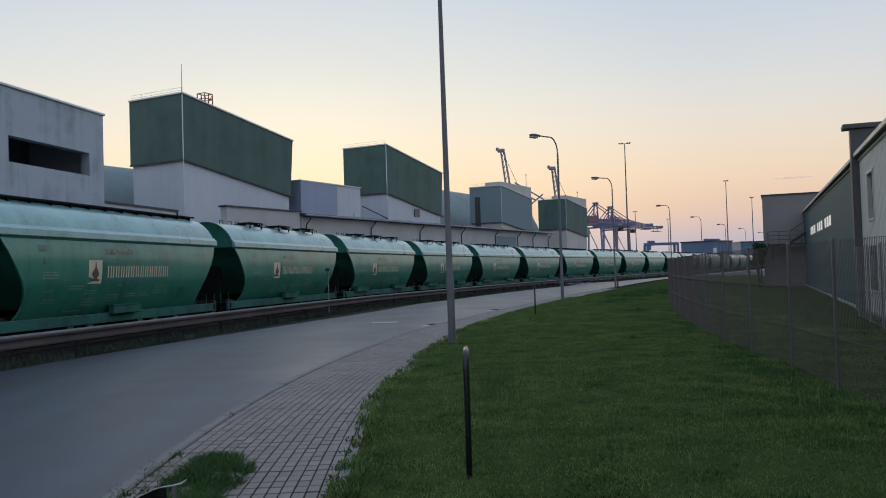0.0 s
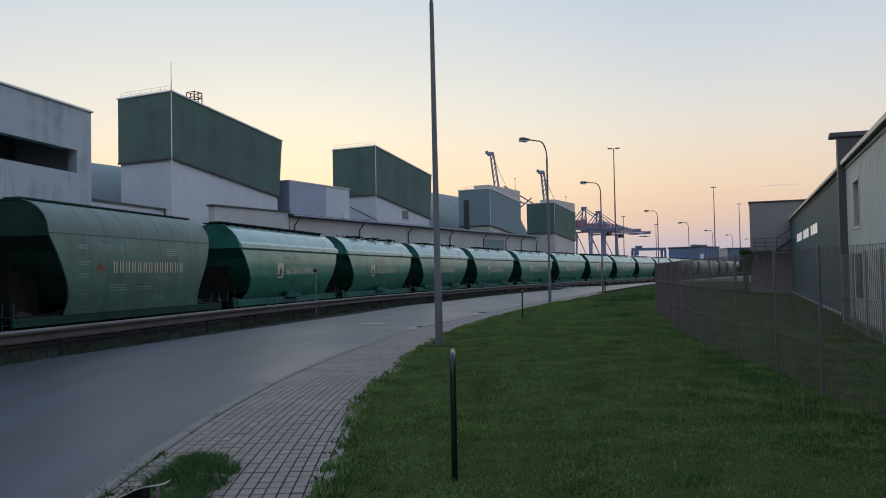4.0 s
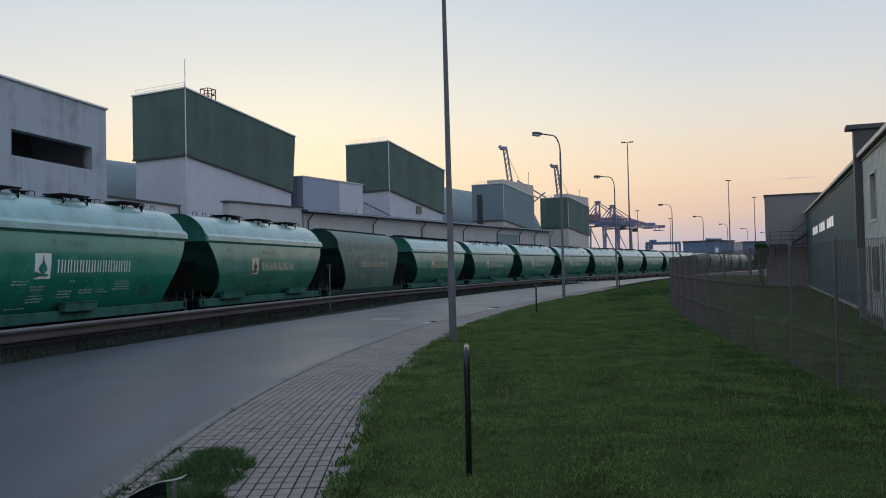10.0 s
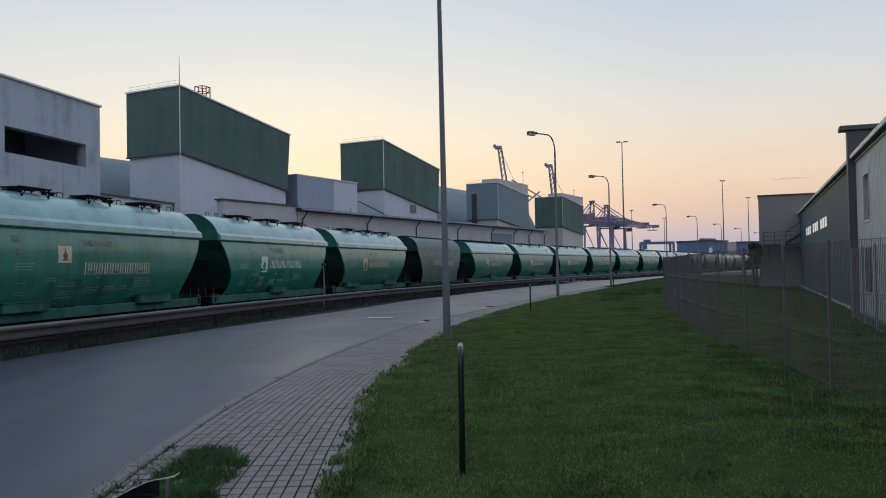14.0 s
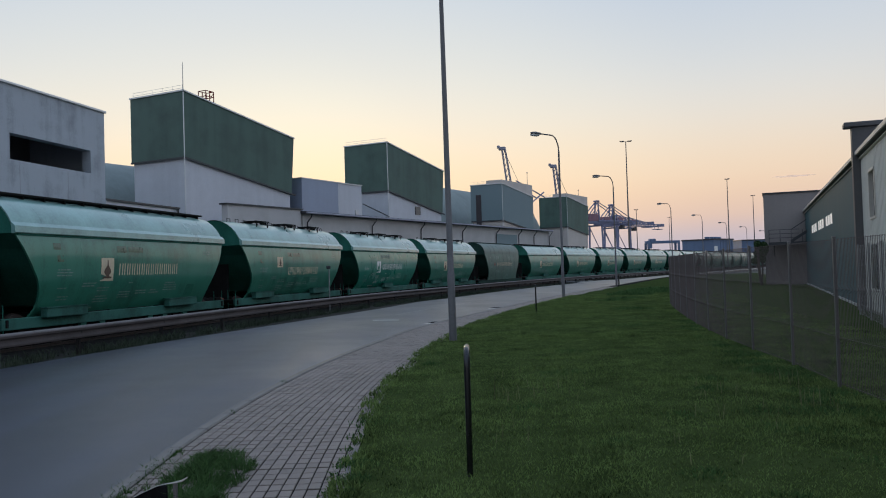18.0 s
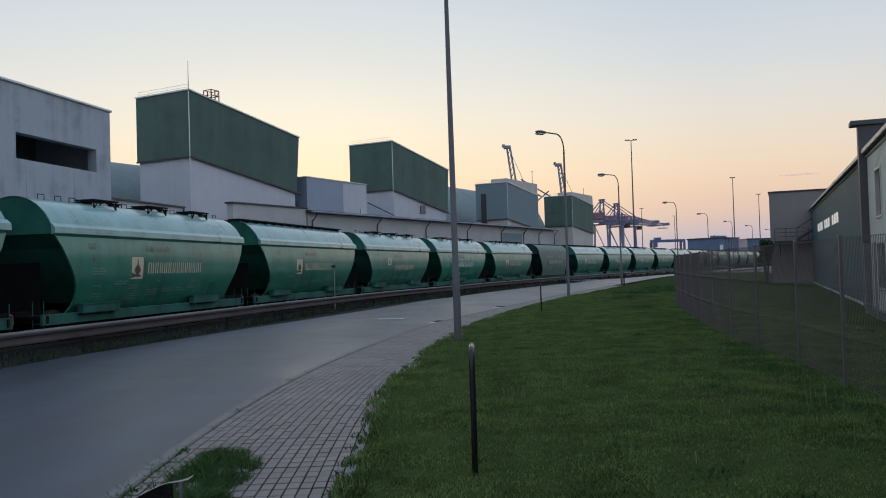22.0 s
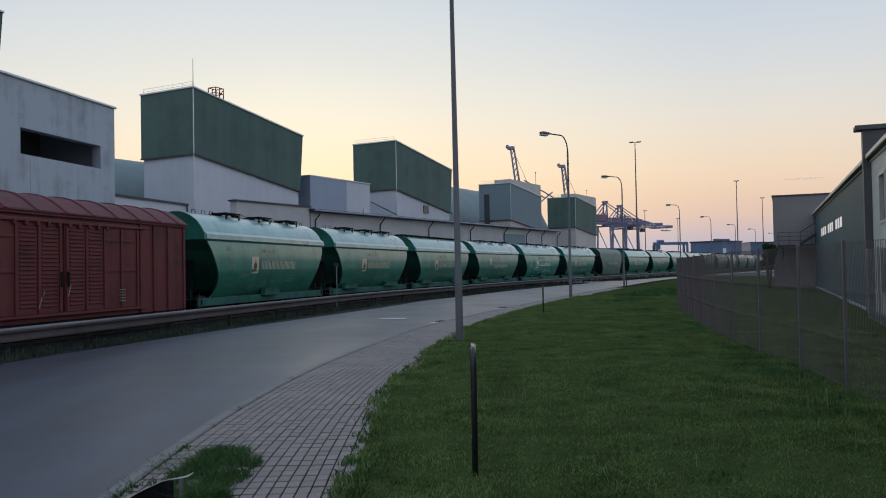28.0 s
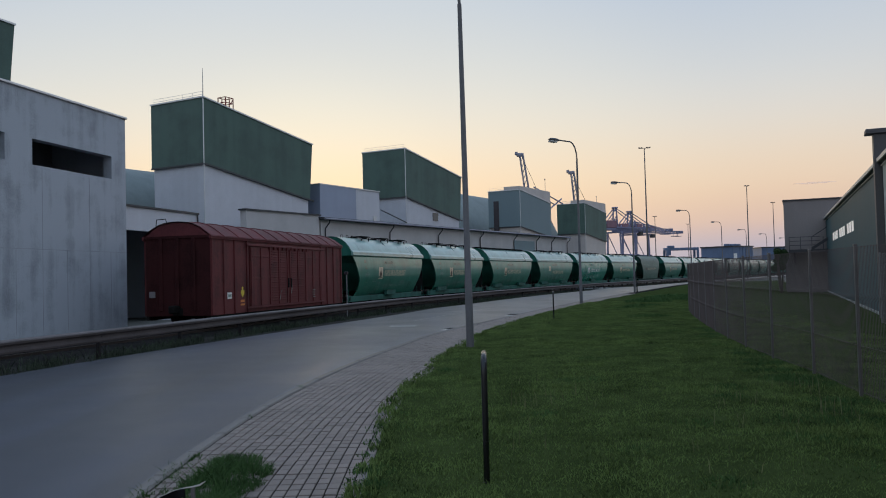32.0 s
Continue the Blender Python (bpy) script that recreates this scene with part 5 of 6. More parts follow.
        # dark block and plate added to stand for the darkness between wagons
        if old:
            part("hopper_foot", Geo().box((sx * 4.95, 0.50, 1.30), (1.3, 1.7, 1.6), None, 0.03), M["under"], ob, "added dark block closing the view past the hopper end")
        part("end_plate", Geo().box((sx * 5.75, 0.40, 1.60), (0.05, 1.7, 1.6)), M["under"], ob, "added dark plate closing the view between wagons")
        g = Geo()
        g.box((sx * 5.9, 0, 0.78), (1.35, 2.3, 0.10), None, 0.01)
        g.box((sx * 6.45, 0, 0.72), (0.10, 2.5, 0.22), None, 0.01)
        part("end_platform", g, M["under"], ob)
        g = Geo()
        for y in (-1.18, -0.82):
            g.tube([(sx * 6.55, y, 0.30), (sx * 6.55, y, 1.25)], 0.016, 6)
        for z in (0.35, 0.60):
            g.tube([(sx * 6.55, -1.18, z), (sx * 6.55, -0.82, z)], 0.014, 6)
        part("ladder", g, M["wagon_dark"], ob, "green steel end ladder")
        g = Geo()
        g.box((sx * 6.85, 0, 0.80), (0.75, 0.24, 0.26), None, 0.04)
        g.box((sx * 7.12, 0.08, 0.80), (0.26, 0.34, 0.34), None, 0.06)
        part("coupler", g, M["under"], ob)
        if sx > 0:
            part("release_lever", Geo().tube([(6.72, -1.12, 0.52), (6.74, -1.14, 0.72), (6.70, -1.16, 0.90), (6.62, -1.10, 0.96)], 0.022, 6), M["lever_red"], ob, "small faded red release lever", smooth=True)
        g = Geo()
        g.tube([(sx * 6.6, 0.45, 0.75), (sx * 6.85, 0.5, 0.5), (sx * 7.1, 0.45, 0.55)], 0.03, 6)
        part("brake_hose", g, M["under"], ob)
    # hopper bottoms, centre sill
    g = Geo()
    g.box((0, 0, 0.78), (13.0, 0.42, 0.32), None, 0.02)
    part("centre_sill", g, M["under"], ob)
    for x in (-2.0, 0.6, 2.3):
        g = Geo()
        g.prism([(-0.9, 1.0), (0.9, 1.0), (0.35, 0.32), (-0.35, 0.32)], lambda a, b: (x + a, -0.95, b), lambda a, b: (x + a, 0.95, b))
        part("discharge_hopper", g, M["under"], ob)
    for x in (-4.6, 4.6):
        bogie_parts(ob, x)
    return ob


def boxcar():
    ob = thing("boxcar", None, None, "rust-red covered goods wagon with ribbed sides and sliding doors", "freight wagon", "freight train")
    L, W, EZ, FZ, RZ = 14.27, 1.42, 3.68, 0.56, 4.30
    half = ((1.56, 0.0), (1.34, 0.17), (1.06, 0.37), (0.78, 0.51), (0.50, 0.58), (0.25, 0.612))
    ROOF_ARC = [(y, EZ + z) for y, z in half] + [(0.0, RZ)] + [(-y, EZ + z) for y, z in half[::-1]]
    for sy in (-1, 1):
        part("side_wall", rect_prism(Geo(), -L / 2, L / 2, sy * W - 0.03, sy * W + 0.0, FZ, EZ), M["boxcar"], ob)
    for sx in (-1, 1):
        g = Geo()
        arc = [(y * 0.96, z - 0.05 * (z > EZ)) for y, z in ROOF_ARC]
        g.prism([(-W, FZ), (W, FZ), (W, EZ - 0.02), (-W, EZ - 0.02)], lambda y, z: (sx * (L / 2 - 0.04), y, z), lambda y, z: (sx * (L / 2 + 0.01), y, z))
        e = part("end_wall", g, M["boxcar_end"], ob, "sooty dark red end wall with shade in its colour")
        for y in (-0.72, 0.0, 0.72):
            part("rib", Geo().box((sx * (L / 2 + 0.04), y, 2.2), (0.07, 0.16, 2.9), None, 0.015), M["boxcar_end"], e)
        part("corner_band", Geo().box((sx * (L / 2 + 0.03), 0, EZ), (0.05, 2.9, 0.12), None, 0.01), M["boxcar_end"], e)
        g = Geo()
        g.prism(arc, lambda y, z: (sx * (L / 2 - 0.04), y, z), lambda y, z: (sx * (L / 2 + 0.05), y, z))
        part("gable", g, M["boxcar_roof"], ob, "red arched gable sheet")
    # roof with raised ribs
    g = Geo()
    arc = ROOF_ARC
    for d in (0.0, -0.03):
        g.grid([[(x, y, z + d) for y, z in arc] for x in np.linspace(-L / 2 - 0.08, L / 2 + 0.08, 9)])
    roof = part("roof", g, M["boxcar_roof"], ob, "red arched roof", smooth=True)
    for x in np.linspace(-L / 2 + 0.9, L / 2 - 0.6, 11):
        g = Geo()
        g.grid([[(x + dx, y * 1.005, z + dz) for y, z in arc] for dx, dz in ((-0.055, 0.002), (-0.03, 0.042), (0.03, 0.042), (0.055, 0.002))])
        part("roof_rib", g, M["boxcar_roof"], roof)
    for sy in (-1, 1):
        part("eave_band", Geo().box((0, sy * (W + 0.06), EZ - 0.03), (L + 0.2, 0.10, 0.16), None, 0.015), M["boxcar_roof"], ob)
        g = Geo()
        # upright ribs outside the doors
        for x in (-7.05, -6.1, -5.2, -4.1, 4.15, 5.0, 5.95, 7.05):
            part("side_rib", Geo().box((x, sy * (W + 0.04), 2.08), (0.15, 0.09, 3.02), None, 0.02), M["boxcar"], ob)
        # pressed sheets between the outer ribs
        g = Geo()
        for x0, x1 in ((-6.95, -6.2), (-6.0, -5.3), (5.1, 5.85), (6.05, 6.95)):
            for z in np.arange(0.95, 3.5, 0.36):
                g.box(((x0 + x1) / 2, sy * (W + 0.012), z), (x1 - x0, 0.03, 0.05), None, 0.01)
        tagged(part("pressings", g, M["boxcar"], ob), kind="stuff")
        # two sliding doors, hung from a rail
        for x0, x1, louv in ((-3.95, -0.05, 1), (0.05, 3.95, -1)):
            g = Geo()
            rect_prism(g, x0, x1, sy * (W + 0.05), sy * (W + 0.10), 0.80, 3.35)
            door = part("sliding_door", g, M["boxcar"], ob, "red sliding door with pressed louvres")
            for x in np.linspace(x0 + 0.1, x1 - 0.1, 5):
                part("stile", Geo().box((x, sy * (W + 0.12), 2.07), (0.12, 0.05, 2.5), None, 0.012), M["boxcar"], door)
            g = Geo()
            xs = np.linspace(x0 + 0.1, x1 - 0.1, 5)
            for k in range(4):
                if (k >= 2) == (louv > 0):
                    for z in np.arange(1.0, 3.2, 0.115):
                        g.box(((xs[k] + xs[k + 1]) / 2, sy * (W + 0.105), z), (0.66, 0.05, 0.05), None, 0.012)
                else:
                    g.box(((xs[k] + xs[k + 1]) / 2, sy * (W + 0.11), 2.0), (0.75, 0.04, 0.10), None, 0.01)
                    g.box(((xs[k] + xs[k + 1]) / 2, sy * (W + 0.11), 2.95), (0.75, 0.04, 0.08), None, 0.01)
            tagged(part("louvres", g, M["boxcar"], door), kind="stuff")
            part("latch", Geo().box((x1 - 0.1 if louv > 0 else x0 + 0.1, sy * (W + 0.16), 1.75), (0.10, 0.06, 0.45), None, 0.015), M["under"], door)
        for x in np.linspace(-2.1, 2.1, 10):
            part("hanger", Geo().box((x, sy * (W + 0.15), 3.34), (0.13, 0.09, 0.16), None, 0.02), M["boxcar"], ob)
        part("door_rail", Geo().box((0, sy * (W + 0.13), 3.42), (8.6, 0.08, 0.10), None, 0.015), M["boxcar_roof"], ob)
        part("door_rail", Geo().box((0, sy * (W + 0.11), 0.74), (8.6, 0.08, 0.08), None, 0.01), M["boxcar"], ob)
        part("side_sill", Geo().box((0, sy * (W - 0.06), 0.48), (L, 0.12, 0.16), None, 0.01), M["under"], ob)
    # plates on the road-side wall
    part("plate", Geo().box((-5.68, -(W + 0.03), 1.30), (0.36, 0.03, 0.26), None, 0.005), M["white_mark"], ob, "white plate")
    g = Geo()
    g.prism([(0, -0.21), (0.14, -0.06), (0.14, 0.06), (0.05, 0.10), (0.05, 0.22), (-0.05, 0.22), (-0.05, 0.10), (-0.14, 0.06), (-0.14, -0.06)], lambda a, b: (-4.55 + a, -(W + 0.03), 1.42 + b), lambda a, b: (-4.55 + a, -(W + 0.045), 1.42 + b))
    part("plate", g, M["yellow"], ob, "yellow diamond plate")
    part("plate", Geo().box((-4.55, -(W + 0.03), 1.05), (0.34, 0.02, 0.10), None, 0.004), M["orange"], ob, "orange plate")
    part("plate", Geo().box((-4.55, -(W + 0.03), 0.90), (0.36, 0.02, 0.08), None, 0.004), M["orange"], ob, "orange plate")
    for x, z, w, h in ((-6.55, 2.95, 0.36, 0.05), (-6.6, 2.85, 0.06, 0.16), (-5.72, 2.28, 0.34, 0.05), (-5.85, 2.12, 0.05, 0.20), (-5.5, 2.12, 0.05, 0.20), (-5.68, 1.30, 0.26, 0.10)):
        q = 0.048 if z < 1.5 else 0.018
        part("stencil", Geo().box((x, -(W + q), z), (w, 0.004, h)), M["pale_mark"], ob, "faint stencilled bar")
    g = Geo()
    for k in range(5):
        g.box((2.9, -(W + 0.16), 1.02 + k * 0.09), (0.34 - 0.05 * (k % 2), 0.008, 0.022))
    part("small_stencil", g, M["pale_mark"], ob, "faint stencilled lines")
    for x0, z0, x1, z1 in ((-1.15, 0.95, -1.0, 1.25), (-0.95, 1.3, -0.9, 1.45), (0.15, 1.25, 0.28, 1.6)):
        part("scuff", Geo().strut((x0, -(W + 0.15), z0), (x1, -(W + 0.15), z1), 0.010, 0.022), M["pale_mark"], ob, "pale scuff")
    g = Geo()
    g.tube([(-L / 2 + 0.1, 0.5, RZ - 0.1), (-L / 2 - 0.02, 0.5, RZ + 0.12), (-L / 2 - 0.02, 0.9, RZ + 0.10), (-L / 2 + 0.0, 0.95, RZ - 0.25)], 0.02, 6)
    part("grab_rail", g, M["under"], ob)
    part("plate", Geo().box((-L / 2 - 0.05, 1.12, 1.42), (0.02, 0.26, 0.24)), M["far_wall"], ob, "worn grey plate")
    part("centre_sill", Geo().box((0, 0, 0.72), (14.4, 0.42, 0.30), None, 0.02), M["under"], ob)
    part("floor", Geo().box((0, 0, FZ + 0.06), (L - 0.1, 2 * W - 0.1, 0.12)), M["under"], ob)
    for sx in (-1, 1):
        part("coupler", Geo().box((sx * 7.3, 0.05, 0.82), (0.55, 0.3, 0.32), None, 0.05), M["under"], ob)
    for x in (-5.0, 5.0):
        bogie_parts(ob, x)
    return ob


PLAIN = "dark green hopper wagon with pale eave and roof hatches"
MIDDLE = ((-1.05, 0.55),)
protos = {
    "plain": hopper("plain", PLAIN),
    "plain_single": hopper("plain", PLAIN, MIDDLE),
    "board": hopper("board", "dark green hopper wagon with one long dark roof hatch", brackets=True),
    "board_single": hopper("board", "dark green hopper wagon with one long dark roof hatch", MIDDLE, True),
    "new": hopper("new", "fresh bright green hopper wagon with white lettering bars", MIDDLE),
    "small": hopper("small", "dark green hopper wagon with a small square emblem"),
    "old": hopper("old", "faded grey-green hopper wagon with seamed sides and cream lettering bars"),
}
STYLE = {1: "plain_single", 3: "board", 4: "small", 5: "new", 7: "old", 8: "board_single", 9: "plain_single", 14: "board", 19: "board", 22: "old", 25: "board"}
train, used = [], set()
for n in range(1, N_HOP + 1):
    st = STYLE.get(n, "plain")
    if st in used:
        w = copy_thing(protos[st], Matrix.Identity(4))
    else:
        w = protos[st]
        used.add(st)
    train.append((n, w))
train.append((0, boxcar()))


def train_s(n, t):
    """Where the middle of wagon n is along the railway at t seconds."""
    u = t - 28.5
    return 0.474 + (n - 1) * PITCH_S + 3.918 * u - 0.00374 * u * u + (7.06 if n else 6.19) - (0.25 if STYLE.get(n) == "old" else 0.0)


def wagon_pose(n, t):
    s = train_s(n, t)
    a, b = track(s - 4.6), track(s + 4.6)
    c = (a + b) / 2
    return pose(c.x, c.y, RAIL_Z, 0, 0, math.degrees(math.atan2(b.y - a.y, b.x - a.x)))


def motions():
    for n, w in train:
        walk(w, [(t, wagon_pose(n, t)) for t in range(33)])


# ---- the port beyond ----
def mast(x, y, h, arm=0.5):
    ob = thing("light_mast", None, None, "tall slim floodlight mast", "light mast", "floodlight masts", at=pose(x, y, GROUND_Z))
    part("pole", Geo().tube([(0, 0, 0), (0, 0, h)], [0.20, 0.08], 10), M["pole"], ob, smooth=True)
    g = Geo()
    g.strut((-arm, 0.25 * arm, h), (arm, -0.25 * arm, h), 0.10)
    part("cross_arm", g, M["pole"], ob)
    for x_ in (-0.95 * arm, -0.5 * arm, 0.5 * arm, 0.95 * arm):
        part("floodlight", Geo().box((x_, -0.25 * x_, h + 0.12), (0.36, 0.36, 0.16), None, 0.04), M["pole"], ob)
    return ob


mast(43.0, 163, 26.0, 1.0)
for x, y, h in ((83.5, 217, 23.5), (106, 255, 22.0), (75.5, 276, 20.0), (102, 326, 20.0)):
    mast(x, y, h)


for x, y, h in ((28.8, 200, 24.6), (44.0, 215, 21.5)):
    ob = thing("antenna_mast", None, None, "thin steel antenna mast behind the towers", "mast", "antenna masts", at=pose(x, y, GROUND_Z))
    part("pole", Geo().tube([(0, 0, 0), (0, 0, h)], [0.14, 0.05], 8), M["galv"], ob, smooth=True)
    part("tip", Geo().box((0, 0, h), (0.3, 0.3, 0.3), None, 0.1), M["galv"], ob)


def quay_crane(x, y, head):
    """A ship-to-shore crane: x runs from the land legs towards the tip of the boom."""
    ob = thing("quay_crane", None, None, "blue ship-to-shore container crane with a level boom", "crane", "quay cranes", at=frame_at(x, y, head))
    steel = M["crane_blue"]
    for lx in (0, 15):
        for ly in (-6, 6):
            part("leg", Geo().strut((lx, ly, 0), (lx, ly * 0.85, 28), 0.85), steel, ob)
        part("sill_beam", Geo().strut((lx, -8, 2.5), (lx, 8, 2.5), 1.0), steel, ob)
        part("cross_beam", Geo().strut((lx, -7.6, 13), (lx, 7.6, 13), 0.7), steel, ob)
        part("top_beam", Geo().strut((lx, -7, 27.4), (lx, 7, 27.4), 1.0), steel, ob)
    for ly in (-6, 6):
        part("portal_beam", Geo().strut((0, ly * 0.93, 13), (15, ly * 0.93, 13), 0.8), steel, ob)
        part("brace", Geo().strut((0, ly * 0.85, 26.5), (15, ly * 0.95, 5), 0.38), steel, ob)
    for ly in (-2.4, 2.4):
        part("girder", Geo().strut((-14, ly, 29.4), (20, ly, 29.4), 0.8, 1.4), steel, ob)
        g = Geo()
        g.strut((20, ly, 29.0), (57, ly, 29.0), 0.45)
        g.strut((20, ly, 30.4), (57, ly, 30.4), 0.35)
        for k in range(14):
            g.strut((20 + k * 2.6, ly, 29.0 + 1.4 * (k % 2)), (22.6 + k * 2.6, ly, 30.4 - 1.4 * (k % 2)), 0.28)
        part("boom", g, steel, ob)
    for k in range(17):
        part("cross_tie", Geo().strut((-13 + k * 4, -2.4, 29.2), (-13 + k * 4, 2.4, 29.2), 0.45), steel, ob)
    # mast over the land legs, and the small frame over the boom's hinge
    for ly in (-2.2, 2.2):
        part("mast_post", Geo().strut((1.5, ly, 29), (1.5, ly * 0.5, 43.2), 0.7), steel, ob)
        part("hinge_post", Geo().strut((20.5, ly, 29), (19, ly * 0.7, 35.2), 0.7), steel, ob)
        part("hinge_post", Geo().strut((16, ly, 29), (19, ly * 0.7, 35.2), 0.6), steel, ob)
        for a, b, w in (((1.5, 42.8), (-13, 30), 0.5), ((1.5, 42.8), (19, 35), 0.42), ((19, 35), (33, 30.2), 0.4), ((19, 35), (46, 30.2), 0.34), ((1.5, 38.0), (-6, 30), 0.4)):
            part("stay", Geo().strut((a[0], ly * 0.5, a[1]), (b[0], ly, b[1]), w), steel, ob)
    part("mast_head", Geo().box((1.5, 0, 43.3), (2.6, 3.4, 1.0), None, 0.2), steel, ob)
    part("mast_brace", Geo().strut((1.5, -1.8, 35.5), (1.5, 1.8, 35.5), 0.6), steel, ob)
    part("machine_house", Geo().box((-4.5, 0, 32.6), (9.0, 5.6, 4.6), None, 0.2), M["crane_red"], ob, "reddish machine house")
    part("winch_house", Geo().box((23.5, 0, 32.0), (5.0, 4.0, 2.6), None, 0.2), M["crane_red"], ob, "small reddish winch house")
    part("walkway", Geo().box((14, -3.4, 30.5), (30, 0.5, 1.0)), steel, ob)
    part("cabin", Geo().box((26, 0, 26.9), (3, 3, 2.6), None, 0.2), M["trim"], ob)
    part("boom_tip", Geo().box((57, 0, 29.8), (2.0, 5.2, 2.0), None, 0.2), steel, ob)
    part("tip_platform", Geo().box((53, 0, 26.9), (7.0, 4.4, 0.4)), steel, ob)
    for ly in (-1.8, 1.8):
        part("hanger", Geo().strut((52, ly, 27), (52, ly, 29), 0.25), steel, ob)
    return ob


quay_crane(121.1, 540, 53)
quay_crane(139.6, 578, 53)


def jib(x, y, lean_to, h):
    """The raised jib of a mobile harbour crane behind the towers."""
    ob = thing("harbour_crane", None, None, "raised lattice jib of a harbour crane", "crane", "harbour cranes", at=pose(x, y, 0))
    g = Geo()
    top = Vector((lean_to[0], lean_to[1], h))
    base = Vector((0, 0, 9))
    for dx, dy in ((-0.5, -0.5), (0.5, -0.5), (0.5, 0.5), (-0.5, 0.5)):
        g.strut(base + Vector((dx * 1.5, dy * 1.5, 0)), top + Vector((dx * 0.9, dy * 0.9, 0)), 0.32)
    n = 16
    for k in range(n):
        a, b = base.lerp(top, k / n), base.lerp(top, (k + 1) / n)
        w = 0.75 - 0.4 * k / n
        g.strut(a + Vector((-w, -w, 0)), b + Vector((w, -w, 0)), 0.18)
        g.strut(a + Vector((w, -w, 0)), b + Vector((w, w, 0)), 0.14)
        g.strut(a + Vector((-w, -w, 0)), b + Vector((-w, w, 0)), 0.14)
    part("jib", g, M["hazed_grey"], ob)
    g = Geo()
    g.box(top + Vector((-0.4, 0, 0.3)), (2.0, 0.9, 1.0), None, 0.2)
    g.box(top + Vector((-1.4, 0, 0.7)), (0.8, 0.7, 0.9), None, 0.15)
    part("jib_head", g, M["hazed_grey"], ob)
    part("tower", Geo().strut((0, 0, 0), (0, 0, 12), 2.6), M["hazed_grey"], ob)
    part("hoist_rope", Geo().strut(top, (7, 0, 10), 0.09), M["trim"], ob)
    return ob


jib(30.2, 230, (-3.3, 0), 34.2)
jib(46.6, 250, (-2.3, 0), 31.4)

# straddling gantry and long blue depot on the horizon
ob = thing("yard_gantry", None, None, "blue yard gantry crane", "crane", at=frame_at(130, 458, 90))
for x in (0.6, 17.2):
    for y in (-3, 3):
        part("leg", Geo().strut((x, y, 0), (x, y, 13), 1.1), M["depot_blue"], ob)
part("girder", Geo().box((9, 0, 13.6), (19.0, 2.2, 1.5), None, 0.15), M["depot_blue"], ob)
part("trolley", Geo().box((3.4, 0, 14.9), (3.6, 2.6, 1.3), None, 0.2), M["depot_blue"], ob)
part("cabin", Geo().box((2.0, 0, 11.6), (2.4, 2.4, 2.6), None, 0.2), M["depot_blue"], ob)

ob = thing("blue_depot", None, None, "blue depot hall with a pale open gate on the horizon", "building", at=frame_at(111.5, 305, 49))
part("block", rect_prism(Geo(), 0, 14.5, 0, 12.8, GROUND_Z, 9.9), M["depot_blue"], ob)
part("roof", rect_prism(Geo(), -0.3, 14.8, -0.3, 13.1, 9.9, 10.4), M["trim"], ob)
for k in range(4):
    part("roof_vent", Geo().box((3 + k * 2.6, 4, 10.8), (1.0, 2, 0.8), None, 0.1), M["depot_blue"], ob)
part("gate", Geo().box((1.6, -0.05, 5.4), (2.2, 0.1, 4.4)), M["white_mark"], ob, "pale open gate")
for k in range(5):
    part("wall_rib", Geo().box((5 + k * 2.1, -0.06, 4.9), (0.25, 0.12, 9.6)), M["depot_blue"], ob)
ob = thing("blue_depot", None, None, "smaller blue depot hall on the horizon", "building", at=frame_at(132, 330, 90))
part("block", rect_prism(Geo(), 0, 30, 0, 14, GROUND_Z, 9.9), M["depot_blue"], ob)
part("roof", rect_prism(Geo(), -0.3, 30.3, -0.3, 14.3, 9.9, 10.3), M["trim"], ob)
ob = thing("far_store", None, None, "low reddish store beyond the train", "building", at=frame_at(88, 292, 105))
part("block", rect_prism(Geo(), 0, 70, 0, 20, GROUND_Z, 4.2), M["far_wall"], ob)
part("roof", rect_prism(Geo(), -0.3, 70.3, -0.3, 20.3, 4.2, 4.6), M["trim"], ob)


# bush before the brown hall
def bush(x, y, h, w, seed):
    rnd = random.Random(seed)
    ob = thing("bush", None, None, "dark green leafy bush", "bush", at=pose(x, y, 0))
    g = Geo()
    for k in range(6):
        a = rnd.uniform(0, 6.28)
        g.tube([(0, 0, -0.3), (w * 0.2 * math.cos(a), w * 0.2 * math.sin(a), h * 0.4), (w * 0.35 * math.cos(a), w * 0.35 * math.sin(a), h * 0.8)], [0.07, 0.05, 0.02], 6)
    part("limbs", g, M["bark"], ob)
    g = Geo()
    lobes = [(rnd.uniform(-0.35, 0.35) * w, rnd.uniform(-0.35, 0.35) * w, rnd.uniform(0.40, 0.88) * h, rnd.uniform(0.2, 0.32) * w) for _ in range(13)]
    for cx, cy, cz, r in lobes:
        for _ in range(420):
            d = Vector((rnd.gauss(0, 1), rnd.gauss(0, 1), rnd.gauss(0, 1))).normalized() * r * rnd.uniform(0.6, 1.1)
            p = Vector((cx, cy, cz)) + d
            s_ = rnd.uniform(0.04, 0.09)
            a, b = Vector((rnd.gauss(0, 1), rnd.gauss(0, 1), rnd.gauss(0, 1))).normalized() * s_, Vector((rnd.gauss(0, 1), rnd.gauss(0, 1), rnd.gauss(0, 1))).normalized() * s_
            g.add([p - a, p + b, p + a, p - b], [(0, 1, 2, 3)])
    part("crown", g, M["leaf"], ob)
    return ob


bush(24.05, 57.0, 3.25, 0.95, 3)

# a thin evening cloud low over the horizon
g = Geo()
rows = []
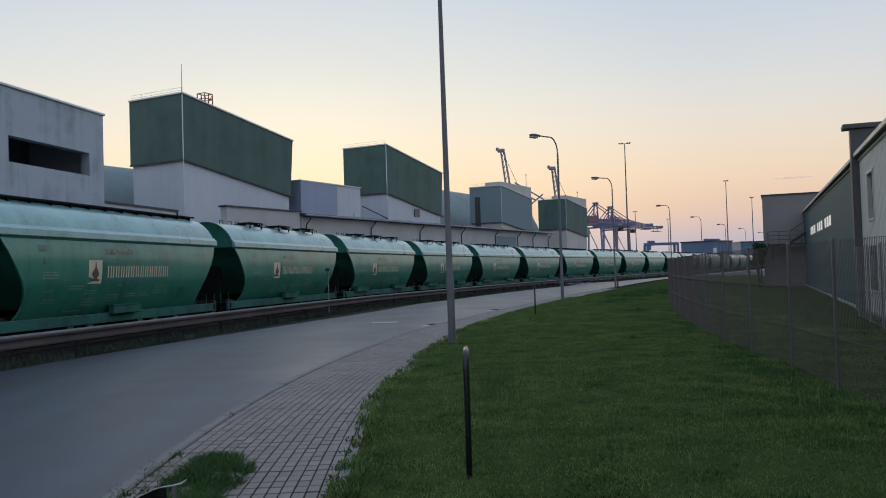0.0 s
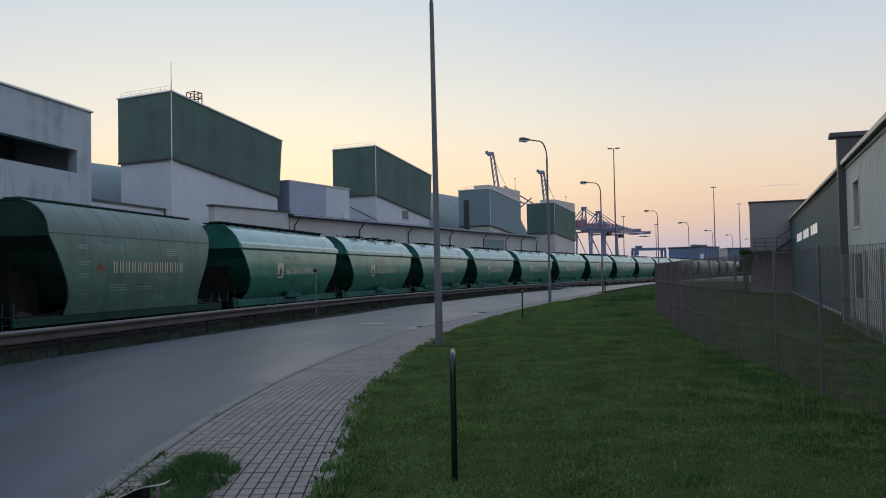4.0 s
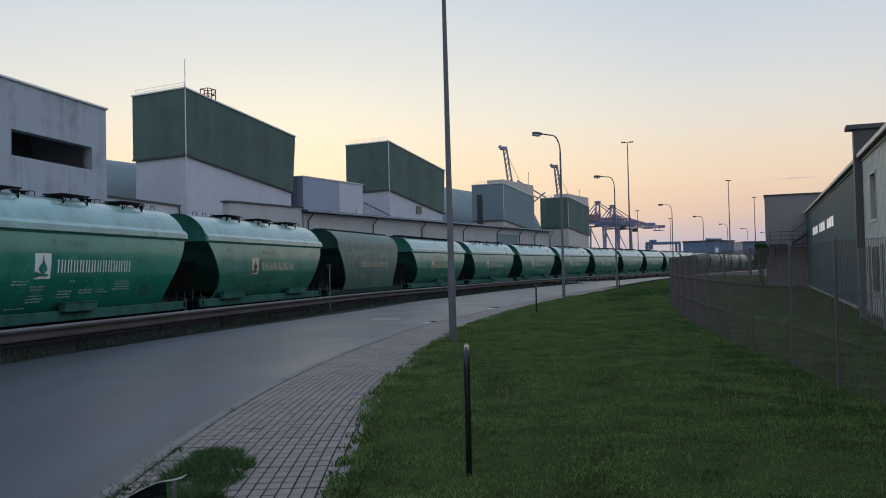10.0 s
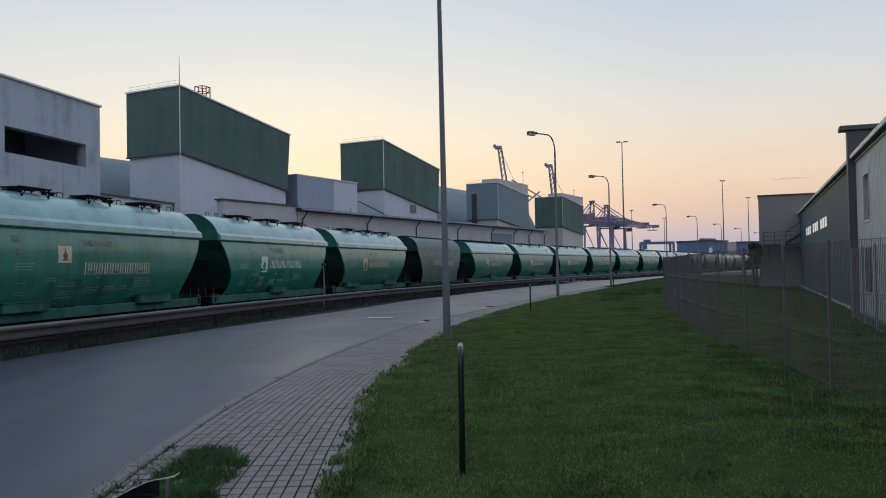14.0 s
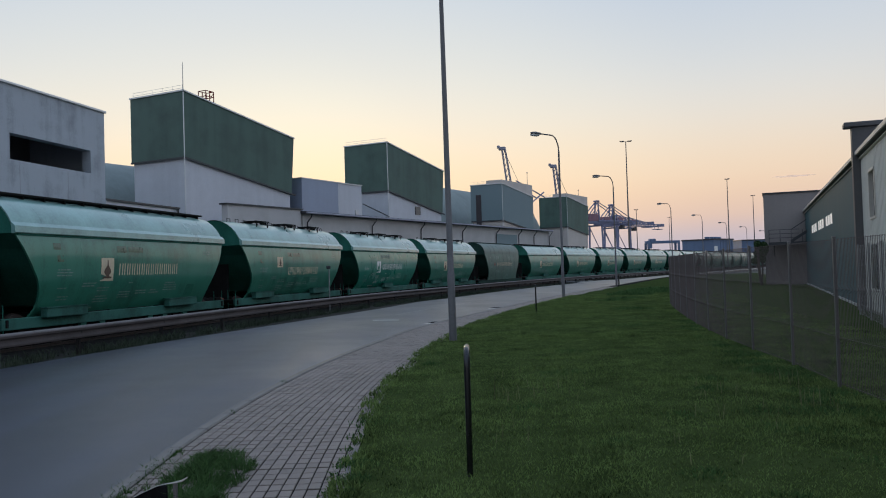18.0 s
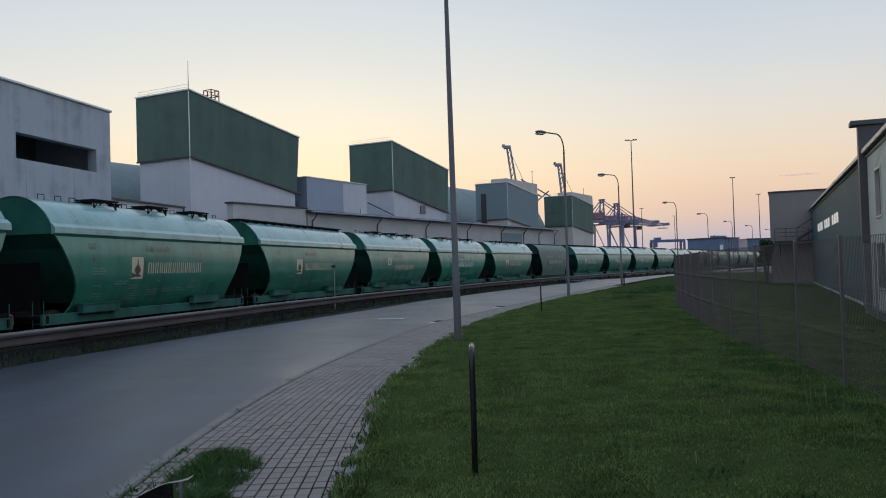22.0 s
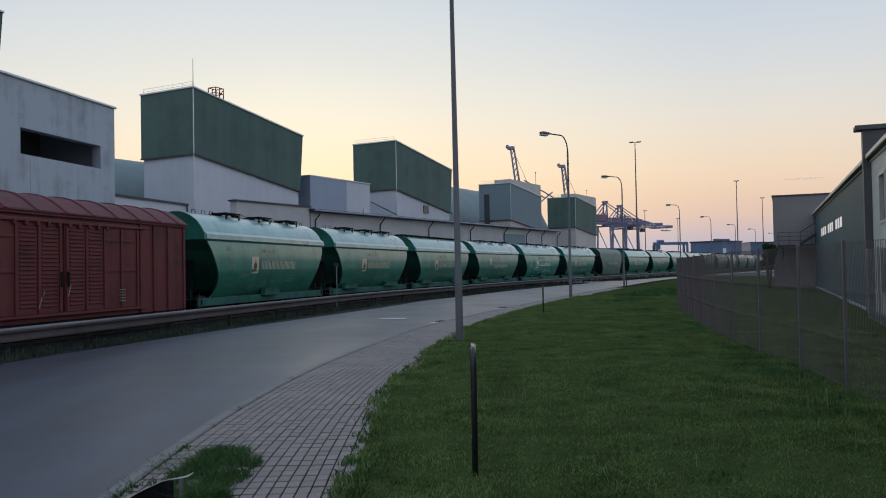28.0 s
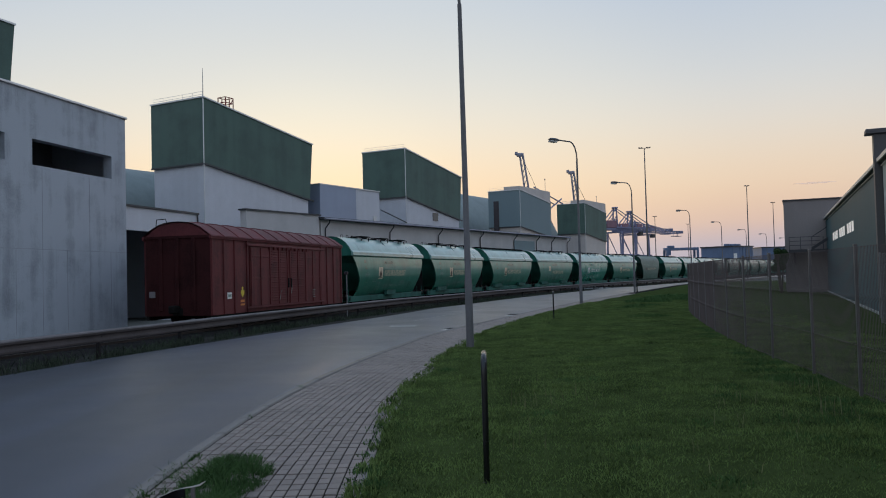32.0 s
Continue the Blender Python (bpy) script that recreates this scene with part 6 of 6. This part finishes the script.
for k in range(21):
    t = k / 20
    r = (math.sin(math.pi * t) ** 0.7) * (1 + 0.4 * noise.noise((k * 0.5, 0, 0)))
    rows.append([(1056 + 130 * t, 2400 + 12 * r * math.cos(a), 242 + 5 * t + 1.2 * noise.noise((k * 0.3, 1, 0)) + 2.4 * r * math.sin(a)) for a in np.linspace(0, 6.283, 9)[:-1]])
g.grid(rows, close=True)
thing("cloud", g, M["cloud"], "thin pinkish streak of evening cloud", "cloud", kind="structure", smooth=True)


# ---- kerb stones, paving blocks, grass ----
def along(line):
    """Lengths along a line and a function from length to place and direction."""
    ls = [0.0]
    for a, b in zip(line, line[1:]):
        ls.append(ls[-1] + (b - a).length)
    ls, xs, ys = np.array(ls), np.array([p.x for p in line]), np.array([p.y for p in line])

    def place(s):
        p = Vector((np.interp(s, ls, xs), np.interp(s, ls, ys)))
        q = Vector((np.interp(s + 0.2, ls, xs), np.interp(s + 0.2, ls, ys)))
        return p, (q - p).normalized()
    return ls[-1], place


KL, kerb_place = along(KERB)
K0 = 40.0                      # length along the kerb level with the camera, roughly
kg = Geo()
kg.box((0, 0, -0.11), (0.98, 0.13, 0.26), None, 0.018)
kerb_me = kg.mesh("kerb_stone", M["kerb"])
for i in range(64):
    s = K0 + 2 + i * 1.0
    p, d = kerb_place(s)
    n = Vector((d.y, -d.x))
    c = p + n * 0.07
    part("kerb_stone", kerb_me, None, pavement, at=pose(c.x, c.y, PAVE_Z + random.uniform(-0.004, 0.004), 0, 0, math.degrees(math.atan2(d.y, d.x))))
g = Geo()
for i in list(range(120)) + list(range(-72, -64)):
    p, d = kerb_place(K0 + 66 + i)
    n = Vector((d.y, -d.x))
    c = p + n * 0.07
    g.box((0, 0, -0.11), (0.98, 0.13, 0.26), pose(c.x, c.y, PAVE_Z, 0, 0, math.degrees(math.atan2(d.y, d.x))))
tagged(part("far_kerb", g, M["kerb"], pavement), kind="stuff")

BW, BL, COLS = 0.1035, 0.190, 17
bg_ = Geo()
bg_.box((0, 0, -0.03), (BL - 0.027, BW - 0.012, 0.062), None, 0.003)
paver_me = bg_.mesh("paving_block", M["paver"])
rnd = random.Random(11)
s_near = (K0 + 6.4, K0 + 9.9)
far_mats = []
for r in list(range(350)) + list(range(-44, 0)):
    for c in range(COLS):
        s = K0 + 3.0 + r * BL + 0.012 * noise.noise((r * 0.7, c * 0.4, 3))
        p, d = kerb_place(s)
        n = Vector((d.y, -d.x))
        if (c + 0.5) * BW > pave_w(p.y) + 0.1:
            continue
        q = p + n * (0.145 + (c + 0.5) * BW)
        m = pose(q.x, q.y, PAVE_Z + rnd.uniform(-0.002, 0.003), rnd.uniform(-0.8, 0.8), rnd.uniform(-0.6, 0.6), math.degrees(math.atan2(d.y, d.x)) + rnd.uniform(-0.8, 0.8))
        if s_near[0] < s < s_near[1]:
            part("paving_block", paver_me, None, pavement, at=m)
        else:
            far_mats.append(m)


def scatter(me, mats, name, material):
    """One mesh of a small mesh laid out at many poses."""
    co = np.array([(*v.co, 1) for v in me.vertices])
    faces = [tuple(p.vertices) for p in me.polygons]
    mm = np.array([[list(r) for r in m] for m in mats])
    v = np.einsum("nij,vj->nvi", mm, co)[:, :, :3].reshape(-1, 3)
    k = len(co)
    out = bpy.data.meshes.new(name)
    out.from_pydata(v.tolist(), [], [tuple(i + j * k for i in f) for j in range(len(mats)) for f in faces])
    out.materials.append(material)
    return out


tagged(part("paving_rest", scatter(paver_me, far_mats, "paving_rest", M["paver"]), None, pavement), kind="stuff")


def blades(name, label, spots, material, heights, width=0.006, lean=0.5, category="grass", seed=5):
    """Grass: one bent blade of two faces at each spot (x, y, z, scale)."""
    rg = np.random.RandomState(seed)
    sp = np.asarray(spots, float)
    n = len(sp)
    a = rg.uniform(0, 2 * np.pi, n)
    h = rg.uniform(*heights, n) * sp[:, 3]
    w = width * rg.uniform(0.7, 1.4, n) * np.maximum(sp[:, 3], 0.8)
    l = h * lean * rg.uniform(0.2, 1.4, n)
    b = rg.uniform(0, 2 * np.pi, n)
    ca, sa = np.cos(a) * w, np.sin(a) * w
    cb, sb = np.cos(b) * l, np.sin(b) * l
    v = np.zeros((n, 5, 3))
    base = sp[:, :3]
    v[:, 0] = base + np.stack([-ca, -sa, -0.01 + 0 * h], 1)
    v[:, 1] = base + np.stack([ca, sa, -0.01 + 0 * h], 1)
    v[:, 2] = base + np.stack([ca * 0.8 + cb * 0.35, sa * 0.8 + sb * 0.35, h * 0.6], 1)
    v[:, 3] = base + np.stack([-ca * 0.8 + cb * 0.35, -sa * 0.8 + sb * 0.35, h * 0.6], 1)
    v[:, 4] = base + np.stack([cb, sb, h], 1)
    me = bpy.data.meshes.new(name)
    i = np.arange(n)[:, None] * 5
    quads = i + np.array([[0, 1, 2, 3]])
    tris = i + np.array([[3, 2, 4]])
    me.from_pydata(v.reshape(-1, 3).tolist(), [], quads.tolist() + tris.tolist())
    me.materials.append(material)
    ob = new(name, me)
    return tagged(ob, label, category, kind="stuff")


rg = np.random.RandomState(3)
ky, kx = np.array([p.y for p in out_edge]), np.array([p.x for p in out_edge])
fy, fx = np.array([p.y for p in FENCE]), np.array([p.x for p in FENCE])
spots, weeds, stalks = [], [], []
N_TRY = 520000
yy = 2.5 + 46 * rg.uniform(0, 1, N_TRY) ** 1.75
uu = rg.uniform(0, 1, N_TRY)
x0 = np.interp(yy, ky, kx) - 0.04 - 0.05 * np.sin(yy * 2.1) * np.sin(yy * 0.9 + 1)
x1 = np.where(yy < 49, np.interp(yy, fy, fx) + 3.5, 20)
xx = x0 + (x1 - x0) * uu
vis = np.abs(xx) < yy * 0.62 + 1.0
for x, y, e in zip(xx[vis], yy[vis], (xx - x0)[vis]):
    patch = noise.noise((x * 0.9, y * 0.9, 7.0))
    tall = 0.95 + 0.8 * max(0, patch) + (0.55 if e < 0.25 else 0)
    if e < 0.12 and noise.noise((x * 3, y * 3, 2)) < 0.0:
        continue
    if noise.noise((x * 2.3, y * 2.3, 11)) < -0.62:
        continue
    spots.append((x, y, lawn_z(x, y) - 0.01, tall))
# the lawn goes on round and behind the camera
rb = np.random.RandomState(31)
for y, u in zip(rb.uniform(-5, 2.6, 24000), rb.uniform(0, 1, 24000)):
    x = float(np.interp(y, ky, kx)) + 4.2 * u
    spots.append((x, y, lawn_z(x, y) - 0.01, 0.95 + 0.8 * max(0, noise.noise((x * 0.9, y * 0.9, 7.0)))))
blades("lawn_grass", "short uneven green grass blades of the lawn", spots, M["blade"], (0.018, 0.046), 0.0040, 0.9)
# darker leafy clumps and paler stalks
cl = random.Random(8)
clumps = [(-0.40, 9.55, 0.32), (1.35, 10.1, 0.30), (2.4, 13.2, 0.5), (0.35, 15.2, 0.22), (0.65, 17.0, 0.22), (-0.50, 7.4, 0.22), (-0.45, 6.9, 0.15), (3.1, 16.5, 0.4), (2.9, 9.2, 0.3), (4.2, 12.0, 0.4), (3.6, 8.3, 0.3), (6.0, 23.0, 0.9), (8.3, 31.5, 0.9), (13.8, 49.5, 1.6), (15.5, 53.0, 1.8), (12.2, 46.5, 1.3), (9.6, 39.5, 1.1), (10.8, 42, 1.0), (5.3, 12.8, 0.35), (5.9, 15.4, 0.35), (6.3, 17.3, 0.3), (1.9, 7.9, 0.25), (2.3, 6.6, 0.25)]
for _ in range(46):
    y = cl.uniform(5.5, 24.0)
    clumps.append((float(np.interp(y, fy, fx)) - abs(cl.gauss(0.15, 0.55)) * (1.6 if y < 12 else 0.8), y, cl.uniform(0.18, 0.5)))
for cx, cy, r in clumps:
    for _ in range(int(300 * (r + 0.2))):
        a, q = cl.uniform(0, 6.283), r * math.sqrt(cl.random())
        weeds.append((cx + q * math.cos(a), cy + q * math.sin(a), 0.0, (1.5 - 0.8 * q / r) * (4.2 if cy > 44 else 2.0 if cy > 30 else 1.0)))
for _ in range(700):
    y = 4 + 32 * cl.random()
    x = np.interp(y, ky, kx) + cl.gauss(0.0, 0.06)
    if noise.noise((x * 1.2, y * 1.2, 5)) > 0.05:
        weeds.append((x, y, 0.0, cl.uniform(0.6, 1.3)))
blades("lawn_weeds", "darker leafy clumps and edge weeds in the lawn", weeds, M["weed"], (0.028, 0.065), 0.006, 0.9, seed=6)
for cx, cy, k in ((1.5, 10.8, 14), (2.0, 11.2, 10), (1.25, 13.0, 6), (3.4, 9.0, 10), (3.9, 10.5, 12), (2.6, 7.2, 8), (0.9, 8.4, 5), (4.6, 9.4, 14), (5.0, 11.5, 16)):
    for _ in range(k):
        stalks.append((cx + cl.gauss(0, 0.25), cy + cl.gauss(0, 0.3), 0.01, cl.uniform(0.7, 1.3)))
# flat-leaved weeds rooted in the joint along the lawn's edge
flat = []
for cx, cy, r in ((-0.60, 8.77, 0.10), (-0.59, 7.53, 0.13), (-0.60, 7.0, 0.13), (-0.59, 6.5, 0.15), (-0.42, 10.45, 0.16), (-0.52, 9.6, 0.08), (-0.2, 11.8, 0.12), (0.2, 13.6, 0.1), (-0.62, 8.1, 0.07)):
    for _ in range(int(420 * r)):
        a, q = cl.uniform(0, 6.283), r * math.sqrt(cl.random())
        flat.append((cx + q * math.cos(a), cy + 1.6 * q * math.sin(a), 0.0, cl.uniform(0.5, 1.2)))
for cx, cy, r in ((-2.25, 10.6, 0.05), (-2.28, 8.25, 0.09), (-2.36, 7.7, 0.06), (-2.3, 6.7, 0.1), (-2.0, 13.4, 0.05)):
    for _ in range(int(700 * r)):
        a, q = cl.uniform(0, 6.283), r * math.sqrt(cl.random())
        flat.append((cx + q * math.cos(a), cy + 1.8 * q * math.sin(a), 0.0, cl.uniform(0.5, 1.0)))
blades("edge_weeds", "dark flat-leaved weeds rooted along the pavement edges", flat, M["weed"], (0.015, 0.050), 0.0075, 1.2, seed=12)
blades("seed_stalks", "thin pale seed stalks standing in the lawn", stalks, M["dry"], (0.12, 0.24), 0.0035, 0.25, seed=7)
# tuft that has grown over the paving beside the kerb
tuft = []
for _ in range(5600):
    a, q = cl.uniform(0, 6.283), math.sqrt(cl.random())
    x, y = -1.80 + 0.43 * q * math.cos(a), 7.25 + 1.02 * q * math.sin(a)
    ragged = noise.noise((x * 3.2, y * 2.4, 1)) + 0.5 * noise.noise((x * 9, y * 9, 6))
    if ragged > 0.6 * q * q - 0.40 + (0.25 if x < -2.0 else 0):
        tuft.append((x, y, 0.0, (1.35 - 0.8 * q) * (0.8 + 0.5 * cl.random())))
for _ in range(500):
    y = cl.uniform(6.2, 8.0)
    tuft.append((-2.30 + cl.gauss(0, 0.05), y, -0.02, cl.uniform(0.3, 0.8)))
for _ in range(1500):
    a, q = cl.uniform(0, 6.283), math.sqrt(cl.random())
    x, y = -1.58 + 0.20 * q * math.cos(a), 6.25 + 0.42 * q * math.sin(a)
    if noise.noise((x * 5, y * 4, 8)) > 0.5 * q * q - 0.4:
        tuft.append((x, y, 0.0, (1.5 - 0.9 * q) * (0.8 + 0.5 * cl.random())))
blades("paving_tuft", "rank tuft of grass growing over the paving blocks", tuft, M["weed"], (0.04, 0.12), 0.0040, 1.3, seed=9)
# rank growth under the guard rail
verge = []
for _ in range(42000):
    s = cl.uniform(45, 112) if cl.random() < 0.75 else cl.uniform(112, 190)
    off = cl.gauss(0.25, 0.32)
    if off > 0.86 or noise.noise((s * 0.8, off * 2, 4)) < -0.2:
        continue
    p = guard_at(s, off)
    verge.append((p.x, p.y, -0.16, cl.uniform(0.5, 1.3) * (1.2 if off < 0.3 else 0.7)))
blades("verge_weeds", "rank dusty grass and weeds under the guard rail", verge, M["verge"], (0.04, 0.25), 0.006, 0.9, seed=10)
g = Geo()
g.grid([[guard_at(s, -2.2, GROUND_Z + 0.01), guard_at(s, -0.6, -0.20), guard_at(s, 0.3, -0.14), guard_at(s, 0.93, -0.112), guard_at(s, 1.75, -0.115)] for s in np.arange(10, 330, 3.0)])
thing("verge", g, M["soil"], "dusty earth verge under the guard rail", "verge", kind="structure")

# bent metal sheet by the kerb
ob = thing("metal_sheet", None, None, "bent dark metal sheet with a pale worn edge in the tuft", "metal sheet")
rim = [(-2.16, 6.02, 0.075), (-2.06, 6.12, 0.105), (-1.96, 6.17, 0.15), (-1.86, 6.2, 0.19), (-1.80, 6.2, 0.205), (-1.72, 6.2, 0.215), (-1.67, 6.2, 0.225), (-1.63, 6.2, 0.25)]
g = Geo()
g.grid([[(x, y, -0.03), (x, y + 0.02, z - 0.07), (x, y, z)] for x, y, z in rim[:5]])
g.grid([[(x, y + 0.012, -0.03), (x, y + 0.032, z - 0.07), (x, y + 0.012, z)] for x, y, z in rim[:5]])
part("sheet", g, M["dark_sheet"], ob, smooth=True)
g = Geo()
g.tube([(x, y + 0.006, z) for x, y, z in rim], [0.003, 0.003, 0.003, 0.0035, 0.004, 0.006, 0.008, 0.003], 8)
part("edge", g, M["hall_trim"], ob, "pale worn metal edge", smooth=True)
part("stake", Geo().box((-1.80, 6.20, 0.08), (0.05, 0.03, 0.24), None, 0.006), M["dark_sheet"], ob)
part("stake", Geo().box((-1.72, 6.21, 0.08), (0.03, 0.02, 0.26), None, 0.005), M["fence_post"], ob)

# edging stones between paving and lawn
eg = Geo()
eg.box((0, 0, -0.09), (0.98, 0.055, 0.19), None, 0.01)
edge_me = eg.mesh("edging_stone", M["kerb"])
for i in range(12):
    p, d = kerb_place(K0 + 3 + i)
    n = Vector((d.y, -d.x))
    c = p + n * (0.145 + 16 * BW + 0.075)
    part("edging_stone", edge_me, None, pavement, at=pose(c.x, c.y, PAVE_Z + random.uniform(-0.006, 0.006), 0, 0, math.degrees(math.atan2(d.y, d.x))))

# drain grates at the kerb and scraps
for x, y, turn in ((1.25, 28.9, 68), (4.25, 38.2, 70)):
    ob = thing("drain_grate", None, None, "dark iron drain grate beside the kerb", "drain", "drain grates", at=pose(x - 0.35, y, -0.097, 0, 0, turn))
    g = Geo()
    for k in range(6):
        g.box((0, -0.2 + k * 0.08, 0.012), (0.5, 0.03, 0.03))
    g.box((-0.25, 0, 0.012), (0.03, 0.46, 0.034))
    g.box((0.25, 0, 0.012), (0.03, 0.46, 0.034))
    part("grate", g, M["under"], ob)
    part("surround", Geo().box((-0.52, 0, 0.006), (0.42, 0.42, 0.02), None, 0.004), M["hall_trim"], ob, "pale worn concrete surround")
p = guard_at(58.6, -0.25)
ob = thing("white_bag", None, None, "crumpled pale plastic bag under the guard rail", "rubbish", at=pose(p.x, p.y, -0.12, 4, 0, 75))
g = Geo()
rows = []
for k in range(6):
    rows.append([(0.32 * math.cos(a) * (0.75 + 0.3 * noise.noise((k, j, 2))) * math.sin(0.3 + 0.5 * k), 0.20 * math.sin(a) * (0.8 + 0.3 * noise.noise((k, j, 5))) * math.sin(0.3 + 0.5 * k), 0.045 * k + 0.0) for j, a in enumerate(np.linspace(0, 6.283, 13)[:-1])])
g.grid(rows, close=True)
g.add(rows[-1], [tuple(range(12))])
part("bag", g, M["white_mark"], ob, smooth=True)

motions()
